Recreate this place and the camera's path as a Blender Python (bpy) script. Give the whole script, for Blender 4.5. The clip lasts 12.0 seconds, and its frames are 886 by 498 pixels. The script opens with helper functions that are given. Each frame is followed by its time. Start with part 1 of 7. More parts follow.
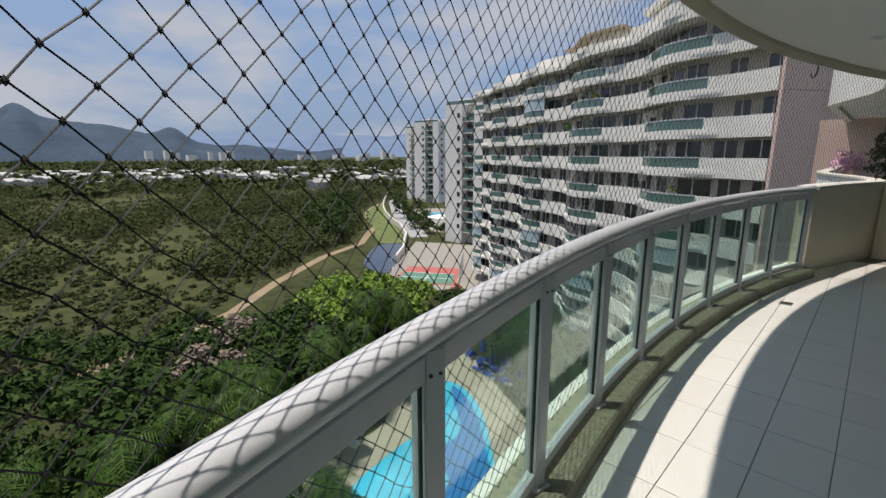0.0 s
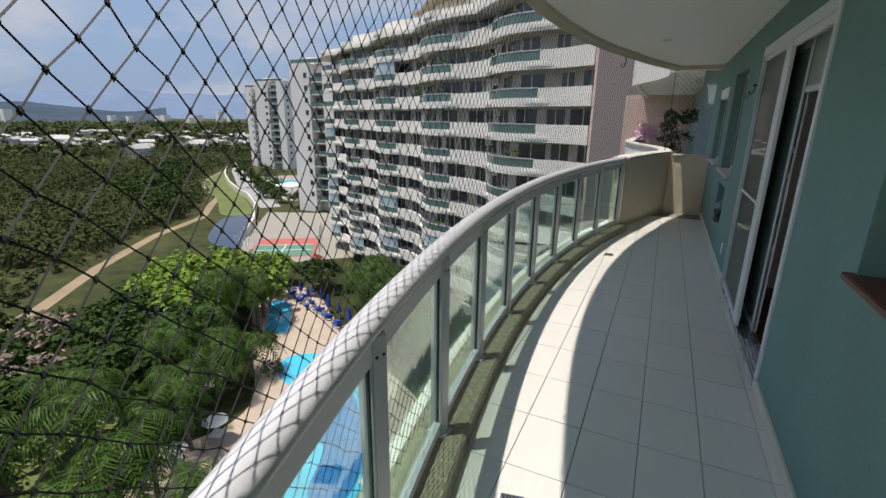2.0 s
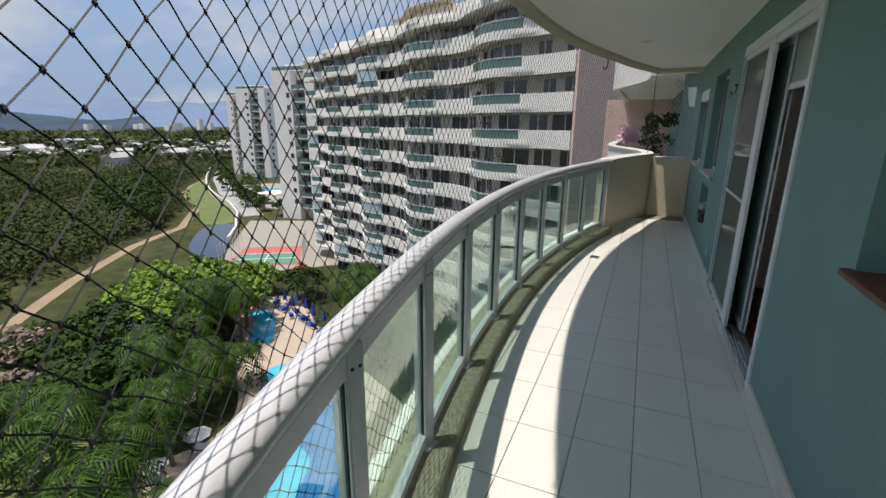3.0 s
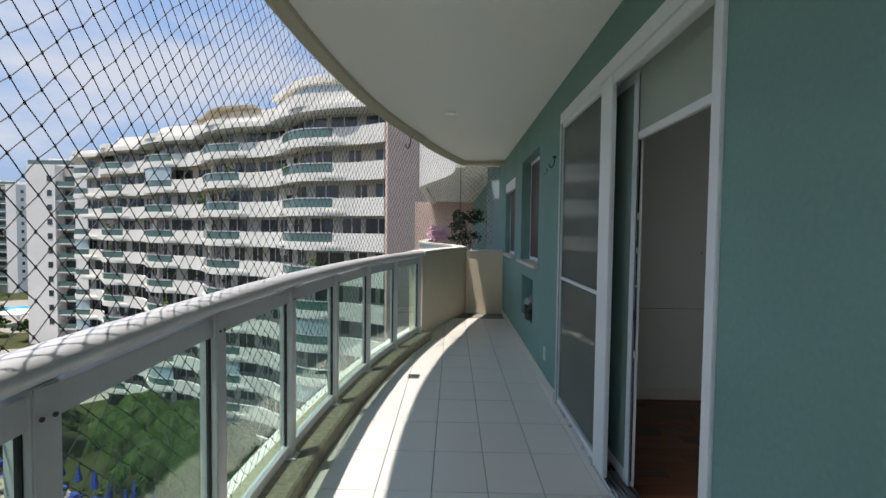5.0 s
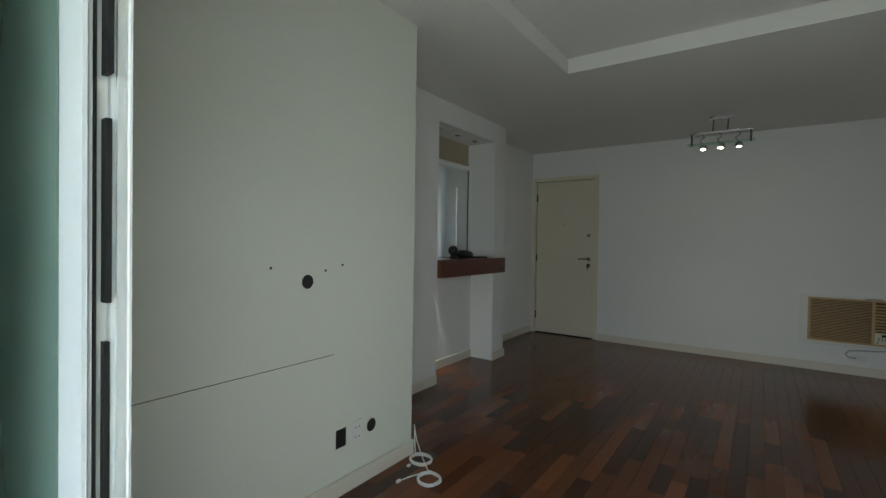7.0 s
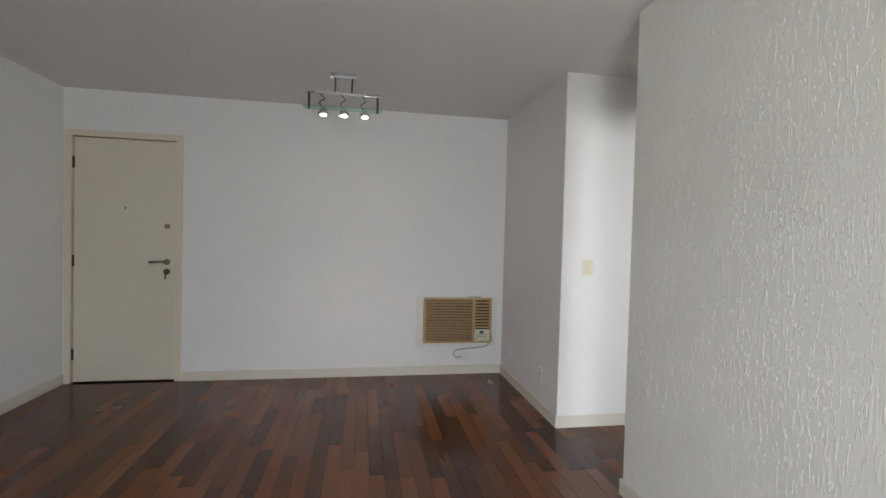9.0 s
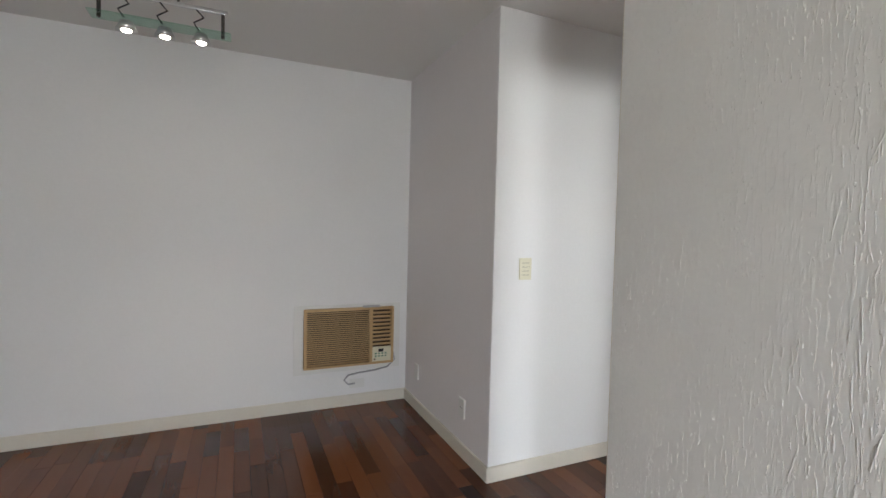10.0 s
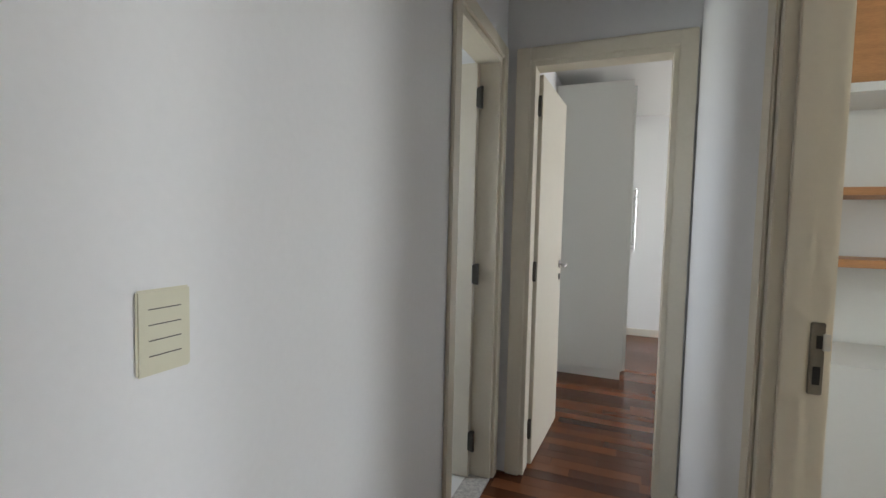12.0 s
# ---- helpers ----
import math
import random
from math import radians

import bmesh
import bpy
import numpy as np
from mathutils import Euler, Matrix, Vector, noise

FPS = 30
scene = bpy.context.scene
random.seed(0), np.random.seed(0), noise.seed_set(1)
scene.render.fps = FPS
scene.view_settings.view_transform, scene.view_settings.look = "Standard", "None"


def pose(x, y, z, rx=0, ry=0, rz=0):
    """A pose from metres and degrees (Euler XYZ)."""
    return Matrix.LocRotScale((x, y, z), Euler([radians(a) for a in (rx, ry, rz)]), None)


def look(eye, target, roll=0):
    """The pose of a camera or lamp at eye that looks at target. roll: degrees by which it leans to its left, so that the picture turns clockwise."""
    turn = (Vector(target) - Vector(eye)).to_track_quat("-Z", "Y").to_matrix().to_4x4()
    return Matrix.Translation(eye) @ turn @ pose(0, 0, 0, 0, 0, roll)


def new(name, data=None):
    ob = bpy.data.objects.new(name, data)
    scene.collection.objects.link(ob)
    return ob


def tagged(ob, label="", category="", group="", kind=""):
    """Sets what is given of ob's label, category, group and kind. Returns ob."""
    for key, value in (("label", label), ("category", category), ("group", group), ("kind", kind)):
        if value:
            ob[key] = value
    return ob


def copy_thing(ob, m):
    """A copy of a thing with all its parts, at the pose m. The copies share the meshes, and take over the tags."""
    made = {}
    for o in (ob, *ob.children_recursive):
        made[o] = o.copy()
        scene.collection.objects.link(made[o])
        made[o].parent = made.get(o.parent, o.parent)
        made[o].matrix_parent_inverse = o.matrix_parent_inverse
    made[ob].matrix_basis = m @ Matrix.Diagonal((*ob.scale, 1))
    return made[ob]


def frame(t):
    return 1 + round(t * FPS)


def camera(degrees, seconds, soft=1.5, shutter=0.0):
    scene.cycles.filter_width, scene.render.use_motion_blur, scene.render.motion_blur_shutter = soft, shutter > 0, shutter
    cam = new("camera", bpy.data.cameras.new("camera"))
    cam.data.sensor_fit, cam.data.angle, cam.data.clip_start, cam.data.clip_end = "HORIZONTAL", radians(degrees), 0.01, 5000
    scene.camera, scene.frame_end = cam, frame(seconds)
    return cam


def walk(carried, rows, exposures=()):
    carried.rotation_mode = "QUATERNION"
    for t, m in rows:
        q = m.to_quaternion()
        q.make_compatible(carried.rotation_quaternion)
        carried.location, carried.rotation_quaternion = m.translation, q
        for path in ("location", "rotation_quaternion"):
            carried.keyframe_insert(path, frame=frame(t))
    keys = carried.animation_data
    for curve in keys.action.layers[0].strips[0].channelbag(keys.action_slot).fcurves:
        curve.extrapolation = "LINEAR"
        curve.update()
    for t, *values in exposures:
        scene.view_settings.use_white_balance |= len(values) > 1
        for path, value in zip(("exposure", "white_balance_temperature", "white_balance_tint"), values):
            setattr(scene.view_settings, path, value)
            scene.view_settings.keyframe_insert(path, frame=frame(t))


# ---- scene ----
cam = camera(88.6, 12.0)
PATH = [
    (0, (-0.63, -4.794, 1.403), (-1.981, -3.377, 0.99), -0.1),
    (0.5, (-0.634, -4.902, 1.479), (-1.787, -3.337, 1.007), 0.1),
    (1, (-0.64, -4.966, 1.512), (-1.624, -3.302, 0.997), 0.6),
    (1.5, (-0.665, -5.015, 1.541), (-1.544, -3.302, 1.001), 0.6),
    (2, (-0.666, -5.049, 1.541), (-1.492, -3.315, 0.983), 0.6),
    (2.5, (-0.668, -5.031, 1.526), (-1.465, -3.285, 0.964), 0.3),
    (2.7, (-0.677, -5.016, 1.522), (-1.464, -3.264, 0.964), 0.3),
    (4.3, (-0.803, -4.193, 1.323), (-1.284, -2.266, 1.089), 0.4),
    (4.5, (-0.817, -4.009, 1.339), (-1.189, -2.052, 1.155), 0.6),
    (5, (-0.787, -3.476, 1.266), (-0.828, -1.478, 1.189), 0.7),
    (5.5, (-0.772, -2.943, 1.229), (-0.396, -0.979, 1.204), 0.5),
    (6, (-0.61, -2.442, 1.195), (0.193, -0.61, 1.188), 0.2),
    (6.5, (-0.357, -2.006, 1.231), (0.881, -0.435, 1.209), 0.4),
    (7, (-0.028, -1.665, 1.249), (1.609, -0.517, 1.217), 0.9),
    (7.5, (0.395, -1.545, 1.244), (2.292, -0.913, 1.214), 1.0),
    (7.7, (0.573, -1.533, 1.281), (2.528, -1.115, 1.249), 1.1),
    (9.3, (1.92, -1.475, 1.325), (3.862, -1.952, 1.27), 1.4),
    (9.5, (2.117, -1.505, 1.328), (4.032, -2.077, 1.267), 1.3),
    (10, (2.577, -1.642, 1.324), (4.4, -2.462, 1.253), 1.4),
    (10.5, (3.047, -1.844, 1.327), (4.73, -2.922, 1.241), 1.4),
    (11, (3.469, -1.977, 1.318), (4.932, -3.337, 1.232), 1.4),
    (11.5, (3.813, -2.272, 1.313), (4.986, -3.889, 1.209), 1.6),
    (12, (4.035, -2.621, 1.298), (4.786, -4.471, 1.183), 1.3),
]
# ---- light ----
EXPOSURES = [(0, 0.74, 6650, 12), (2.7, 0.92, 6650, 12), (4.3, 1.0, 6550, 12), (5.0, 1.2, 6550, 12), (5.5, 1.36, 6650, 12), (6.0, 1.82, 6900, 11), (6.5, 2.42, 7100, 11), (7.0, 3.4, 6900, 1),
             (7.5, 4.27, 6950, 0), (7.7, 4.42, 6900, 2), (9.3, 4.7, 7000, 14), (10.0, 4.7, 7000, 14), (10.5, 4.38, 6850, 12), (11.5, 4.22, 6900, 13), (12, 4.14, 6950, 13)]
walk(cam, [(t, look(eye, target, roll)) for t, eye, target, roll in PATH], EXPOSURES)

SUN_DIR = Vector((0.24, 0.17, -1.0))          # the way the sunlight travels
sun = new("sun", bpy.data.lights.new("sun", "SUN"))
sun.data.energy, sun.data.angle, sun.data.color = 2.85, radians(0.53), (1.0, 0.955, 0.88)
sun.matrix_world = look((0, 0, 60), Vector((0, 0, 60)) + SUN_DIR)

world = bpy.data.worlds.new("sky")
scene.world = world
world.use_nodes = True
wn, wl = world.node_tree.nodes, world.node_tree.links
wn.clear()
sky = wn.new("ShaderNodeTexSky")
sky.sky_type, sky.sun_disc = "NISHITA", False
sky.sun_elevation = math.atan2(1.0, math.hypot(0.24, 0.17))
sky.sun_rotation = math.atan2(-0.24, -0.17)
sky.air_density, sky.dust_density, sky.ozone_density = 0.9, 0.05, 2.5
wco = wn.new("ShaderNodeTexCoord")
wmap = wn.new("ShaderNodeMapping")
wmap.inputs["Scale"].default_value = (1.0, 1.0, 3.2)
wnoise = wn.new("ShaderNodeTexNoise")
wnoise.inputs["Scale"].default_value, wnoise.inputs["Detail"].default_value, wnoise.inputs["Roughness"].default_value = 2.6, 8.0, 0.58
wramp = wn.new("ShaderNodeValToRGB")
wramp.color_ramp.elements[0].position, wramp.color_ramp.elements[1].position = 0.43, 0.62
wmix = wn.new("ShaderNodeMix")
wmix.data_type = "RGBA"
wmix.inputs[7].default_value = (2.15, 2.3, 2.6, 1)
wpale = wn.new("ShaderNodeMix")
wpale.data_type = "RGBA"
wpale.inputs[7].default_value = (0.98, 1.4, 2.15, 1)
wfac = wn.new("ShaderNodeMath")
wfac.operation = "MULTIPLY_ADD"
wfac.inputs[1].default_value, wfac.inputs[2].default_value = 0.9, 0.04
wbg = wn.new("ShaderNodeBackground")
wbg.inputs["Strength"].default_value = 0.135
wout = wn.new("ShaderNodeOutputWorld")
wl.new(wco.outputs["Generated"], wmap.inputs["Vector"])
wl.new(wmap.outputs["Vector"], wnoise.inputs["Vector"])
wl.new(wnoise.outputs[0], wramp.inputs["Fac"])
wl.new(wramp.outputs["Color"], wfac.inputs[0])
wsep, whaze = wn.new("ShaderNodeSeparateXYZ"), wn.new("ShaderNodeMapRange")
whaze.inputs["From Min"].default_value, whaze.inputs["From Max"].default_value = 0.05, 0.75
whaze.inputs["To Min"].default_value, whaze.inputs["To Max"].default_value = 0.96, 0.5
wl.new(wco.outputs["Generated"], wsep.inputs[0])
wl.new(wsep.outputs["Z"], whaze.inputs["Value"])
wl.new(whaze.outputs[0], wpale.inputs[0])
wl.new(sky.outputs["Color"], wpale.inputs[6])
wl.new(wpale.outputs[2], wmix.inputs[6])
wl.new(wfac.outputs[0], wmix.inputs[0])
wl.new(wmix.outputs[2], wbg.inputs["Color"])
wl.new(wbg.outputs["Background"], wout.inputs["Surface"])


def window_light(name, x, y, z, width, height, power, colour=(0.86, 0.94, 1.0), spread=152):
    """An area lamp that stands in for the daylight at an opening."""
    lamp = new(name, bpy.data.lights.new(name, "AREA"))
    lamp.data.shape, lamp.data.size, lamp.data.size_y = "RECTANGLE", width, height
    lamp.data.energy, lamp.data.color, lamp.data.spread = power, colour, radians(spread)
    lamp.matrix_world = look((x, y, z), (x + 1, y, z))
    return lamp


window_light("daylight_balcony_door", 0.115, -1.60, 0.90, 0.94, 1.55, 1.85, spread=152)
window_light("daylight_study_window", 0.20, -3.67, 1.55, 1.1, 0.95, 2.6, spread=175)
window_light("daylight_bedroom_window", 0.20, -7.55, 1.5, 1.5, 1.1, 4.4, spread=170)
bathroom = window_light("daylight_bathroom_window", 6.25, -4.2, 1.72, 0.9, 0.6, 0.75, (0.80, 0.91, 1.0))
bathroom.matrix_world = look((6.25, -4.2, 1.72), (5.25, -4.2, 1.72))
# lamp added at an unseen opening to brighten the kitchen behind the hatch
kitchen = window_light("kitchen_fill_light", 5.97, 1.8, 1.6, 1.0, 1.0, 0.22)
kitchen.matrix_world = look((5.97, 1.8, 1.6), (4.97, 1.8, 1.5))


# ---- materials ----
def mat(name, colour, rough=0.6, metal=0.0, spread=0.12, scale=4.0, fine=60.0, bump=0.0, bump_scale=80.0, random_value=0.0, island=0.0, coat=0.0,
        second=None, spec=0.5, stretch=(1, 1, 1)):
    """A surface with variation at two scales, fine relief and, where asked, a shade of its own for each piece."""
    m = bpy.data.materials.new(name)
    m.use_nodes = True
    n, l = m.node_tree.nodes, m.node_tree.links
    b = n["Principled BSDF"]
    b.inputs["Roughness"].default_value, b.inputs["Metallic"].default_value = rough, metal
    b.inputs["Coat Weight"].default_value, b.inputs["Specular IOR Level"].default_value = coat, spec
    co = n.new("ShaderNodeTexCoord")
    mp = n.new("ShaderNodeMapping")
    mp.inputs["Scale"].default_value = stretch
    l.new(co.outputs["Object"], mp.inputs["Vector"])
    big, small = n.new("ShaderNodeTexNoise"), n.new("ShaderNodeTexNoise")
    big.inputs["Scale"].default_value, big.inputs["Detail"].default_value = scale, 5
    small.inputs["Scale"].default_value, small.inputs["Detail"].default_value = fine, 4
    l.new(mp.outputs["Vector"], big.inputs["Vector"])
    l.new(mp.outputs["Vector"], small.inputs["Vector"])
    add = n.new("ShaderNodeMath")
    add.operation = "MULTIPLY_ADD"
    add.inputs[1].default_value = 0.6
    l.new(big.outputs[0], add.inputs[0])
    half = n.new("ShaderNodeMath")
    half.operation = "MULTIPLY"
    half.inputs[1].default_value = 0.4
    l.new(small.outputs[0], half.inputs[0])
    l.new(half.outputs[0], add.inputs[2])
    fac = add.outputs[0]
    if random_value or island:
        info = n.new("ShaderNodeNewGeometry") if island else n.new("ShaderNodeObjectInfo")
        out = info.outputs["Random Per Island"] if island else info.outputs["Random"]
        mixr = n.new("ShaderNodeMix")
        mixr.inputs[0].default_value = island or random_value
        l.new(fac, mixr.inputs[2])
        l.new(out, mixr.inputs[3])
        fac = mixr.outputs[0]
    ramp = n.new("ShaderNodeValToRGB")
    lo = [c * (1 - spread) for c in colour]
    hi = [min(1, c * (1 + spread)) for c in (second or colour)]
    ramp.color_ramp.elements[0].color, ramp.color_ramp.elements[1].color = (*lo, 1), (*hi, 1)
    ramp.color_ramp.elements[0].position, ramp.color_ramp.elements[1].position = (0.05, 0.95) if (random_value or island) else (0.3, 0.7)
    l.new(fac, ramp.inputs["Fac"])
    l.new(ramp.outputs["Color"], b.inputs["Base Color"])
    rr = n.new("ShaderNodeMapRange")
    rr.inputs["To Min"].default_value, rr.inputs["To Max"].default_value = max(0.02, rough - 0.07), min(1, rough + 0.07)
    l.new(big.outputs[0], rr.inputs["Value"])
    l.new(rr.outputs[0], b.inputs["Roughness"])
    if bump:
        bn = n.new("ShaderNodeTexNoise")
        bn.inputs["Scale"].default_value, bn.inputs["Detail"].default_value = bump_scale, 5
        l.new(mp.outputs["Vector"], bn.inputs["Vector"])
        bp = n.new("ShaderNodeBump")
        bp.inputs["Strength"].default_value, bp.inputs["Distance"].default_value = min(1, bump), 0.004
        l.new(bn.outputs[0], bp.inputs["Height"])
        l.new(bp.outputs["Normal"], b.inputs["Normal"])
    return m


def glass(name, colour, rough=0.0, gloss=1.0, film=0.0):
    """Thin glass: clear with a tint, glossy towards grazing angles."""
    m = bpy.data.materials.new(name)
    m.use_nodes = True
    n, l = m.node_tree.nodes, m.node_tree.links
    n.clear()
    out, mix = n.new("ShaderNodeOutputMaterial"), n.new("ShaderNodeMixShader")
    tr, gl, lw = n.new("ShaderNodeBsdfTransparent"), n.new("ShaderNodeBsdfGlossy"), n.new("ShaderNodeLayerWeight")
    tr.inputs["Color"].default_value = (*colour, 1)
    gl.inputs["Roughness"].default_value = rough
    gl.inputs["Color"].default_value = (0.9, 0.97, 0.95, 1)
    lw.inputs["Blend"].default_value = 0.5
    pw, k = n.new("ShaderNodeMath"), n.new("ShaderNodeMath")
    pw.operation, k.operation = "POWER", "MULTIPLY_ADD"
    pw.inputs[1].default_value = 5.0
    k.inputs[1].default_value, k.inputs[2].default_value = 0.9 * gloss, 0.04 * gloss
    l.new(lw.outputs["Facing"], pw.inputs[0])
    l.new(pw.outputs[0], k.inputs[0])
    l.new(k.outputs[0], mix.inputs[0])
    body = tr.outputs[0]
    if film:
        # flat pale green diffuse share that makes the pane evenly paler
        film_shader, both = n.new("ShaderNodeBsdfDiffuse"), n.new("ShaderNodeMixShader")
        film_shader.inputs["Color"].default_value = (0.36, 0.49, 0.43, 1)
        both.inputs[0].default_value = film
        l.new(body, both.inputs[1])
        l.new(film_shader.outputs[0], both.inputs[2])
        body = both.outputs[0]
    l.new(body, mix.inputs[1])
    l.new(gl.outputs[0], mix.inputs[2])
    l.new(mix.outputs[0], out.inputs["Surface"])
    return m


def glow(name, colour, strength):
    m = bpy.data.materials.new(name)
    m.use_nodes = True
    b = m.node_tree.nodes["Principled BSDF"]
    b.inputs["Base Color"].default_value = (*colour, 1)
    b.inputs["Emission Color"].default_value, b.inputs["Emission Strength"].default_value = (*colour, 1), strength
    return m


def textured_plaster(name):
    """White wall coating with raised vertical drips."""
    m = mat(name, (0.85, 0.835, 0.80), 0.7, spread=0.04)
    n, l = m.node_tree.nodes, m.node_tree.links
    b = n["Principled BSDF"]
    co, mp, v, nz = n.new("ShaderNodeTexCoord"), n.new("ShaderNodeMapping"), n.new("ShaderNodeTexNoise"), n.new("ShaderNodeTexNoise")
    mp.inputs["Scale"].default_value = (112, 112, 13)
    l.new(co.outputs["Object"], mp.inputs["Vector"])
    v.inputs["Scale"].default_value, v.inputs["Detail"].default_value, v.inputs["Distortion"].default_value = 1.0, 2.5, 0.7
    l.new(mp.outputs["Vector"], v.inputs["Vector"])
    dense, lift = n.new("ShaderNodeTexNoise"), n.new("ShaderNodeMath")
    dense.inputs["Scale"].default_value, dense.inputs["Detail"].default_value = 7.0, 2.0
    l.new(co.outputs["Object"], dense.inputs["Vector"])
    lift.operation = "MULTIPLY_ADD"
    lift.inputs[1].default_value = 0.28
    l.new(dense.outputs[0], lift.inputs[0])
    l.new(v.outputs[0], lift.inputs[2])
    rp = n.new("ShaderNodeValToRGB")
    rp.color_ramp.elements[0].position, rp.color_ramp.elements[1].position = 0.68, 0.75
    l.new(lift.outputs[0], rp.inputs["Fac"])
    nz.inputs["Scale"].default_value, nz.inputs["Detail"].default_value = 140, 3.0
    l.new(co.outputs["Object"], nz.inputs["Vector"])
    s = n.new("ShaderNodeMath")
    s.operation = "MULTIPLY_ADD"
    s.inputs[1].default_value = 0.36
    l.new(nz.outputs[0], s.inputs[0])
    l.new(rp.outputs["Color"], s.inputs[2])
    bp = n.new("ShaderNodeBump")
    bp.inputs["Strength"].default_value, bp.inputs["Distance"].default_value = 0.28, 0.0022
    l.new(s.outputs[0], bp.inputs["Height"])
    l.new(bp.outputs["Normal"], b.inputs["Normal"])
    return m


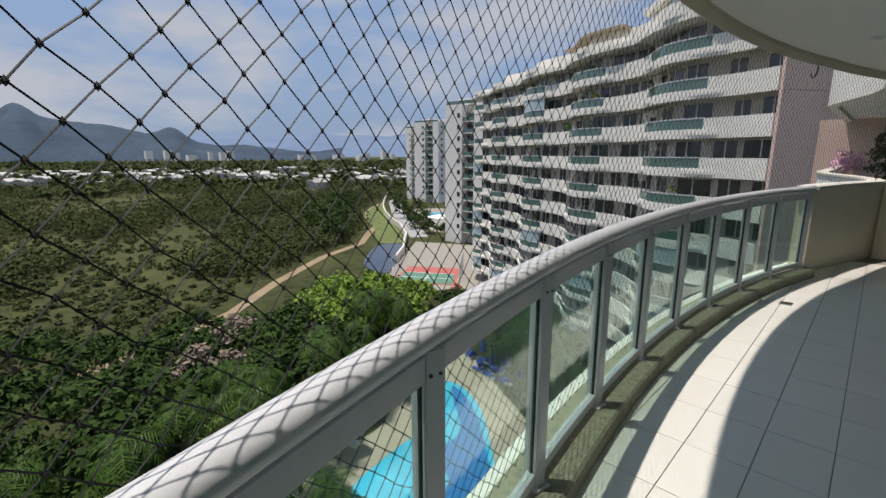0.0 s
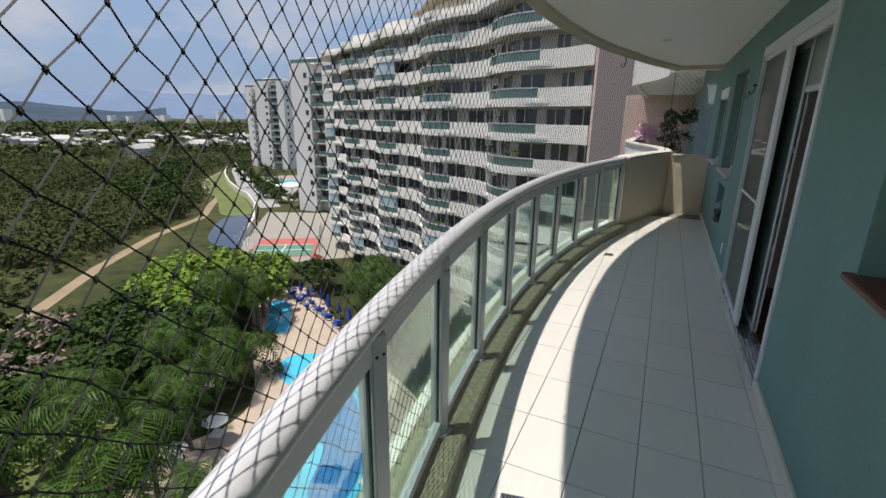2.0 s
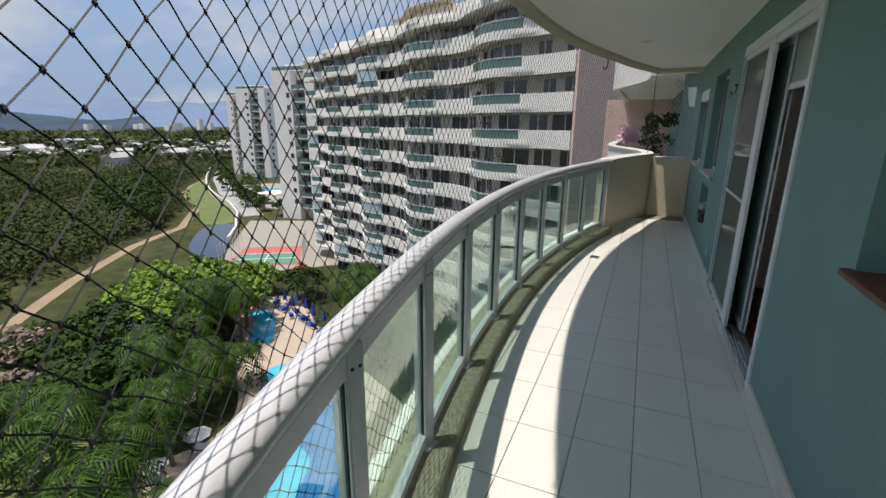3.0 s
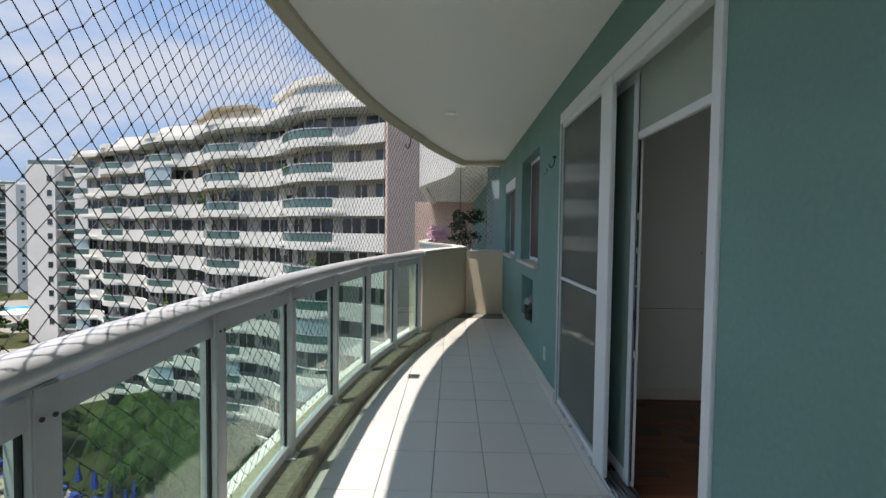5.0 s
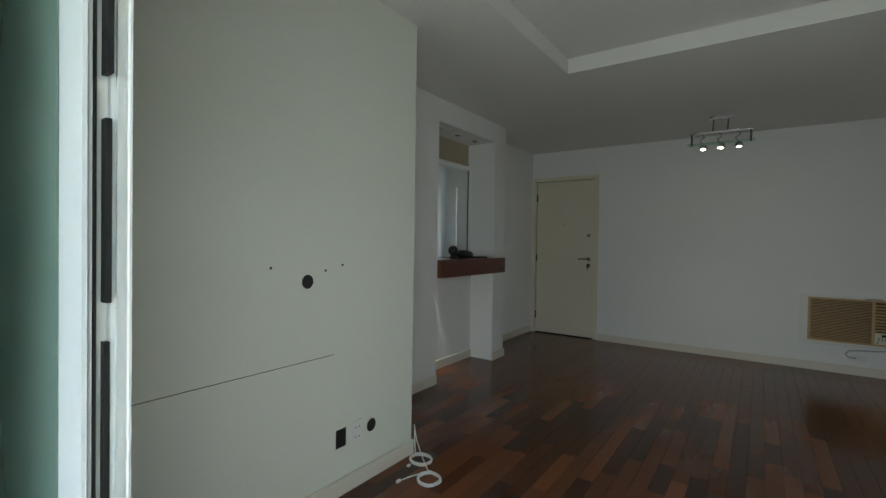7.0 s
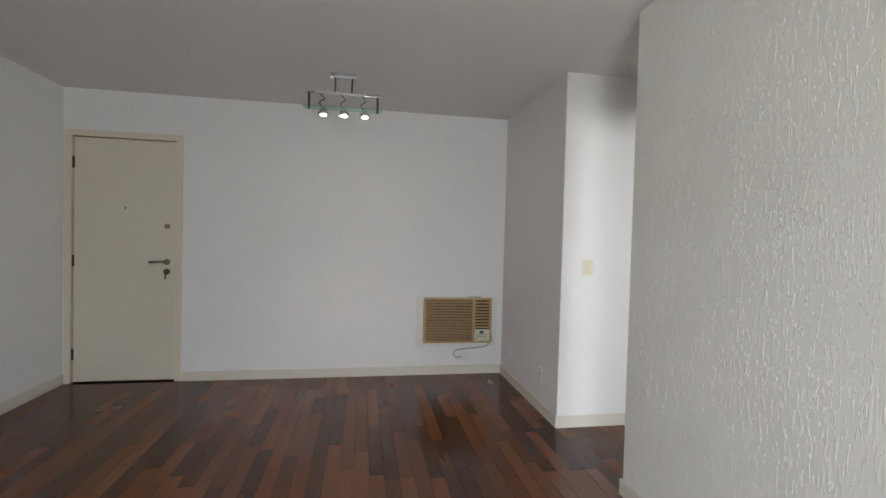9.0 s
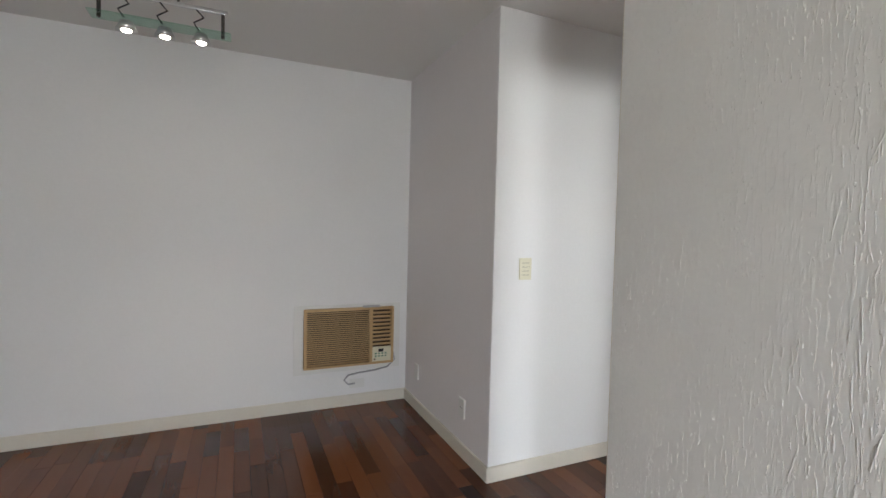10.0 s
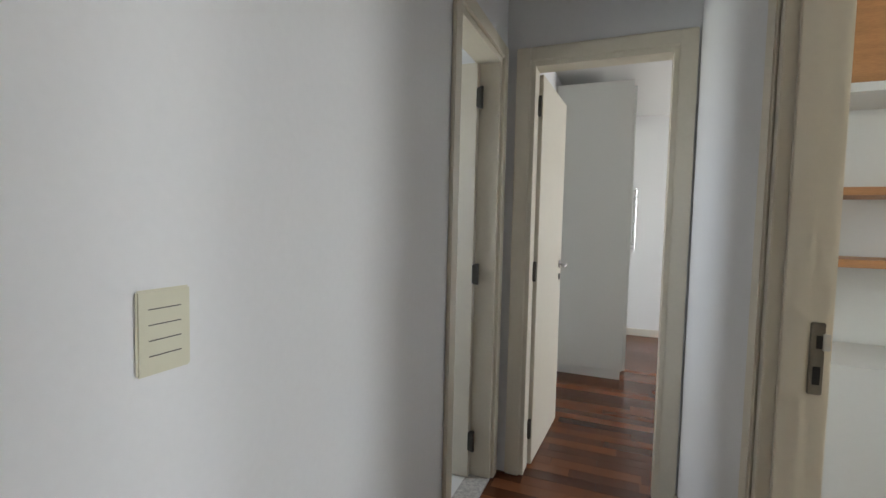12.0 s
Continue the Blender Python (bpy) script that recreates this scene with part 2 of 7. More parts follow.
M = dict(
    green_wall=mat("green_wall_paint", (0.175, 0.302, 0.274), 0.8, spread=0.12, scale=1.6, bump=0.25, bump_scale=55),
    white_wall=mat("white_wall_paint", (0.81, 0.81, 0.81), 0.7, spread=0.025, scale=1.2, bump=0.08, bump_scale=40),
    cool_wall=mat("partition_paint", (0.725, 0.74, 0.68), 0.6, spread=0.03, scale=1.0, bump=0.05, bump_scale=30),
    lilac_wall=mat("lilac_wall_paint", (0.79, 0.76, 0.765), 0.75, spread=0.025, scale=1.2, bump=0.08, bump_scale=40),
    plaster=textured_plaster("textured_plaster"),
    ceiling=mat("ceiling_paint", (0.75, 0.74, 0.72), 0.85, spread=0.02, scale=1.0),
    balcony_ceiling=mat("balcony_ceiling_paint", (0.86, 0.83, 0.78), 0.8, spread=0.02, scale=1.0),
    cream=mat("cream_concrete_paint", (0.62, 0.55, 0.42), 0.75, spread=0.08, scale=3.0, bump=0.2, bump_scale=60),
    beige=mat("beige_parapet_paint", (0.80, 0.69, 0.525), 0.75, spread=0.06, scale=2.5, bump=0.15, bump_scale=60),
    stone_cap=mat("stone_cap", (0.62, 0.58, 0.52), 0.55, spread=0.12, fine=140, bump=0.1),
    curb=mat("pebble_wash_curb", (0.30, 0.28, 0.20), 0.85, spread=0.4, scale=30, fine=190, bump=0.9, bump_scale=150),
    tile=mat("balcony_tile", (0.78, 0.75, 0.70), 0.32, spread=0.04, scale=3, fine=90, random_value=0.35, bump=0.05, bump_scale=30),
    grout=mat("tile_grout", (0.27, 0.26, 0.23), 0.9, spread=0.2),
    white_metal=mat("white_painted_aluminium", (0.57, 0.57, 0.585), 0.34, spread=0.04, scale=6, fine=60),
    white_frame=mat("white_window_frame", (0.80, 0.81, 0.82), 0.38, spread=0.03, scale=5),
    rubber=mat("black_rubber", (0.015, 0.015, 0.015), 0.6),
    net=mat("black_nylon_cord", (0.012, 0.012, 0.012), 0.7),
    rail_glass=glass("green_glass", (0.80, 0.905, 0.86)),
    screen_pane=glass("faint_pane", (0.92, 0.95, 0.94), 0.03, 0.16),
    pane=glass("clear_pane", (0.92, 0.96, 0.94)),
    door_glass=glass("greenish_pane", (0.66, 0.82, 0.75), film=0.65),
    screen=mat("dark_insect_screen", (0.15, 0.135, 0.125), 0.6, spread=0.1, fine=300),
    blind=mat("brown_window_screen", (0.075, 0.05, 0.048), 0.6, spread=0.1, fine=200),
    steel=mat("brushed_steel", (0.60, 0.60, 0.60), 0.28, 1.0, spread=0.06),
    dark_steel=mat("dark_bronze_hinge", (0.09, 0.085, 0.075), 0.45, 0.7, spread=0.2),
    black=mat("black_plastic", (0.014, 0.014, 0.015), 0.45),
    black_iron=mat("black_iron", (0.02, 0.02, 0.02), 0.5, 0.4),
    door_cream=mat("cream_door_lacquer", (0.72, 0.665, 0.555), 0.44, spread=0.03, scale=1.5, fine=30, bump=0.05),
    frame_cream=mat("cream_door_frame", (0.74, 0.68, 0.56), 0.45, spread=0.04, scale=3),
    baseboard=mat("cream_baseboard", (0.70, 0.66, 0.58), 0.45, spread=0.04, scale=3),
    plank=mat("jatoba_plank", (0.036, 0.0105, 0.0065), 0.17, spread=0.22, scale=2.0, fine=14, random_value=0.72, second=(0.165, 0.054, 0.021), stretch=(1.2, 10, 1), bump=0.03, bump_scale=20, spec=0.36),
    plank_stuff=mat("jatoba_plank_far", (0.036, 0.0105, 0.0065), 0.17, spread=0.22, scale=2.0, fine=14, island=0.72, second=(0.165, 0.054, 0.021), stretch=(1.2, 10, 1), bump=0.03, bump_scale=20, spec=0.36),
    gap=mat("plank_gap", (0.02, 0.008, 0.005), 0.7),
    counter=mat("red_brown_counter_wood", (0.12, 0.032, 0.018), 0.4, spread=0.3, scale=2, fine=20, stretch=(2, 16, 16)),
    plastic_white=mat("white_plastic", (0.75, 0.75, 0.73), 0.35, spread=0.02),
    plastic_cream=mat("cream_plastic", (0.70, 0.67, 0.52), 0.4, spread=0.03),
    ac_tan=mat("aged_tan_plastic", (0.52, 0.345, 0.17), 0.5, spread=0.06, scale=8),
    ac_dark=mat("grille_dark", (0.045, 0.027, 0.012), 0.7, spread=0.1),
    cable_grey=mat("grey_cable", (0.42, 0.42, 0.44), 0.5),
    cable_white=mat("white_cable", (0.72, 0.71, 0.68), 0.45),
    lamp_glass=glass("lamp_glass", (0.75, 0.90, 0.84)),
    frosted=mat("frosted_grey_panel", (0.36, 0.40, 0.35), 0.35, spread=0.05, scale=1.5),
    bulb=glow("lit_bulb", (1.0, 0.95, 0.86), 4.0),
    wardrobe=mat("white_wardrobe_laminate", (0.66, 0.67, 0.63), 0.5, spread=0.02, scale=1),
    shelf_wood=mat("honey_shelf_wood", (0.42, 0.20, 0.075), 0.45, spread=0.2, scale=3, fine=24, stretch=(2, 14, 14)),
    aged_steel=mat("aged_steel", (0.24, 0.22, 0.19), 0.4, 0.8, spread=0.2),
    parasol=mat("grey_parasol_cloth", (0.42, 0.42, 0.41), 0.8, spread=0.1),
    granite=mat("grey_granite", (0.42, 0.40, 0.37), 0.35, spread=0.5, scale=60, fine=220),
    bath_tile=mat("white_bath_tile", (0.78, 0.78, 0.75), 0.25, spread=0.02),
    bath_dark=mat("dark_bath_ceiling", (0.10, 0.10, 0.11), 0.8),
    bag=mat("grey_plastic_bag", (0.30, 0.29, 0.28), 0.35, spread=0.4, scale=10, bump=0.5, bump_scale=25),
    facade=mat("white_facade_tile", (0.83, 0.79, 0.73), 0.6, spread=0.05, scale=0.4, fine=6),
    facade_pink=mat("pink_facade_tile", (0.70, 0.51, 0.44), 0.65, spread=0.05, scale=0.3, fine=6),
    facade_grey=mat("grey_facade_paint", (0.80, 0.77, 0.73), 0.7, spread=0.06, scale=0.2, fine=3),
    # mid-grey, darker than the facade; also on a pot and fan grilles
    recess=mat("recess_wall_grey", (0.47, 0.45, 0.42), 0.7, spread=0.15, scale=0.5),
    far_window=mat("dark_far_window", (0.035, 0.045, 0.05), 0.12, spread=0.3, scale=0.4, spec=0.8),
    far_rail_glass=mat("teal_balustrade_glass", (0.10, 0.175, 0.16), 0.12, spread=0.2, scale=0.5, spec=0.8),
    pale_glazing=mat("pale_balcony_glazing", (0.42, 0.52, 0.56), 0.12, spread=0.15, scale=0.6, spec=0.8),
    roof_deck=mat("roof_deck", (0.42, 0.36, 0.27), 0.85, spread=0.15, scale=0.5),
    bark=mat("bark", (0.13, 0.10, 0.075), 0.9, spread=0.3, scale=3, bump=0.6, bump_scale=12),
    palm_leaf=mat("palm_frond", (0.007, 0.018, 0.004), 0.5, spread=0.5, island=0.7, scale=0.5, second=(0.042, 0.082, 0.012), spec=0.10),
    bright_leaf=mat("bright_foliage", (0.045, 0.10, 0.012), 0.7, spread=0.35, island=0.6, scale=0.4, second=(0.15, 0.23, 0.03), spec=0.15),
    dark_leaf=mat("dark_foliage", (0.011, 0.026, 0.007), 0.7, spread=0.4, island=0.6, scale=0.3, second=(0.036, 0.064, 0.013), spec=0.08),
    marsh_leaf=mat("marsh_foliage", (0.028, 0.042, 0.015), 0.9, spread=0.35, island=0.45, scale=0.02, fine=0.25, second=(0.066, 0.080, 0.030), spec=0.05),
    dry_twig=mat("dry_twigs", (0.20, 0.155, 0.12), 0.9, spread=0.3, island=0.5),
    red_leaf=mat("red_foliage", (0.30, 0.05, 0.02), 0.6, spread=0.35, island=0.5),
    pink_flower=mat("pink_flowers", (0.56, 0.29, 0.42), 0.6, spread=0.3, island=0.5),
    lawn=mat("lawn_grass", (0.105, 0.135, 0.035), 0.9, spread=0.3, scale=0.15, fine=2.0),
    path=mat("sandy_path", (0.26, 0.195, 0.12), 0.95, spread=0.2, scale=0.2, fine=2.0),
    water=mat("lake_water", (0.025, 0.035, 0.055), 0.05, spread=0.2, scale=0.1, bump=0.1, bump_scale=2, spec=0.8),
    pool=mat("pool_water", (0.05, 0.47, 0.70), 0.06, spread=0.25, scale=0.25, fine=1.2, spec=0.6),
    pool_dark=mat("dark_pool_water", (0.02, 0.17, 0.45), 0.06, spread=0.15, scale=0.4, spec=0.6),
    deck=mat("pool_deck_paving", (0.40, 0.325, 0.255), 0.8, spread=0.12, scale=0.6, fine=6),
    court_green=mat("green_court", (0.085, 0.20, 0.14), 0.8, spread=0.06, scale=0.5),
    court_red=mat("red_court", (0.40, 0.105, 0.09), 0.8, spread=0.06, scale=0.5),
    court_grey=mat("beige_court_paving", (0.27, 0.25, 0.215), 0.85, spread=0.06, scale=0.4),
    white_line=mat("white_line_paint", (0.72, 0.72, 0.70), 0.8),
    blue_cloth=mat("blue_umbrella_cloth", (0.02, 0.05, 0.30), 0.8, spread=0.2),
    road_grey=mat("grey_driveway", (0.30, 0.30, 0.29), 0.85, spread=0.1, scale=0.3),
    house_white=mat("white_house_wall", (0.50, 0.49, 0.47), 0.8, random_value=0.6, spread=0.12),
    house_roof=mat("pale_house_roof", (0.40, 0.385, 0.37), 0.8, random_value=0.7, spread=0.3),
    # distance haze is mixed into the blue of both hill colours
    hill=mat("hill_haze_painted", (0.15, 0.20, 0.29), 1.0, spread=0.10, scale=0.004, fine=0.03, spec=0.0),
    hill_near=mat("wooded_hill_haze_tinted", (0.058, 0.080, 0.108), 1.0, spread=0.25, scale=0.006, fine=0.05, spec=0.0),
)


# ---- building helpers ----
BASE = {}


def box(bm, x0, y0, z0, x1, y1, z1, bevel=0.0):
    m = Matrix.Translation(((x0 + x1) / 2, (y0 + y1) / 2, (z0 + z1) / 2)) @ Matrix.Diagonal((abs(x1 - x0), abs(y1 - y0), abs(z1 - z0), 1))
    made = bmesh.ops.create_cube(bm, size=1.0, matrix=m)
    if bevel:
        edges = {e for v in made["verts"] for e in v.link_edges}
        bmesh.ops.bevel(bm, geom=list(edges), offset=bevel, segments=2, affect="EDGES")
    return bm


def boxed(x0, y0, z0, x1, y1, z1, bevel=0.0):
    return box(bmesh.new(), x0, y0, z0, x1, y1, z1, bevel)


def cyl(bm, p, q, r0, r1=None, n=12):
    """A round bar from p to q."""
    p, q = Vector(p), Vector(q)
    d = q - p
    m = Matrix.Translation((p + q) / 2) @ d.to_track_quat("Z", "Y").to_matrix().to_4x4()
    bmesh.ops.create_cone(bm, cap_ends=True, segments=n, radius1=r0, radius2=r0 if r1 is None else r1, depth=d.length, matrix=m)
    return bm


def ball(bm, c, r, s=(1, 1, 1), sub=2):
    bmesh.ops.create_icosphere(bm, subdivisions=sub, radius=r, matrix=Matrix.Translation(c) @ Matrix.Diagonal((*s, 1)))
    return bm


def pipe(bm, pts, r, n=6):
    """A round cord along points."""
    pts = [Vector(p) for p in pts]
    rings = []
    for i, p in enumerate(pts):
        d = (pts[min(i + 1, len(pts) - 1)] - pts[max(i - 1, 0)]).normalized()
        a = d.orthogonal().normalized() if i == 0 else (side - d * side.dot(d)).normalized()
        side = a
        c = d.cross(a)
        rings.append([bm.verts.new(p + r * (math.cos(k * math.tau / n) * a + math.sin(k * math.tau / n) * c)) for k in range(n)])
    for u, v in zip(rings, rings[1:]):
        for k in range(n):
            bm.faces.new((u[k], u[(k + 1) % n], v[(k + 1) % n], v[k]))
    bm.faces.new(rings[0][::-1])
    bm.faces.new(rings[-1])
    return bm


def sweep(bm, pts, section, closed=False):
    """A profile of (outward, up) pairs carried along a line of (x, y, z) points; outward is to the left of the way."""
    rings = []
    n = len(pts)
    for i, p in enumerate(pts):
        a, b = pts[max(i - 1, 0)], pts[min(i + 1, n - 1)]
        d = Vector((b[0] - a[0], b[1] - a[1], 0)).normalized()
        o = Vector((-d.y, d.x, 0))
        rings.append([bm.verts.new(Vector(p) + o * s + Vector((0, 0, u))) for s, u in section])
    k = len(section)
    for u, v in zip(rings, rings[1:]):
        for j in range(k):
            bm.faces.new((u[j], v[j], v[(j + 1) % k], u[(j + 1) % k]))
    bm.faces.new(rings[0])
    bm.faces.new(rings[-1][::-1])
    bmesh.ops.recalc_face_normals(bm, faces=bm.faces[:])
    return bm


def mesh_of(name, bm, material, smooth=False):
    me = bpy.data.meshes.new(name)
    bm.to_mesh(me)
    bm.free()
    me.materials.append(material)
    if smooth:
        me.shade_smooth()
    return me


def thing(name, label, category, base=(0, 0, 0), group="", kind=""):
    ob = new(name)
    ob.location = base
    BASE[ob.name] = Vector(base)
    return tagged(ob, label, category, group, kind)


def part(name, bm, material, parent, label="", smooth=False):
    """One mesh under a thing or under a part, given in world places."""
    base = BASE[parent.name]
    bmesh.ops.translate(bm, verts=bm.verts[:], vec=-base)
    ob = new(name, mesh_of(name, bm, material, smooth))
    ob.parent = parent
    BASE[ob.name] = base
    return tagged(ob, label)


def solid(name, bm, material, label, category, kind="structure", smooth=False, group=""):
    ob = new(name, mesh_of(name, bm, material, smooth))
    BASE[ob.name] = Vector((0, 0, 0))
    return tagged(ob, label, category, group, kind)


def raw(name, verts, faces, material, smooth=False):
    me = bpy.data.meshes.new(name)
    me.from_pydata(verts, [], faces)
    me.materials.append(material)
    if smooth:
        me.shade_smooth()
    me.update()
    return me


def wall(name, axis, face, back, a0, a1, z0, z1, material, label, openings=()):
    """An upright wall between two planes of one axis ('x' or 'y'), with openings (a0, a1, z0, z1) right through it."""
    bm = bmesh.new()
    cuts = sorted({a0, a1, *[v for o in openings for v in o[:2] if a0 < v < a1]})
    for u, v in zip(cuts, cuts[1:]):
        holes = sorted((o[2], o[3]) for o in openings if o[0] <= u + 1e-6 and o[1] >= v - 1e-6)
        z = z0
        for lo, hi in [*holes, (z1, z1)]:
            if lo > z + 1e-4:
                if axis == "x":
                    box(bm, face, u, z, back, v, lo)
                else:
                    box(bm, u, face, z, v, back, lo)
            z = max(z, hi)
    bmesh.ops.remove_doubles(bm, verts=bm.verts[:], dist=1e-4)
    return solid(name, bm, material, label, "wall")


# ---- the balcony's curve ----
CX, CY, R = 10.18, -1.5, 11.8


def curve_x(y, off=0.0):
    """The facade line at y, moved outward by off."""
    return CX - math.sqrt((R + off) ** 2 - (y - CY) ** 2)


def arc(y0, y1, off, z, n=48):
    return [(curve_x(y0 + (y1 - y0) * i / n, off), y0 + (y1 - y0) * i / n, z) for i in range(n + 1)]


Y0, PIER = -7.2, 1.78
CORNER = (-0.60, 3.66)


def edge_line(z, off=0.0, n=60):
    """The whole outer line of the balcony from its closed end to the far corner."""
    pts = arc(Y0, PIER, off, z, n)
    x0 = curve_x(PIER, off)
    for i in range(1, 13):
        t = i / 12
        x = x0 + (CORNER[0] - off * 0.8 - x0) * (t ** 1.25)
        pts.append((x, PIER + (CORNER[1] - PIER) * t, z))
    return pts


# ---- structure: balcony ----
def flat_slab(bm, outer, x_in, z0, z1):
    """A slab between a line of points and the plane x = x_in."""
    top = [bm.verts.new((p[0], p[1], z1)) for p in outer]
    top_in = [bm.verts.new((x_in, p[1], z1)) for p in outer]
    bot = [bm.verts.new((p[0], p[1], z0)) for p in outer]
    bot_in = [bm.verts.new((x_in, p[1], z0)) for p in outer]
    for i in range(len(outer) - 1):
        bm.faces.new((top[i], top[i + 1], top_in[i + 1], top_in[i]))
        bm.faces.new((bot[i], bot_in[i], bot_in[i + 1], bot[i + 1]))
        bm.faces.new((top[i], bot[i], bot[i + 1], top[i + 1]))
        bm.faces.new((top_in[i], top_in[i + 1], bot_in[i + 1], bot_in[i]))
    bm.faces.new((top[0], top_in[0], bot_in[0], bot[0]))
    bm.faces.new((top[-1], bot[-1], bot_in[-1], top_in[-1]))
    bmesh.ops.recalc_face_normals(bm, faces=bm.faces[:])
    return bm


balcony_floor = solid("balcony_floor", flat_slab(bmesh.new(), edge_line(0, 0.12), 0.0, -0.28, -0.008), M["grout"], "pale ceramic tile floor of a curved balcony", "floor")
solid("balcony_ceiling", flat_slab(bmesh.new(), edge_line(0, 0.0), 0.0, 2.364, 2.62), M["balcony_ceiling"], "plain white painted balcony ceiling", "ceiling")
LIP = [(-0.03, -0.001), (-0.025, -0.03), (0.0, -0.06), (0.012, -0.078), (0.022, -0.078), (0.028, -0.06), (0.028, 0.26), (-0.03, 0.26)]
bm = sweep(bmesh.new(), [(x, y, 2.364) for x, y, z in edge_line(0)], LIP)
box(bm, CORNER[0] - 0.02, 3.56, 2.30, 0.0, 3.68, 2.362)
solid("balcony_slab_edge", bm, M["cream"], "cream moulded edge of the slab above", "trim", smooth=False)
solid("balcony_upper_parapet", sweep(bmesh.new(), edge_line(2.626, -0.12), [(0, 0), (0.14, 0), (0.14, 0.95), (0, 0.95)]), M["facade"], "white curved parapet of the balcony above", "wall")
solid("balcony_lower_fascia", sweep(bmesh.new(), edge_line(-0.75, 0.125), [(0, 0), (0.06, 0), (0.06, 0.85), (0, 0.85)]), M["facade"], "white curved slab face below the railing", "trim")
solid("balcony_curb", sweep(bmesh.new(), arc(Y0, PIER, -0.13, -0.006, 60), [(0, 0), (0.255, 0), (0.255, 0.106), (0.012, 0.106), (0.0, 0.094)]), M["curb"], "low olive pebble-wash curb under the glass railing", "trim")

# far end of the balcony: curved beige parapet and the short cross wall
PAR = [p for p in edge_line(0.0) if p[1] >= PIER - 1e-6]
parapet = solid("balcony_parapet", sweep(bmesh.new(), PAR, [(-0.03, -0.004), (0.13, -0.004), (0.13, 1.0), (-0.03, 1.0)]), M["beige"], "beige painted curved parapet at the balcony's end", "wall")
solid("balcony_end_wall", boxed(CORNER[0] + 0.03, 3.57, -0.004, -0.002, 3.68, 0.955), M["beige"], "low beige wall that divides two balconies", "wall")
CAP_PTS = [(PAR[0][0], PAR[0][1] - 0.04, 1.0), *[(x, y, 1.0) for x, y, z in PAR]]
solid("parapet_cap", sweep(bmesh.new(), CAP_PTS, [(-0.06, 0), (0.16, 0), (0.16, 0.032), (-0.06, 0.032)]), M["stone_cap"], "pale stone cap on the curved parapet", "trim")
solid("end_wall_cap", boxed(CORNER[0] + 0.06, 3.55, 0.957, -0.004, 3.70, 0.985, 0.006), M["stone_cap"], "thin stone cap on the dividing wall", "trim")
solid("balcony_skirting", boxed(-0.014, -7.2, 0.002, -0.001, -2.13, 0.075), M["baseboard"], "pale skirting along the green wall", "baseboard")
solid("balcony_skirting_far", boxed(-0.014, -0.09, 0.002, -0.001, 3.55, 0.075), M["baseboard"], "pale skirting along the green wall", "baseboard")
solid("wall_balcony_near_end", boxed(-1.2, -7.34, -0.2, 0.0, -7.2, 2.6), M["green_wall"], "green painted end wall", "wall")

# long green facade wall, with its white inner skin
OPEN = [(-2.10, -0.13, -0.3, 2.10), (0.71, 1.75, 0.96, 2.06), (2.30, 3.30, 0.96, 1.98), (0.94, 1.63, 0.38, 0.80), (-4.30, -3.05, 1.02, 2.12), (-8.35, -6.75, 0.95, 2.15)]
wall("wall_facade", "x", 0.0, 0.12, -9.0, 14.0, -0.3, 2.6, M["green_wall"], "muted green painted balcony wall", [o for o in OPEN])
wall("wall_facade_inner", "x", 0.12, 0.20, -9.0, 3.6, -0.01, 2.6, M["white_wall"], "white painted inner side of the facade wall", [o for o in OPEN if o[0] != 0.94])

# ---- structure: rooms ----
wall("wall_partition", "y", 0.0, 0.12, 0.2, 2.05, 0.0, 2.6, M["cool_wall"], "smooth pale grey partition wall with drilled holes")
wall("wall_partition_end", "x", 1.93, 2.05, 0.12, 0.65, 0.0, 2.6, M["white_wall"], "white painted wall")
wall("wall_kitchen_front", "y", 0.65, 0.80, 1.93, 3.19, 0.0, 2.6, M["white_wall"], "white painted wall beside the serving hatch")
wall("wall_hatch_lower", "y", 0.92, 1.0, 3.19, 4.20, 0.0, 0.93, M["white_wall"], "white recessed wall under the counter")
wall("wall_hatch_side", "x", 3.07, 3.19, 0.80, 1.0, 0.0, 2.6, M["white_wall"], "white reveal of the serving hatch")
wall("wall_hatch_lintel", "y", 0.65, 1.0, 3.19, 4.20, 2.30, 2.6, M["white_wall"], "white lintel over the serving hatch")
wall("wall_column", "y", 0.65, 1.0, 4.20, 4.45, 0.0, 2.6, M["white_wall"], "white column beside the serving hatch")
wall("wall_entry_side", "y", 1.0, 1.12, 4.20, 6.1, 0.0, 2.6, M["white_wall"], "white wall of the entry corner")
wall("wall_entry", "x", 5.96, 6.1, -2.98, 1.0, 0.0, 2.6, M["white_wall"], "long white wall with the front door", [(0.10, 0.96, 0.0, 2.13)])
wall("wall_lilac", "y", -2.98, -2.86, 4.642, 5.96, 0.0, 2.6, M["lilac_wall"], "pale lilac painted wall")
wall("wall_switch_corner", "x", 4.634, 4.6415, -2.98, -2.8605, 0.0, 2.6, M["white_wall"], "white outer corner of the corridor wall")
wall("wall_switch", "x", 4.634, 4.75, -4.9, -2.98, 0.0, 2.6, M["white_wall"], "white corridor wall with the light switch", [(-4.815, -4.19, 0.0, 2.11)])
plaster_wall = wall("wall_textured", "y", -2.9895, -2.85, 0.2, 3.785, 0.0, 2.6, M["plaster"], "white wall with a dripped plaster texture")
wall("wall_corridor", "x", 3.675, 3.775, -4.9, -2.9896, 0.0, 2.6, M["white_wall"], "white corridor wall beside the study door", [(-3.72, -3.045, 0.0, 2.11)])
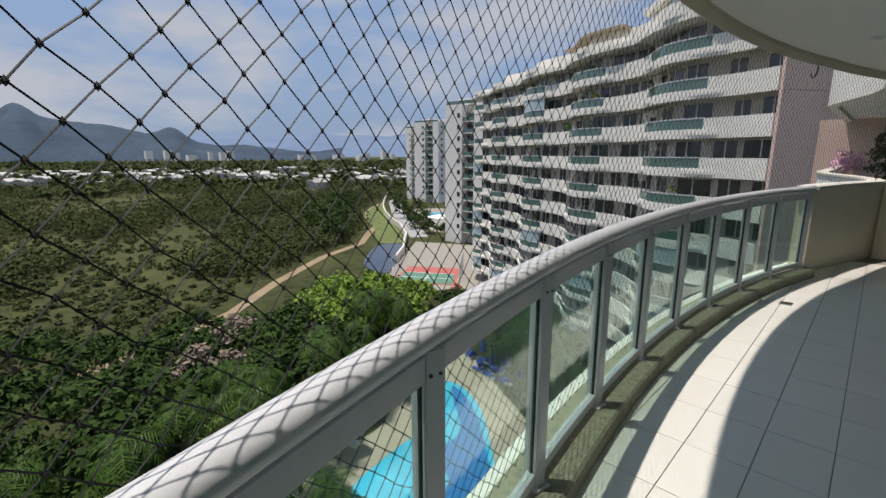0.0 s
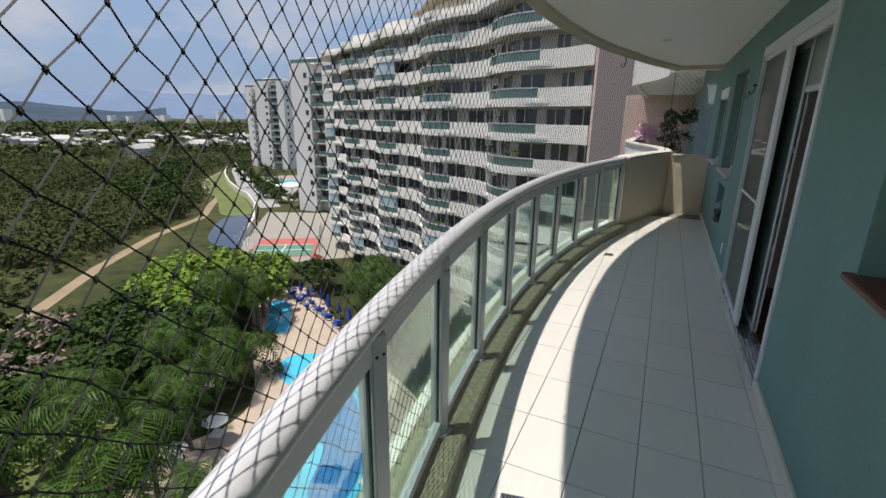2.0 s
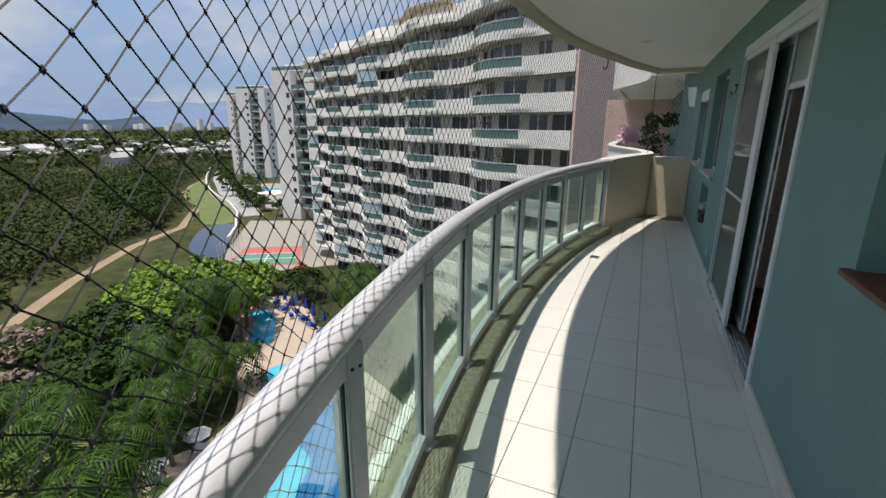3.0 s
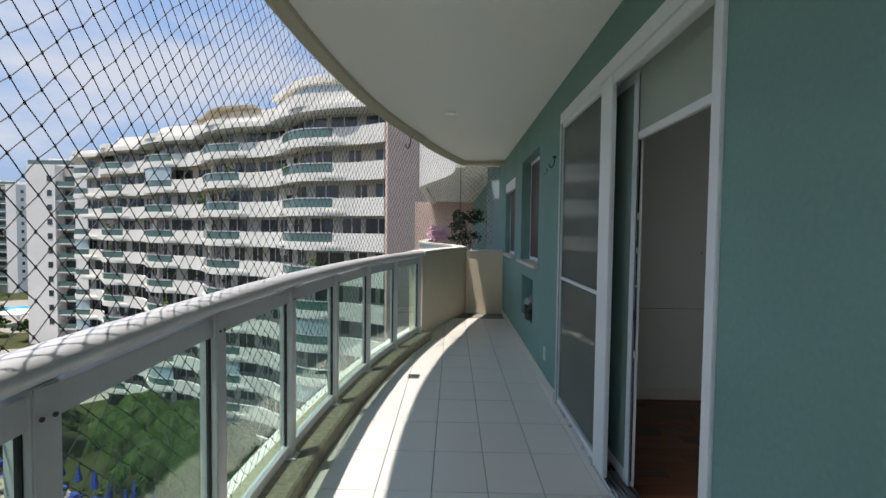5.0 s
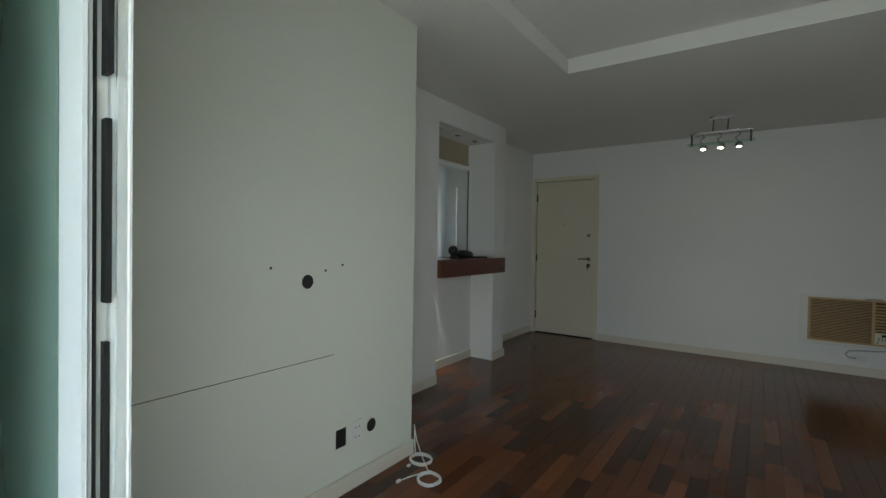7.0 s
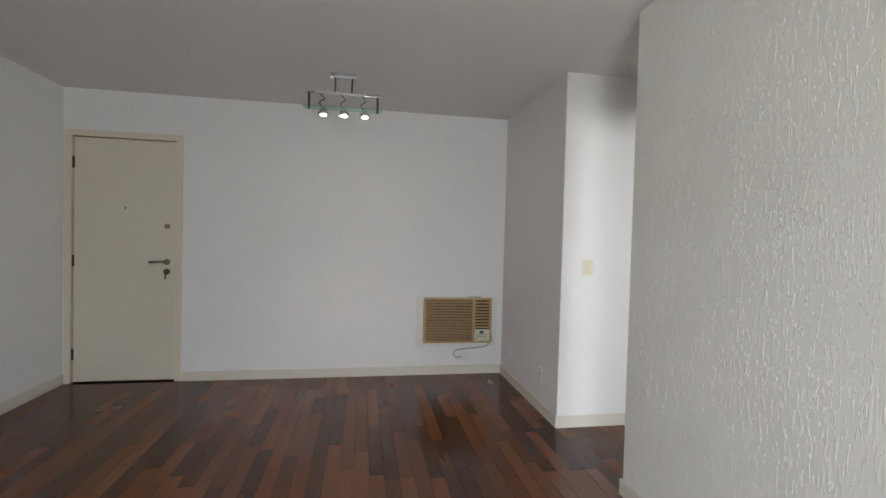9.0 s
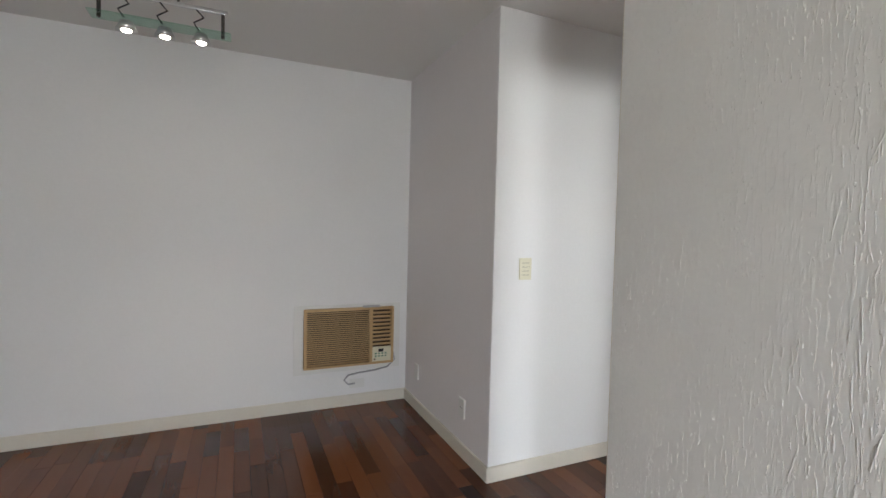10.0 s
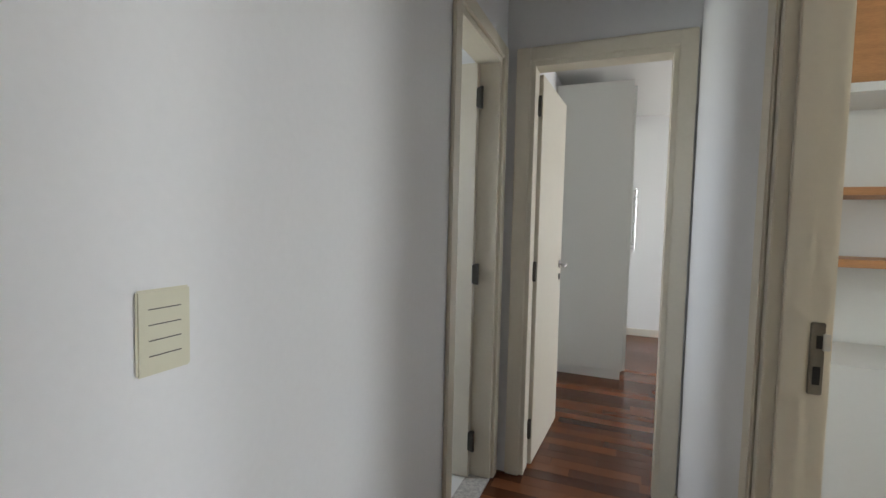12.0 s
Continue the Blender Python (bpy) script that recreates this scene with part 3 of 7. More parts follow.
wall("wall_corridor_end", "y", -5.0, -4.9, 0.2, 6.3, 0.0, 2.6, M["white_wall"], "white wall at the corridor's end", [(3.845, 4.52, 0.0, 2.11)])
wall("wall_bedroom_far", "y", -8.62, -8.5, 0.2, 4.8, 0.0, 2.6, M["white_wall"], "white bedroom wall")
wall("wall_bedroom_side", "x", 4.66, 4.78, -8.5, -5.0, 0.0, 2.6, M["white_wall"], "white bedroom wall behind the wardrobe")
wall("wall_bath_far", "x", 6.2, 6.3, -4.9, -2.98, 0.0, 2.6, M["bath_tile"], "tiled bathroom wall", [(-4.65, -3.75, 1.42, 2.02)])
wall("wall_kitchen_back", "y", 2.5, 2.62, 1.93, 6.1, 0.0, 2.6, M["white_wall"], "pale kitchen wall seen through the hatch")
wall("wall_kitchen_left", "x", 1.93, 2.05, 0.8, 2.5, 0.0, 2.6, M["white_wall"], "pale kitchen side wall")
wall("wall_kitchen_right", "x", 5.98, 6.1, 1.12, 2.5, 0.0, 2.6, M["white_wall"], "pale kitchen side wall", [(1.3, 2.3, 1.1, 2.1)])
wall("wall_back_room", "y", 3.55, 3.6, 0.2, 2.05, 0.0, 2.6, M["white_wall"], "white wall of the room behind the windows")
wall("wall_back_room_side", "x", 1.93, 2.05, 2.62, 3.55, 0.0, 2.6, M["white_wall"], "white wall of the room behind the windows")

TRAY = (0.75, 3.245, -2.30, -0.47)
bm = bmesh.new()
for x0, x1, y0, y1 in [(0.12, TRAY[0], -2.95, 1.12), (TRAY[1], 6.1, -2.95, 1.12), (TRAY[0], TRAY[1], -2.95, TRAY[2]), (TRAY[0], TRAY[1], TRAY[3], 1.12)]:
    box(bm, x0, y0, 2.50, x1, y1, 2.61)
solid("ceiling_living_room", bm, M["ceiling"], "matt white ceiling round a raised tray", "ceiling")
solid("ceiling_tray", boxed(TRAY[0] - 0.1, TRAY[2] - 0.1, 2.612, TRAY[1] + 0.1, TRAY[3] + 0.1, 2.70), M["ceiling"], "raised middle panel of the living room ceiling", "ceiling")
for nm, r, z in [("ceiling_corridor", (3.60, 4.76, -4.98, -2.952), 2.501), ("ceiling_study", (0.12, 3.66, -4.98, -2.952), 2.502), ("ceiling_bedroom", (0.12, 4.78, -8.62, -4.982), 2.60),
                 ("ceiling_kitchen", (1.93, 6.1, 1.122, 2.62), 2.50), ("ceiling_back_room", (0.12, 2.05, 0.02, 3.6), 2.613)]:
    solid(nm, boxed(r[0], r[2], z, r[1], r[3], z + 0.10), M["ceiling"], "matt white painted ceiling", "ceiling")
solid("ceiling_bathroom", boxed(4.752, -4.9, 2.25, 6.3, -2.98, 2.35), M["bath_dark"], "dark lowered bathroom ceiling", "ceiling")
solid("roof_slab", boxed(0.0, -9.0, 2.72, 6.5, 14.0, 2.9), M["facade"], "concrete slab of the floor above", "ceiling")
wall("wall_outer_back", "x", 6.32, 6.45, -9.0, 14.0, -0.3, 2.72, M["facade"], "outer wall at the rear of the flat", [(-4.65, -3.75, 1.42, 2.02), (1.3, 2.3, 1.1, 2.1)])
solid("wall_outer_near", boxed(0.2, -9.2, -0.3, 6.45, -9.0, 2.72), M["facade"], "outer wall closing the flat", "wall")
solid("sub_floor", boxed(0.002, -9.0, -0.30, 6.5, 3.6, -0.010), M["gap"], "dark gaps under the timber floor", "floor")
solid("floor_bathroom", boxed(4.70, -4.90, -0.008, 6.2, -2.98, 0.006), M["bath_tile"], "white bathroom floor tiles", "floor")
solid("threshold_bathroom", boxed(4.634, -4.81, -0.006, 4.75, -4.195, 0.012, 0.003), M["granite"], "grey granite threshold", "trim")

BB = 0.085
runs = [("x", 0.2, 2.06, -0.014, -0.001), ("x", 2.05, 3.19, 0.636, 0.649), ("x", 3.19, 4.2, 0.906, 0.919), ("x", 4.19, 4.464, 0.636, 0.649), ("y", 0.65, 0.998, 4.451, 4.464),
        ("x", 4.464, 5.96, 0.986, 0.999), ("y", -2.86, 0.06, 5.946, 5.959), ("x", 4.62, 5.946, -2.859, -2.846), ("y", -4.15, -2.859, 4.620, 4.633), ("x", 0.2, 3.799, -2.849, -2.836),
        ("y", -4.9, -3.80, 3.776, 3.789), ("x", 3.0, 4.66, -8.499, -8.486), ("y", -6.7, -5.8, 4.645, 4.659)]
for kind_, a0, a1, b0, b1 in runs:
    b = boxed(a0, b0, 0.0, a1, b1, BB, 0.003) if kind_ == "x" else boxed(b0, a0, 0.0, b1, a1, BB, 0.003)
    solid("baseboard", b, M["baseboard"], "cream painted baseboard", "baseboard")


# ---- balcony: railing and net ----
railing = thing("balcony_railing", "curved white aluminium railing with greenish glass panels", "railing", (curve_x(-1.5), -1.5, 0.1))
TUBE = [(0.043 * math.cos(a * math.tau / 18), 0.036 * math.sin(a * math.tau / 18)) for a in range(18)]
part("handrail", sweep(bmesh.new(), arc(Y0 + 0.02, PIER - 0.005, 0.0, 1.008, 70), TUBE), M["white_metal"], railing, "rounded white handrail", smooth=True)
part("top_bar", sweep(bmesh.new(), arc(Y0 + 0.02, PIER - 0.005, 0.0, 0.900, 60), [(-0.017, 0), (0.017, 0), (0.017, 0.062), (-0.017, 0.062)]), M["white_metal"], railing)
part("bottom_bar", sweep(bmesh.new(), arc(Y0 + 0.02, PIER - 0.005, 0.0, 0.125, 60), [(-0.018, 0), (0.018, 0), (0.018, 0.045), (-0.018, 0.045)]), M["white_metal"], railing)
POSTS = [1.70 - 0.727 * i for i in range(13)]
for y in POSTS:
    x = curve_x(y)
    turn = Matrix.Rotation(math.asin((y - CY) / R), 4, "Z")
    place = Matrix.Translation((x, y, 0)) @ turn
    b = box(bmesh.new(), -0.032, -0.029, 0.104, 0.034, 0.029, 0.978, 0.004)
    bmesh.ops.transform(b, matrix=place, verts=b.verts[:])
    post = part("post", b, M["white_metal"], railing)
    b = box(bmesh.new(), -0.045, -0.042, 0.1005, 0.052, 0.042, 0.110, 0.003)
    bmesh.ops.transform(b, matrix=place, verts=b.verts[:])
    part("base_plate", b, M["white_metal"], post)
    b = bmesh.new()
    for dy in (-0.013, 0.013):
        cyl(b, (0.034, dy, 0.915), (0.037, dy, 0.915), 0.005, n=8)
    bmesh.ops.transform(b, matrix=place, verts=b.verts[:])
    part("screw_pair", b, M["dark_steel"], post)
for ya, yb in zip(POSTS[1:], POSTS):
    b = sweep(bmesh.new(), arc(ya + 0.032, yb - 0.032, 0.0, 0.172, 6), [(-0.004, 0), (0.004, 0), (0.004, 0.724), (-0.004, 0.724)])
    g = part("glass_panel", b, M["rail_glass"], railing)
    for y in (ya + 0.031, yb - 0.031):
        x = curve_x(y)
        part("gasket", boxed(x - 0.007, y - 0.003, 0.172, x + 0.007, y + 0.003, 0.896), M["rubber"], railing, "black rubber glazing gasket")


def net_mesh():
    """Knotted cord net on the outer line of the balcony, with a little slack."""
    line = edge_line(0.0, 0.08, 400)
    line = [p for p in line if p[1] > -6.6] + [(CORNER[0] - 0.07 + 0.57 * k / 12, CORNER[1] + 0.005, 0) for k in range(1, 13)]
    xs = np.array([(p[0], p[1]) for p in line])
    seg = np.concatenate([[0], np.cumsum(np.hypot(*np.diff(xs, axis=0).T))])
    total, cell, tall = seg[-1], 0.0385, 0.0365
    rng = np.random.default_rng(5)
    cols, z_low, z_top = int(total / cell), 0.1545, 2.31
    rows = int((z_top - z_low) / tall)
    ref = np.interp(-4.64, xs[:380, 1], seg[:380]) / cell
    shift = (ref - (2 * math.floor(ref / 2) + 1)) * cell
    pos = {}
    for i in range(cols + 1):
        for j in range(rows + 1):
            if (i + j) % 2:
                continue
            s = min(total, shift + i * cell + rng.normal(0, 0.0022) + 0.006 * math.sin(j * 0.21 + i * 0.05))
            x, y = np.interp(s, seg, xs[:, 0]), np.interp(s, seg, xs[:, 1])
            z = z_low + j * tall + rng.normal(0, 0.0022) + 0.006 * math.sin(i * 0.13)
            if y > PIER - 0.02 and z < 1.04:
                continue
            bulge = 0.012 * math.sin(i * 0.11) * math.sin(math.pi * j / rows)
            pos[i, j] = (x - bulge + 0.045 * max(0.0, (z - 1.05) / 1.26), y, z)
    verts, faces = [], []

    def cord(p, q, r):
        p, q = np.array(p), np.array(q)
        d = q - p
        u = np.array((0.0, 0.0, 1.0))
        a = np.cross(d, u)
        a = a / (np.linalg.norm(a) + 1e-9)
        c = np.cross(a, d / np.linalg.norm(d))
        k = len(verts)
        for e in (p, q):
            for w in range(3):
                g = w * math.tau / 3
                verts.append(tuple(e + r * (math.cos(g) * a + math.sin(g) * c)))
        for w in range(3):
            v = (w + 1) % 3
            faces.append((k + w, k + v, k + 3 + v, k + 3 + w))

    for (i, j), p in pos.items():
        for di in (-1, 1):
            q = pos.get((i + di, j + 1))
            if q:
                cord(p, q, 0.0014)
        r, k = 0.0038, len(verts)
        for dx, dy, dz in ((r, 0, 0), (-r, 0, 0), (0, r, 0), (0, -r, 0), (0, 0, 1.5 * r), (0, 0, -1.5 * r)):
            verts.append((p[0] + dx, p[1] + dy, p[2] + dz))
        for f in ((0, 2, 4), (2, 1, 4), (1, 3, 4), (3, 0, 4), (2, 0, 5), (1, 2, 5), (3, 1, 5), (0, 3, 5)):
            faces.append(tuple(k + w for w in f))
    return raw("net_cords", verts, faces, M["net"]), pos


net_data, net_pos = net_mesh()
net = thing("safety_net", "black knotted nylon safety net stretched outside the railing", "net", (curve_x(-1.5, 0.085), -1.5, 0.16))
cords = new("netting", net_data)
cords.parent = net
cords.matrix_parent_inverse = Matrix.Translation(-BASE[net.name])
BASE[cords.name] = BASE[net.name]
part("edge_rope", pipe(bmesh.new(), [(x, y, 2.312) for x, y, z in edge_line(0, 0.036, 90) if y > -6.6], 0.003, 5), M["net"], net)
part("end_rope", pipe(bmesh.new(), [(CORNER[0] - 0.07, CORNER[1] - 0.01, z) for z in (1.035, 1.4, 1.9, 2.3)], 0.0045, 5), M["net"], net)
for i in range(24):
    y = -6.2 + i * 0.42
    if y < PIER:
        part("rope_eye", pipe(bmesh.new(), [(curve_x(y, 0.036) + 0.012 * math.cos(a), y + 0.004 * math.sin(a), 2.300 + 0.013 * math.sin(a)) for a in [k * 0.9 for k in range(8)]], 0.0022, 5), M["black_iron"], net)


def hook(x, y, z, turn, size=1.0):
    ob = thing("hanging_hook", "small black iron hook", "hook", (x, y, z))
    pts = [(0, 0, 0.05), (0, 0, 0.0), (0.012, 0, -0.03), (0.03, 0, -0.042), (0.048, 0, -0.03), (0.05, 0, -0.008)]
    b = pipe(bmesh.new(), [Vector(p) * size for p in pts], 0.0045 * size, 6)
    box(b, -0.012 * size, -0.012 * size, 0.04 * size, 0.012 * size, 0.012 * size, 0.058 * size)
    bmesh.ops.transform(b, matrix=Matrix.Translation((x, y, z)) @ turn, verts=b.verts[:])
    part("hook_body", b, M["black_iron"], ob)


hook(-1.256, 1.50, 2.232, Matrix.Rotation(2.4, 4, "Z"), 1.5)
hook(-0.018, 0.02, 1.80, Matrix.Rotation(2.5, 4, "Z"), 0.85)
hook(-0.010, 0.33, 1.77, Matrix.Rotation(2.5, 4, "Z"), 0.45)

# ---- balcony: fixtures ----
def downlight(x, y, z, label, radius=0.05, square=False):
    ob = thing("recessed_spotlight", label, "ceiling light", (x, y, z))
    if square:
        b = bmesh.new()
        for a0, b0, a1, b1 in ((-0.07, -0.07, 0.07, -0.045), (-0.07, 0.045, 0.07, 0.07), (-0.07, -0.045, -0.045, 0.045), (0.045, -0.045, 0.07, 0.045)):
            box(b, x + a0, y + b0, z - 0.006, x + a1, y + b1, z - 0.0005)
        part("trim_frame", b, M["plastic_white"], ob)
        part("lamp_well", boxed(x - 0.045, y - 0.045, z - 0.004, x + 0.045, y + 0.045, z - 0.0015), M["black"], ob, "dark recessed lamp well")
    else:
        b = cyl(bmesh.new(), (x, y, z - 0.0005), (x, y, z - 0.012), radius * 1.2, radius, 20)
        part("trim_ring", b, M["plastic_white"], ob)
        part("lamp_well", cyl(bmesh.new(), (x, y, z - 0.0125), (x, y, z - 0.0165), radius * 0.72, radius * 0.6, 18), M["steel"], ob, "dull reflector of an unlit lamp")
    return ob


downlight(-0.808, 0.785, 2.364, "unlit round spotlight in the white balcony ceiling")
downlight(-0.75, -3.6, 2.364, "unlit round spotlight in the white balcony ceiling")

drain = thing("floor_drain", "square steel floor drain set among the tiles", "drain", (-1.11, 0.43, 0))
part("frame", boxed(-1.16, 0.375, -0.004, -1.06, 0.485, 0.003, 0.001), M["steel"], drain)
b = bmesh.new()
for i in range(6):
    box(b, -1.15 + i * 0.0145, 0.385, 0.0032, -1.142 + i * 0.0145, 0.475, 0.0045)
part("slotted_grate", b, M["dark_steel"], drain)
copy_thing(drain, pose(-1.05, -3.56, 0, 0, 0, 12))

outlet = thing("balcony_socket", "white plastic socket plate low on the green wall", "socket", (0, 0.30, 0.25))
part("plate", boxed(-0.009, 0.265, 0.20, -0.0005, 0.335, 0.315, 0.003), M["plastic_white"], outlet)
part("insert", boxed(-0.0115, 0.283, 0.225, -0.009, 0.317, 0.29, 0.001), M["plastic_cream"], outlet)

# air conditioner niche under the window, with a crumpled bag in it
niche = solid("air_conditioner_niche", boxed(0.119, 0.93, 0.37, 0.128, 1.64, 0.81), M["green_wall"], "back of an empty niche in the green wall", "niche")
bag = thing("plastic_bag", "crumpled grey and black plastic bag lying in the wall niche", "bag", (0.03, 1.06, 0.382))
b = ball(bmesh.new(), (0.025, 1.06, 0.50), 0.10, (0.8, 1.0, 1.15), 3)
for v in b.verts:
    v.co += v.normal * 0.05 * noise.noise(v.co * 14)
    v.co.z = max(v.co.z, 0.382)
    v.co.x = min(v.co.x, 0.115)
part("bag_body", b, M["black"], bag)
b = ball(bmesh.new(), (-0.01, 1.03, 0.585), 0.06, (0.7, 1.0, 1.0), 3)
for v in b.verts:
    v.co += v.normal * 0.04 * noise.noise(v.co * 22)
part("bag_top", b, M["bag"], bag, "pale crumpled top of the bag")


def facade_window(name, y0, y1, z0, z1, label, blind_box=False, depth=0.10):
    ob = thing(name, label, "window", (depth, (y0 + y1) / 2, z0), kind="structure")
    b = bmesh.new()
    f = 0.04
    box(b, depth, y0 + 0.002, z0 + 0.002, depth + 0.05, y0 + f, z1 - 0.002)
    box(b, depth, y1 - f, z0 + 0.002, depth + 0.05, y1 - 0.002, z1 - 0.002)
    box(b, depth, y0 + f, z0 + 0.002, depth + 0.05, y1 - f, z0 + f)
    box(b, depth, y0 + f, z1 - f, depth + 0.05, y1 - f, z1 - 0.002)
    ym = (y0 + y1) / 2
    box(b, depth + 0.006, ym - 0.025, z0 + f, depth + 0.045, ym + 0.025, z1 - f)
    part("window_frame", b, M["white_frame"], ob)
    for a, c in ((y0 + f, ym - 0.025), (ym + 0.025, y1 - f)):
        part("pane", boxed(depth + 0.030, a, z0 + f, depth + 0.035, c, z1 - f), M["pane"], ob)
    part("screen", boxed(depth + 0.001, y0 + f, z0 + f, depth + 0.005, y1 - f, z1 - f), M["blind"], ob, "dark brown insect screen")
    part("window_sill", boxed(-0.045, y0 - 0.04, z0 - 0.028, depth + 0.0, y1 + 0.04, z0 + 0.001, 0.004), M["stone_cap"], ob, "pale stone sill")
    if blind_box:
        part("blind_box", boxed(depth - 0.075, y0 + 0.004, z1 - 0.15, depth - 0.002, y1 - 0.004, z1 - 0.004, 0.012), M["white_frame"], ob)
    return ob


facade_window("window_1", 0.71, 1.75, 0.96, 2.06, "white-framed window with dark screen in the green wall")
facade_window("window_2", 2.30, 3.30, 0.96, 1.98, "white-framed window with a blind box in the green wall", True, 0.07)
for nm, y0, y1, z0, z1, d in (("window_3", -4.30, -3.05, 1.02, 2.12, 0.13), ("window_4", -8.35, -6.75, 0.95, 2.15, 0.13)):
    ob = thing(nm, "white-framed clear window with a reddish stone sill", "window", (d, (y0 + y1) / 2, z0), kind="structure")
    b = bmesh.new()
    for u0, w0, u1, w1 in ((y0 + .002, z0 + .002, y0 + .04, z1 - .002), (y1 - .04, z0 + .002, y1 - .002, z1 - .002), (y0 + .04, z0 + .002, y1 - .04, z0 + .04), (y0 + .04, z1 - .04, y1 - .04, z1 - .002), ((y0 + y1) / 2 - .02, z0 + .04, (y0 + y1) / 2 + .02, z1 - .04)):
        box(b, d + 0.02, u0, w0, d + 0.06, u1, w1)
    part("window_frame", b, M["white_frame"], ob)
    p = part("pane", boxed(d + 0.038, y0 + 0.04, z0 + 0.04, d + 0.042, y1 - 0.04, z1 - 0.04), M["pane"], ob)
    p.visible_shadow = False
    part("window_sill", boxed(-0.035, y0 - 0.03, z0 - 0.026, d + 0.018, y1 + 0.03, z0 + 0.001, 0.004), M["counter"], ob, "reddish brown stone sill")

# sliding balcony door: frame, fixed screen, two sliding leaves pushed together
door = thing("door_1", "white aluminium sliding balcony door, half open, with a dark screen", "door", (0.05, -1.1, 0), kind="structure")
DY0, DY1, DZ = -2.10, -0.13, 2.10
b = bmesh.new()
box(b, -0.012, DY0 - 0.025, 0.003, 0.03, DY0 + 0.028, DZ + 0.03, 0.003)
box(b, 0.0302, DY0 + 0.001, 0.003, 0.125, DY0 + 0.012, DZ - 0.002)
box(b, -0.009, DY1 + 0.010, 0.003, 0.118, DY1 + 0.026, DZ + 0.03, 0.003)
box(b, -0.012, DY0 + 0.028, DZ - 0.045, 0.124, DY1 + 0.0095, DZ + 0.03, 0.003)
part("outer_frame", b, M["white_frame"], door)
b = bmesh.new()
for i, x in enumerate((0.0, 0.022, 0.045, 0.068, 0.09, 0.115)):
    box(b, x - 0.003, DY0 + 0.030, 0.002, x + 0.003, DY1 + 0.009, 0.022)
box(b, -0.012, DY0 + 0.030, -0.006, 0.124, DY1 + 0.009, 0.0065)
part("floor_track", b, M["steel"], door, "ribbed aluminium floor track")
part("top_rail", boxed(-0.006, DY0 + 0.031, DZ - 0.10, 0.012, -1.06, DZ - 0.047, 0.003), M["white_frame"], door)


def leaf(name, x0, x1, y0, y1, z0, z1, stile, fill, mid=None, label="", far=0.0):
    b = bmesh.new()
    box(b, x0, y0, z0, x1, y0 + stile, z1, 0.003)
    box(b, x0, y1 - (far or stile), z0, x1, y1, z1, 0.003)
    box(b, x0, y0 + stile, z0, x1, y1 - stile, z0 + stile * 1.1)
    box(b, x0, y0 + stile, z1 - stile, x1, y1 - stile, z1)
    if mid:
        box(b, x0 + 0.004, y0 + stile, mid - 0.010, x1 - 0.004, y1 - stile, mid + 0.010)
    p = part(name, b, M["white_frame"], door, label)
    xm = (x0 + x1) / 2
    pane = part("pane", boxed(xm - 0.003, y0 + stile, z0 + stile * 1.1, xm + 0.003, y1 - stile, z1 - stile), fill, p)
    return p, pane


leaf("screen_leaf", 0.0, 0.022, -1.03, -0.1205, 0.024, DZ - 0.048, 0.03, M["screen_pane"], 0.94, "fixed leaf with dark insect screen", 0.010)
part("screen_cloth", boxed(0.0235, -1.0, 0.05, 0.0255, -0.131, DZ - 0.075), M["screen"], door, "dark insect screen cloth")
part("middle_mullion", boxed(-0.010, -1.20, 0.023, 0.014, -1.035, DZ - 0.046, 0.004), M["white_frame"], door)
lf, pn = leaf("sliding_leaf", 0.088, 0.094, -1.275, -0.45, 0.024, DZ - 0.048, 0.055, M["door_glass"], None, "sliding leaf with greenish glass")
part("end_groove", boxed(0.0945, -1.268, 0.026, 0.1045, -1.2205, DZ - 0.05), M["plastic_white"], lf)
part("back_stile", boxed(0.105, -1.276, 0.024, 0.119, -1.2205, DZ - 0.048, 0.003), M["white_frame"], lf)
part("groove_seal", boxed(0.0950, -1.2715, 0.03, 0.0968, -1.2682, 2.03), M["rubber"], lf)
zs = 0.05
srng = random.Random(2)
while zs < 2.0:
    h = srng.uniform(0.08, 0.42)
    part("brush_seal", boxed(0.1005, -1.2685 - srng.choice((0.006, 0.009, 0.012)), zs, 0.1043, -1.2682, min(zs + h, 2.03)), M["rubber"], lf, "worn black brush seal")
    zs += h + srng.uniform(0.0, 0.05)
part("latch", boxed(0.0970, -1.283, 0.845, 0.1000, -1.2682, 0.90, 0.001), M["dark_steel"], lf)
part("transom_bar", boxed(0.090, -2.071, 1.715, 0.112, -1.277, 1.752, 0.003), M["white_frame"], door)
part("transom_panel", boxed(0.097, -2.071, 1.753, 0.104, -1.277, DZ - 0.047), M["frosted"], door, "frosted grey panel over the opening")


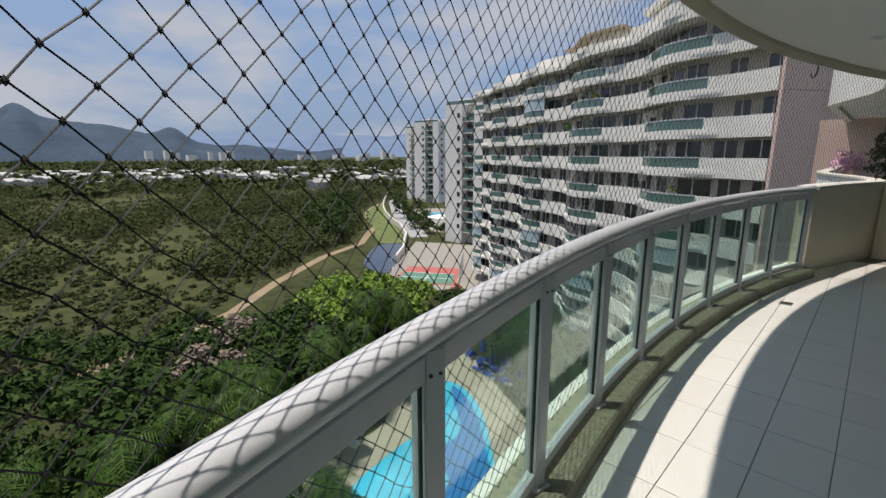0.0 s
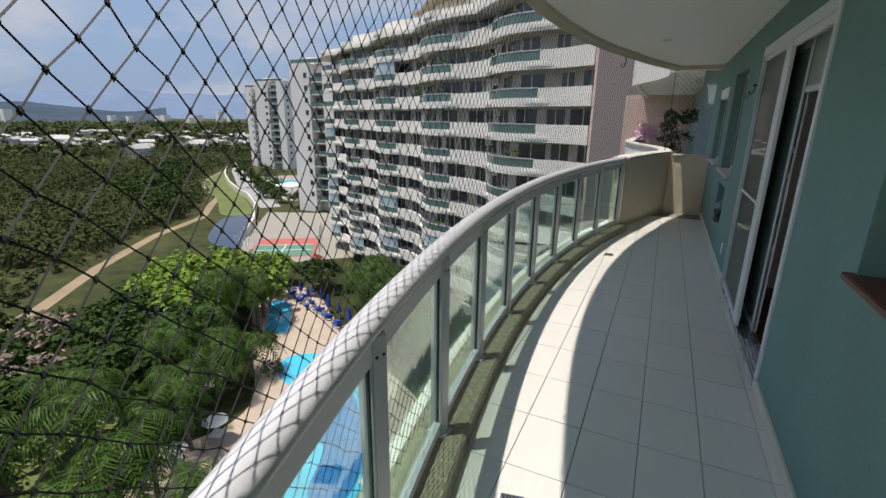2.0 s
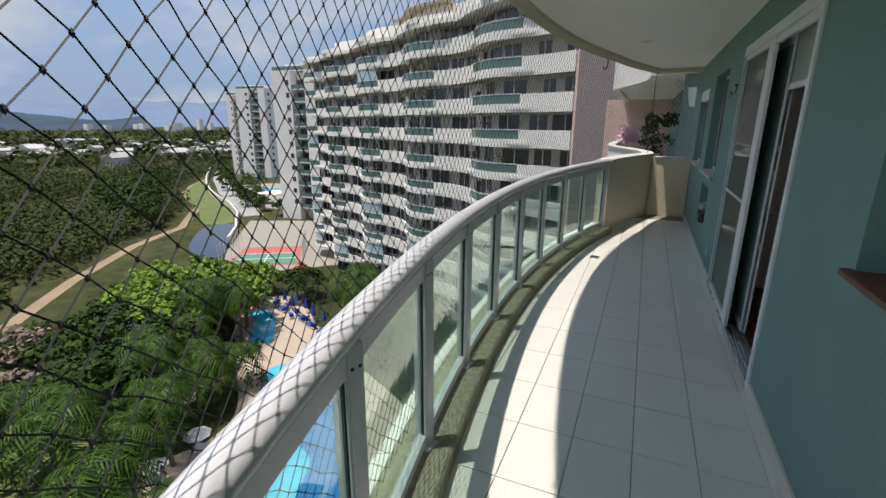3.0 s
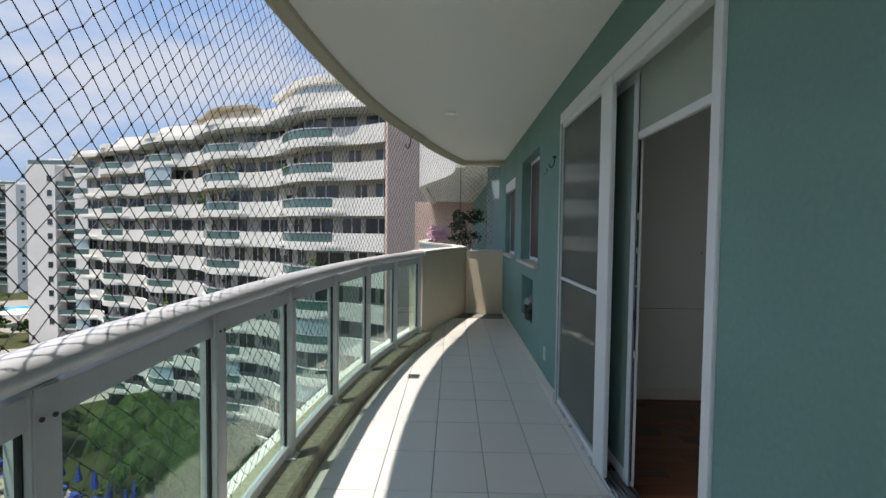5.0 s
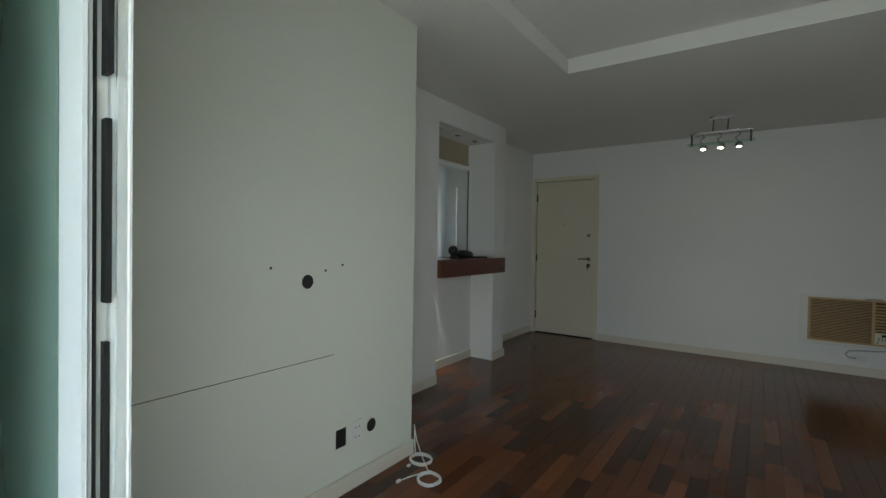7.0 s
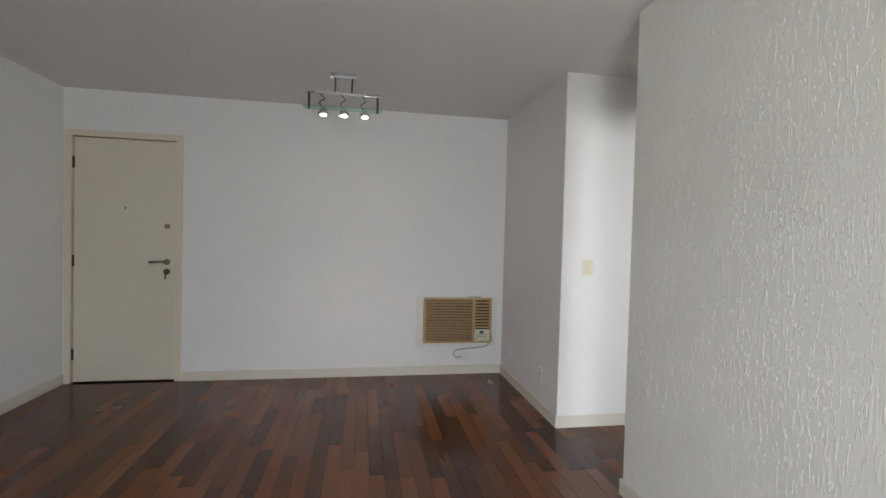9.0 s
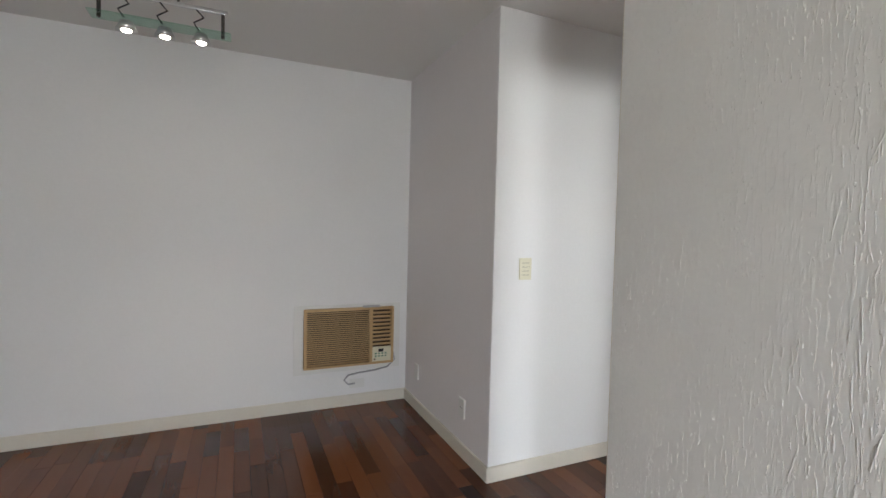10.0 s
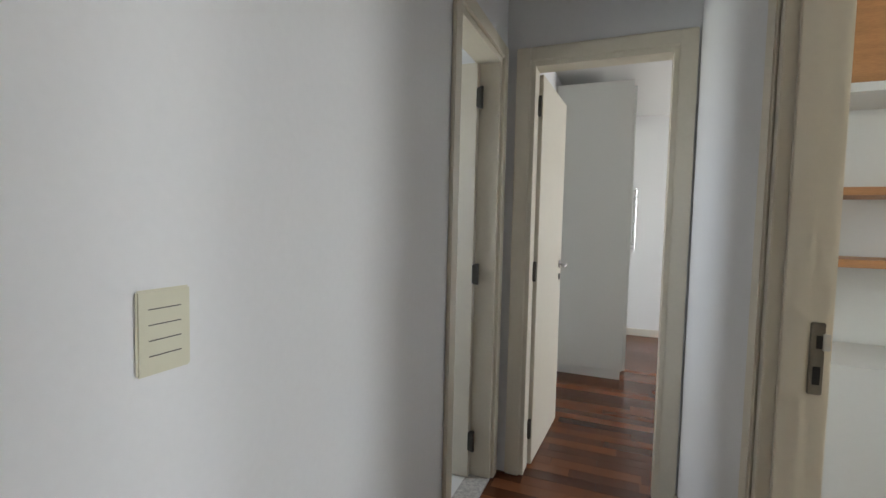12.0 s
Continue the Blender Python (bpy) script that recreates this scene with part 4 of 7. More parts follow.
# ---- living room ----
def holes_on_partition():
    for x, z, r in ((1.289, 1.06, 0.034), (1.709, 0.28, 0.036)):
        ob = thing("wall_hole", "round drilled cable hole in the grey partition", "hole", (x, -0.001, z))
        # black disc on the wall face stands for the shade inside the hole
        part("hole_shadow", cyl(bmesh.new(), (x, -0.0035, z), (x, 0.001, z), r, n=22), M["black"], ob)
        b = bmesh.new()
        pipe(b, [(x + r * math.cos(a * math.tau / 18), -0.003, z + r * math.sin(a * math.tau / 18)) for a in range(19)], 0.0025, 5)
        part("rim", b, M["cool_wall"], ob)
    ob = thing("open_socket_box", "open empty socket box in the grey partition", "socket", (1.50, -0.001, 0.28))
    # black plate stands for the shade inside the open box
    part("box_opening", boxed(1.468, -0.0035, 0.235, 1.532, 0.001, 0.325, 0.001), M["black"], ob)
    ob = thing("wall_socket", "white socket plate on the grey partition", "socket", (1.60, -0.001, 0.28))
    part("plate", boxed(1.562, -0.010, 0.225, 1.642, -0.001, 0.340, 0.003), M["plastic_white"], ob)
    for dz in (0.255, 0.305):
        for dx in (1.59, 1.614):
            part("pin_hole", cyl(bmesh.new(), (dx, -0.0112, dz), (dx, -0.0098, dz), 0.0035, n=8), M["black"], ob)
    for x, z in ((1.103, 1.128), (1.393, 1.106), (1.497, 1.129)):
        ob = thing("screw_hole", "small screw hole in the grey partition", "hole", (x, -0.001, z))
        # small black disc, again for the shade in the hole
        part("hole_shadow", cyl(bmesh.new(), (x, -0.002, z), (x, 0.001, z), 0.006, n=8), M["black"], ob)
    solid("partition_seam", boxed(0.25, -0.0016, 0.699, 1.45, 0.0005, 0.7015), M["ac_dark"], "thin dark seam across the partition", "trim")


holes_on_partition()
downlight(1.23, -0.27, 2.50, "unlit square recessed spotlight in the ceiling", square=True)
downlight(1.76, -0.25, 2.50, "unlit square recessed spotlight in the ceiling", square=True)

coil = thing("cable_coil", "loose white cable coiled on the floor by the partition", "cable", (1.95, -0.16, 0.0))


def cable_ring(cx, cy, r, turns, phase):
    """Loose turns of one thin cable lying on the floor."""
    n = int(turns * 18)
    return [(cx + (r + 0.005 * math.sin(k * 0.7 + phase)) * math.cos(k * 0.349 + phase), cy + (r + 0.005 * math.cos(k * 0.9)) * math.sin(k * 0.349 + phase), 0.006 + 0.0045 * (k // 18)) for k in range(n + 1)]


first = cable_ring(2.005, -0.110, 0.062, 4, 1.2)
second = cable_ring(1.86, -0.275, 0.062, 4, 0.6)
part("cable", pipe(bmesh.new(), [(2.058, -0.018, 0.16), (2.058, -0.02, 0.09), (2.052, -0.03, 0.03)] + first, 0.0036, 6), M["cable_white"], coil, smooth=True)
part("cable", pipe(bmesh.new(), [(2.062, -0.012, 0.17), (2.064, -0.03, 0.08), (2.03, -0.10, 0.012)] + second + [(1.86 - 0.03, -0.275 + 0.10, 0.007), (1.86 - 0.09, -0.275 + 0.12, 0.006)], 0.0032, 6), M["cable_white"], coil, smooth=True)
part("plug", boxed(1.86 - 0.118, -0.275 + 0.112, 0.001, 1.86 - 0.088, -0.275 + 0.128, 0.014, 0.003), M["cable_white"], coil)
part("plug", boxed(2.005 - 0.10, -0.105 + 0.005, 0.001, 2.005 - 0.075, -0.105 + 0.02, 0.014, 0.003), M["cable_white"], coil)

# serving hatch
counter = solid("counter", boxed(3.192, 0.60, 0.931, 4.38, 1.12, 1.085, 0.004), M["counter"], "thick reddish brown wooden counter of the serving hatch", "counter", kind="")
hatch = thing("hatch_frame", "white sliding hatch frame with a raised panel", "window frame", (3.7, 0.97, 1.086), kind="structure")
b = bmesh.new()
box(b, 3.192, 0.925, 2.02, 4.198, 0.97, 2.06, 0.003)
box(b, 4.165, 0.94, 1.087, 4.198, 0.97, 2.029)
part("frame", b, M["white_frame"], hatch)
part("dark_track", boxed(4.157, 0.948, 1.087, 4.164, 0.958, 2.029), M["dark_steel"], hatch)
part("upper_panel", boxed(3.192, 0.975, 2.066, 4.198, 0.985, 2.298), M["roof_deck"], hatch, "yellowed upper panel")
for x in (3.35, 3.68, 4.0):
    ob = thing("hatch_spotlight", "small unlit spotlight under the hatch lintel", "ceiling light", (x, 0.78, 2.30), "hatch spotlights")
    part("ring", cyl(bmesh.new(), (x, 0.78, 2.2995), (x, 0.78, 2.288), 0.045, 0.04, 16), M["plastic_white"], ob)
    part("lamp_well", cyl(bmesh.new(), (x, 0.78, 2.2875), (x, 0.78, 2.283), 0.028, 0.025, 14), M["counter"], ob)
ob = thing("black_speaker", "small round black device on the counter", "device", (3.66, 0.80, 1.086))
b = ball(bmesh.new(), (3.66, 0.80, 1.165), 0.048, (1, 1, 1), 3)
cyl(b, (3.66, 0.80, 1.087), (3.66, 0.80, 1.135), 0.038, 0.022, 16)
part("device_body", b, M["black"], ob, smooth=True)
ob = thing("black_pouch", "soft black pouch lying on the counter", "bag", (3.86, 0.80, 1.086))
b = ball(bmesh.new(), (3.86, 0.80, 1.125), 0.12, (1.1, 0.6, 0.36), 3)
for v in b.verts:
    v.co += v.normal * 0.012 * noise.noise(v.co * 12)
    v.co.z = max(v.co.z, 1.087)
part("pouch_body", b, M["black"], ob, smooth=True)
ob = thing("papers", "loose papers lying on the counter", "paper", (3.42, 0.78, 1.086))
b = boxed(3.30, 0.70, 1.0865, 3.52, 0.86, 1.0885)
part("sheet", b, M["plastic_white"], ob)
ob = thing("dark_tray", "thin dark tray lying on the counter", "tray", (4.1, 0.8, 1.086))
part("tray_body", boxed(4.02, 0.72, 1.0865, 4.22, 0.88, 1.099, 0.004), M["black"], ob)
ob = thing("under_counter_lamp", "small lit spotlight under the counter", "lamp", (3.42, 0.86, 0.93))
part("housing", cyl(bmesh.new(), (3.42, 0.86, 0.9305), (3.42, 0.86, 0.915), 0.03, 0.028, 16), M["steel"], ob)
part("bulb", cyl(bmesh.new(), (3.42, 0.86, 0.9148), (3.42, 0.86, 0.911), 0.02, 0.02, 14), M["bulb"], ob)
spot = new("under_counter_spot", bpy.data.lights.new("under_counter_spot", "SPOT"))
spot.data.energy, spot.data.spot_size, spot.data.spot_blend, spot.data.shadow_soft_size, spot.data.color = 1.0, radians(70), 0.9, 0.02, (0.86, 0.92, 1.0)
spot.matrix_world = look((3.42, 0.86, 0.905), (3.42, 0.90, 0.0))


def flush_door(name, label, y0, y1, z1, x, thick, hinge_side):
    """Closed flush door in a wall of constant x, with frame, lever and locks; it faces -x."""
    ob = thing(name, label, "door", (x, (y0 + y1) / 2, 0), kind="structure")
    b = bmesh.new()
    f = 0.055
    box(b, x - 0.014, y0 - f, 0.002, x + 0.13, y0 - 0.003, z1 + f, 0.003)
    box(b, x - 0.014, y1 + 0.003, 0.002, x + 0.13, y1 + f, z1 + f, 0.003)
    box(b, x - 0.014, y0 - 0.003, z1 + 0.003, x + 0.13, y1 + 0.003, z1 + f, 0.003)
    part("door_frame", b, M["frame_cream"], ob)
    # black sheet behind the leaf, colouring in the shade of the gap
    part("gap_shadow", boxed(x + 0.03, y0 - 0.002, 0.003, x + 0.034, y1 + 0.002, z1 + 0.002), M["black"], ob, "black sheet that gives the shade in the gap round the leaf")
    lf = part("door_leaf", boxed(x + 0.008, y0 + 0.004, 0.014, x + 0.008 + thick, y1 - 0.004, z1 - 0.004, 0.002), M["door_cream"], ob)
    yh = y0 + 0.07 if hinge_side > 0 else y1 - 0.07
    b = cyl(bmesh.new(), (x + 0.003, yh, 1.05), (x - 0.006, yh, 1.05), 0.026, n=20)
    cyl(b, (x - 0.006, yh, 1.05), (x - 0.045, yh, 1.05), 0.009, n=12)
    pipe(b, [(x - 0.043, yh - 0.008, 1.05), (x - 0.048, yh + 0.03 * hinge_side, 1.052), (x - 0.047, yh + 0.125 * hinge_side, 1.047)], 0.0095, 10)
    part("door_handle", b, M["aged_steel"], lf, "worn steel lever handle", smooth=True)
    b = cyl(bmesh.new(), (x + 0.003, yh, 0.965), (x - 0.009, yh, 0.965), 0.026, n=20)
    box(b, x - 0.030, yh - 0.003, 0.955, x - 0.009, yh + 0.003, 0.975)
    box(b, x - 0.034, yh - 0.006, 0.905, x - 0.030, yh + 0.006, 0.962)
    part("lock_with_key", b, M["dark_steel"], lf, "lock with a hanging key")
    part("upper_lock", cyl(bmesh.new(), (x + 0.003, yh, 1.36), (x - 0.008, yh, 1.36), 0.021, n=18), M["aged_steel"], lf)
    part("peephole", cyl(bmesh.new(), (x + 0.003, (y0 + y1) / 2, 1.51), (x + 0.001, (y0 + y1) / 2, 1.51), 0.008, n=12), M["dark_steel"], lf)
    for z in (0.25, 1.05, 1.88):
        yy = y1 - 0.003 if hinge_side > 0 else y0 + 0.003
        part("hinge", boxed(x - 0.004, yy - 0.012, z - 0.05, x + 0.004, yy + 0.008, z + 0.05, 0.003), M["dark_steel"], lf)
    return ob


flush_door("door_2", "closed cream flush front door with steel lever and key", 0.128, 0.932, 2.10, 5.963, 0.035, 1)

# window-type air conditioner let into the far wall
ac = thing("air_conditioner", "aged tan window air conditioner set low in the wall", "air conditioner", (5.95, -2.41, 0.31))
b = bmesh.new()
X = 5.958
box(b, X - 0.012, -2.80, 0.27, X, -2.745, 0.772)
box(b, X - 0.012, -2.068, 0.27, X, -2.003, 0.772)
box(b, X - 0.012, -2.745, 0.27, X, -2.068, 0.31)
box(b, X - 0.012, -2.745, 0.748, X, -2.068, 0.772)
part("mounting_frame", b, M["plastic_white"], ac)
b = bmesh.new()
AX = X - 0.045
box(b, AX, -2.742, 0.312, X - 0.001, -2.722, 0.746, 0.003)
box(b, AX, -2.091, 0.312, X - 0.001, -2.071, 0.746, 0.003)
box(b, AX, -2.722, 0.312, X - 0.001, -2.091, 0.330)
box(b, AX, -2.722, 0.728, X - 0.001, -2.091, 0.746)
box(b, AX, -2.575, 0.330, X - 0.001, -2.553, 0.728)
part("case", b, M["ac_tan"], ac)
part("grille_back", boxed(X - 0.012, -2.722, 0.330, X - 0.002, -2.091, 0.728), M["ac_dark"], ac)
for i in range(26):
    z = 0.338 + i * 0.0150
    part("grille_slat", boxed(AX + 0.004, -2.553, z, AX + 0.018, -2.091, z + 0.0068), M["ac_tan"], ac)
for i in range(9):
    z = 0.455 + i * 0.030
    b = boxed(AX + 0.004, -2.722, z, AX + 0.026, -2.575, z + 0.012)
    bmesh.ops.rotate(b, verts=b.verts[:], cent=(AX + 0.015, -2.65, z), matrix=Matrix.Rotation(0.5, 3, "Y"))
    part("air_louvre", b, M["ac_tan"], ac)
panel = part("control_panel", boxed(AX + 0.002, -2.722, 0.330, AX + 0.02, -2.575, 0.440, 0.002), M["plastic_cream"], ac, "pale control panel with green buttons")
part("display", boxed(AX + 0.0005, -2.662, 0.402, AX + 0.002, -2.622, 0.425), M["black"], panel)
green_key = mat("green_key", (0.03, 0.22, 0.14), 0.5)
for i in range(4):
    for j in range(2):
        part("button", boxed(AX, -2.608 - i * 0.026, 0.365 + j * 0.02, AX + 0.002, -2.594 - i * 0.026, 0.375 + j * 0.02), green_key, panel)
part("maker_mark", boxed(AX + 0.0005, -2.60, 0.342, AX + 0.002, -2.587, 0.352), M["counter"], panel)
pts = [(5.93, -2.74, 0.40), (5.925, -2.755, 0.33), (5.935, -2.70, 0.275), (5.945, -2.60, 0.255), (5.945, -2.48, 0.247), (5.945, -2.40, 0.235), (5.947, -2.37, 0.20), (5.945, -2.40, 0.165), (5.94, -2.45, 0.17)]
part("power_cord", pipe(bmesh.new(), pts, 0.0065, 8), M["cable_grey"], ac, "thick grey power cord", smooth=True)
part("wire_clip", boxed(X - 0.046, -2.63, 0.7465, X - 0.013, -2.50, 0.762, 0.004), M["cable_grey"], ac)


def wall_plate(name, label, c, size, axis, keys=0, colour="plastic_white"):
    """A small plate on a wall; axis is the wall's normal: '-x', '+y'."""
    x, y, z = c
    w, h = size
    ob = thing(name, label, "switch" if "switch" in name else "socket", c)
    if axis == "-x":
        part("plate", boxed(x - 0.006, y - w / 2, z - h / 2, x, y + w / 2, z + h / 2, 0.0028), M[colour], ob)
        for k in range(keys):
            zz = z + h * (0.5 - (k + 1.25) / (keys + 1.5))
            part("key_gap", boxed(x - 0.0068, y - w * 0.30, zz - 0.0007, x - 0.0058, y + w * 0.30, zz + 0.0007), M["dark_steel"], ob)
    else:
        part("plate", boxed(x - w / 2, y, z - h / 2, x + w / 2, y + 0.009, z + h / 2, 0.003), M[colour], ob)
        if keys:
            for dx in (-0.011, 0.011):
                part("pin_hole", cyl(bmesh.new(), (x + dx, y + 0.0085, z + 0.004), (x + dx, y + 0.0105, z + 0.004), 0.004, n=8), M["black"], ob)
    return ob


wall_plate("light_switch", "cream light switch plate with four rocker keys", (4.633, -3.056, 1.140), (0.080, 0.118), "-x", 4, "plastic_cream")
wall_plate("wall_socket", "white socket plate above the baseboard", (4.945, -2.859, 0.290), (0.075, 0.115), "+y", 1)
wall_plate("wall_socket", "blank white plate near the room corner", (5.70, -2.859, 0.290), (0.075, 0.115), "+y")
wall_plate("wall_socket", "white socket plate on the textured wall", (2.79, -2.849, 0.315), (0.08, 0.12), "+y", 1)
wall_plate("wall_socket", "white socket under the air conditioner", (5.959, -2.47, 0.165), (0.115, 0.07), "-x")

# three-spot ceiling lamp on a glass bar
lamp = thing("ceiling_lamp", "steel ceiling lamp with three lit spots on a glass bar", "ceiling light", (5.09, -1.32, 2.5))
LX = 5.0
part("canopy", boxed(5.045, -1.415, 2.468, 5.11, -1.225, 2.4995, 0.004), M["steel"], lamp)
b = bmesh.new()
for y in (-1.38, -1.26):
    pipe(b, [(5.07, y, 2.47), (5.06, y, 2.42), (LX + 0.01, y, 2.345)], 0.006, 8)
part("stem", b, M["dark_steel"], lamp)
part("upper_bar", boxed(LX - 0.008, -1.585, 2.325, LX + 0.012, -1.065, 2.343, 0.003), M["steel"], lamp)
b = bmesh.new()
for y in (-1.565, -1.085):
    cyl(b, (LX, y, 2.326), (LX, y, 2.215), 0.008, n=10)
part("end_post", b, M["dark_steel"], lamp)
part("glass_bar", boxed(LX - 0.045, -1.60, 2.222, LX + 0.045, -1.05, 2.231, 0.002), M["lamp_glass"], lamp, "greenish glass bar")
for y in (-1.475, -1.33, -1.185):
    h = part("spot_head", cyl(bmesh.new(), (LX, y, 2.216), (LX, y, 2.178), 0.024, 0.042, 18), M["steel"], lamp, smooth=True)
    part("bulb", cyl(bmesh.new(), (LX, y, 2.1775), (LX, y, 2.172), 0.020, 0.014, 16), M["bulb"], h)
    part("lead", pipe(bmesh.new(), [(LX, y + 0.01, 2.232), (LX - 0.012, y + 0.03, 2.26), (LX - 0.01, y - 0.01, 2.29), (LX, y + 0.02, 2.326)], 0.004, 6), M["black"], h)
    sp = new("ceiling_lamp_spot", bpy.data.lights.new("ceiling_lamp_spot", "SPOT"))
    sp.data.energy, sp.data.spot_size, sp.data.spot_blend, sp.data.shadow_soft_size, sp.data.color = 0.22, radians(95), 0.8, 0.03, (1.0, 0.94, 0.85)
    sp.matrix_world = look((LX, y, 2.165), (LX, y, 0))


# ---- corridor, study, bedroom, bathroom ----
def door_frame_x(name, label, xa, xb, y0, y1, z1, slim=0.0):
    """Frame of a doorway in a wall of constant x."""
    ob = thing(name, label, "door frame", ((xa + xb) / 2, (y0 + y1) / 2, 0), kind="structure")
    t = 0.035
    for nm, u0, u1 in (("jamb", y0 + 0.001, y0 + t), ("jamb", y1 - t, y1 - 0.001)):
        part(nm, boxed(xa, u0, 0.003, xb, u1, z1 - 0.002, 0.002), M["frame_cream"], ob)
    part("head", boxed(xa, y0 + t, z1 - t, xb, y1 - t, z1 - 0.002), M["frame_cream"], ob)
    for x0, x1 in ((xa - 0.016, xa - 0.0005), (xb + 0.0005, xb + 0.016 - slim)):
        b = bmesh.new()
        box(b, x0, y0 - 0.055, 0.002, x1, y0 + 0.012, z1 + 0.055, 0.004)
        box(b, x0, y1 - 0.012, 0.002, x1, y1 + 0.055, z1 + 0.055, 0.004)
        box(b, x0, y0 + 0.012, z1 - 0.012, x1, y1 - 0.012, z1 + 0.055, 0.004)
        part("trim", b, M["frame_cream"], ob)
    return ob


def hinge_set(parent, x, y, zs):
    for z in zs:
        b = boxed(x - 0.012, y - 0.014, z - 0.048, x + 0.014, y + 0.014, z + 0.048, 0.004)
        cyl(b, (x - 0.008, y, z - 0.052), (x - 0.008, y, z + 0.052), 0.009, n=10)
        part("hinge", b, M["dark_steel"], parent)


bath = door_frame_x("door_frame_bathroom", "cream painted bathroom door frame", 4.634, 4.75, -4.815, -4.19, 2.11)
bdoor = thing("door_3", "cream bathroom door standing open inwards", "door", (4.72, -4.73, 0), kind="structure")
part("door_leaf", boxed(4.735, -4.775, 0.015, 5.33, -4.738, 2.07, 0.002), M["door_cream"], bdoor)
hinge_set(bdoor, 4.722, -4.742, (0.206, 1.05, 1.904))

ef = thing("door_frame_bedroom", "cream painted bedroom door frame at the corridor's end", "door frame", (4.18, -4.95, 0), kind="structure")
E0, E1, EZ = 3.845, 4.52, 2.11
part("jamb", boxed(E0 + 0.001, -5.004, 0.003, E0 + 0.033, -4.896, EZ - 0.002, 0.002), M["frame_cream"], ef)
part("jamb", boxed(E1 - 0.033, -5.004, 0.003, E1 - 0.001, -4.896, EZ - 0.002, 0.002), M["frame_cream"], ef)
part("head", boxed(E0 + 0.033, -5.004, EZ - 0.035, E1 - 0.033, -4.896, EZ - 0.002), M["frame_cream"], ef)
b = bmesh.new()
box(b, E0 - 0.06, -4.8955, 0.002, E0 + 0.012, -4.880, EZ + 0.055, 0.004)
box(b, E1 - 0.012, -4.8955, 0.002, E1 + 0.06, -4.880, EZ + 0.055, 0.004)
box(b, E0 + 0.012, -4.8955, EZ - 0.012, E1 - 0.012, -4.880, EZ + 0.055, 0.004)
part("trim", b, M["frame_cream"], ef)
edoor = thing("door_4", "cream bedroom door standing open inwards", "door", (4.50, -5.0, 0), kind="structure")
turn = Matrix.Translation((4.498, -5.008, 0)) @ Matrix.Rotation(radians(-3), 4, "Z")


def turned(b, m=turn):
    bmesh.ops.transform(b, matrix=m, verts=b.verts[:])
    return b


lf4 = part("door_leaf", turned(boxed(-0.030, -0.66, 0.010, 0.005, -0.005, 2.07, 0.002)), M["door_cream"], edoor)
b = cyl(bmesh.new(), (-0.030, -0.60, 1.05), (-0.036, -0.60, 1.05), 0.024, n=18)
cyl(b, (-0.036, -0.60, 1.05), (-0.075, -0.60, 1.05), 0.008, n=10)
pipe(b, [(-0.073, -0.605, 1.05), (-0.078, -0.56, 1.05), (-0.077, -0.49, 1.047)], 0.0085, 8)
part("door_handle", turned(b), M["steel"], lf4, "steel lever handle", smooth=True)
part("keyhole_plate", turned(cyl(bmesh.new(), (-0.030, -0.60, 0.97), (-0.035, -0.60, 0.97), 0.020, n=16)), M["dark_steel"], lf4)
hinge_set(edoor, 4.488, -5.0, (0.208, 1.054, 1.908))

sf = door_frame_x("door_frame_study", "cream painted study door frame with a strike plate", 3.675, 3.775, -3.72, -3.045, 2.11, 0.006)
part("end_board", boxed(3.7855, -2.9890, 0.002, 3.7915, -2.852, 2.498, 0.002), M["frame_cream"], sf)
part("door_stop", boxed(3.712, -3.684, 0.004, 3.752, -3.672, 2.07, 0.002), M["frame_cream"], sf)
sp_ = part("strike_plate", boxed(3.680, -3.6845, 0.985, 3.704, -3.681, 1.125, 0.002), M["aged_steel"], sf, "worn steel strike plate")
part("latch_hole", boxed(3.685, -3.682, 1.005, 3.697, -3.680, 1.04), M["black"], sp_)
part("latch_hole", boxed(3.684, -3.682, 1.075, 3.694, -3.680, 1.10), M["black"], sp_)
part("latch_lip", boxed(3.672, -3.6825, 1.072, 3.684, -3.678, 1.104, 0.001), M["steel"], sp_)

study_door = thing("door_5", "cream study door folded open against the wall", "door", (3.35, -3.08, 0), kind="structure")
lf5 = part("door_leaf", boxed(3.03, -3.098, 0.012, 3.668, -3.063, 2.07, 0.002), M["door_cream"], study_door)
b = cyl(bmesh.new(), (3.10, -3.098, 1.05), (3.10, -3.104, 1.05), 0.024, n=18)
cyl(b, (3.10, -3.104, 1.05), (3.10, -3.143, 1.05), 0.008, n=10)
pipe(b, [(3.105, -3.141, 1.05), (3.15, -3.146, 1.05), (3.21, -3.145, 1.047)], 0.0085, 8)
part("door_handle", b, M["steel"], lf5, "steel lever handle", smooth=True)
hinge_set(study_door, 3.664, -3.081, (0.206, 1.05, 1.904))

# study shelves
unit = thing("shelf_unit", "built-in shelf unit with honey wood shelves and white lower cabinet", "shelf", (2.6, -4.7, 0))
SX0, SX1, SY = 1.9, 3.60, -4.60
part("back_panel", boxed(SX0, -4.895, 0.02, SX1, -4.88, 2.30), M["wardrobe"], unit)
part("lower_cabinet", boxed(SX0, -4.879, 0.0, SX1, SY + 0.12, 0.86, 0.003), M["wardrobe"], unit, "white laminate lower cabinet")
part("side_panel", boxed(SX1 - 0.022, -4.879, 0.861, SX1, SY - 0.01, 2.30), M["wardrobe"], unit)
for z in (1.175, 1.425):
    part("shelf", boxed(SX0 + 0.02, -4.879, z, SX1 - 0.023, SY, z + 0.028, 0.002), M["shelf_wood"], unit, "honey wood shelf")
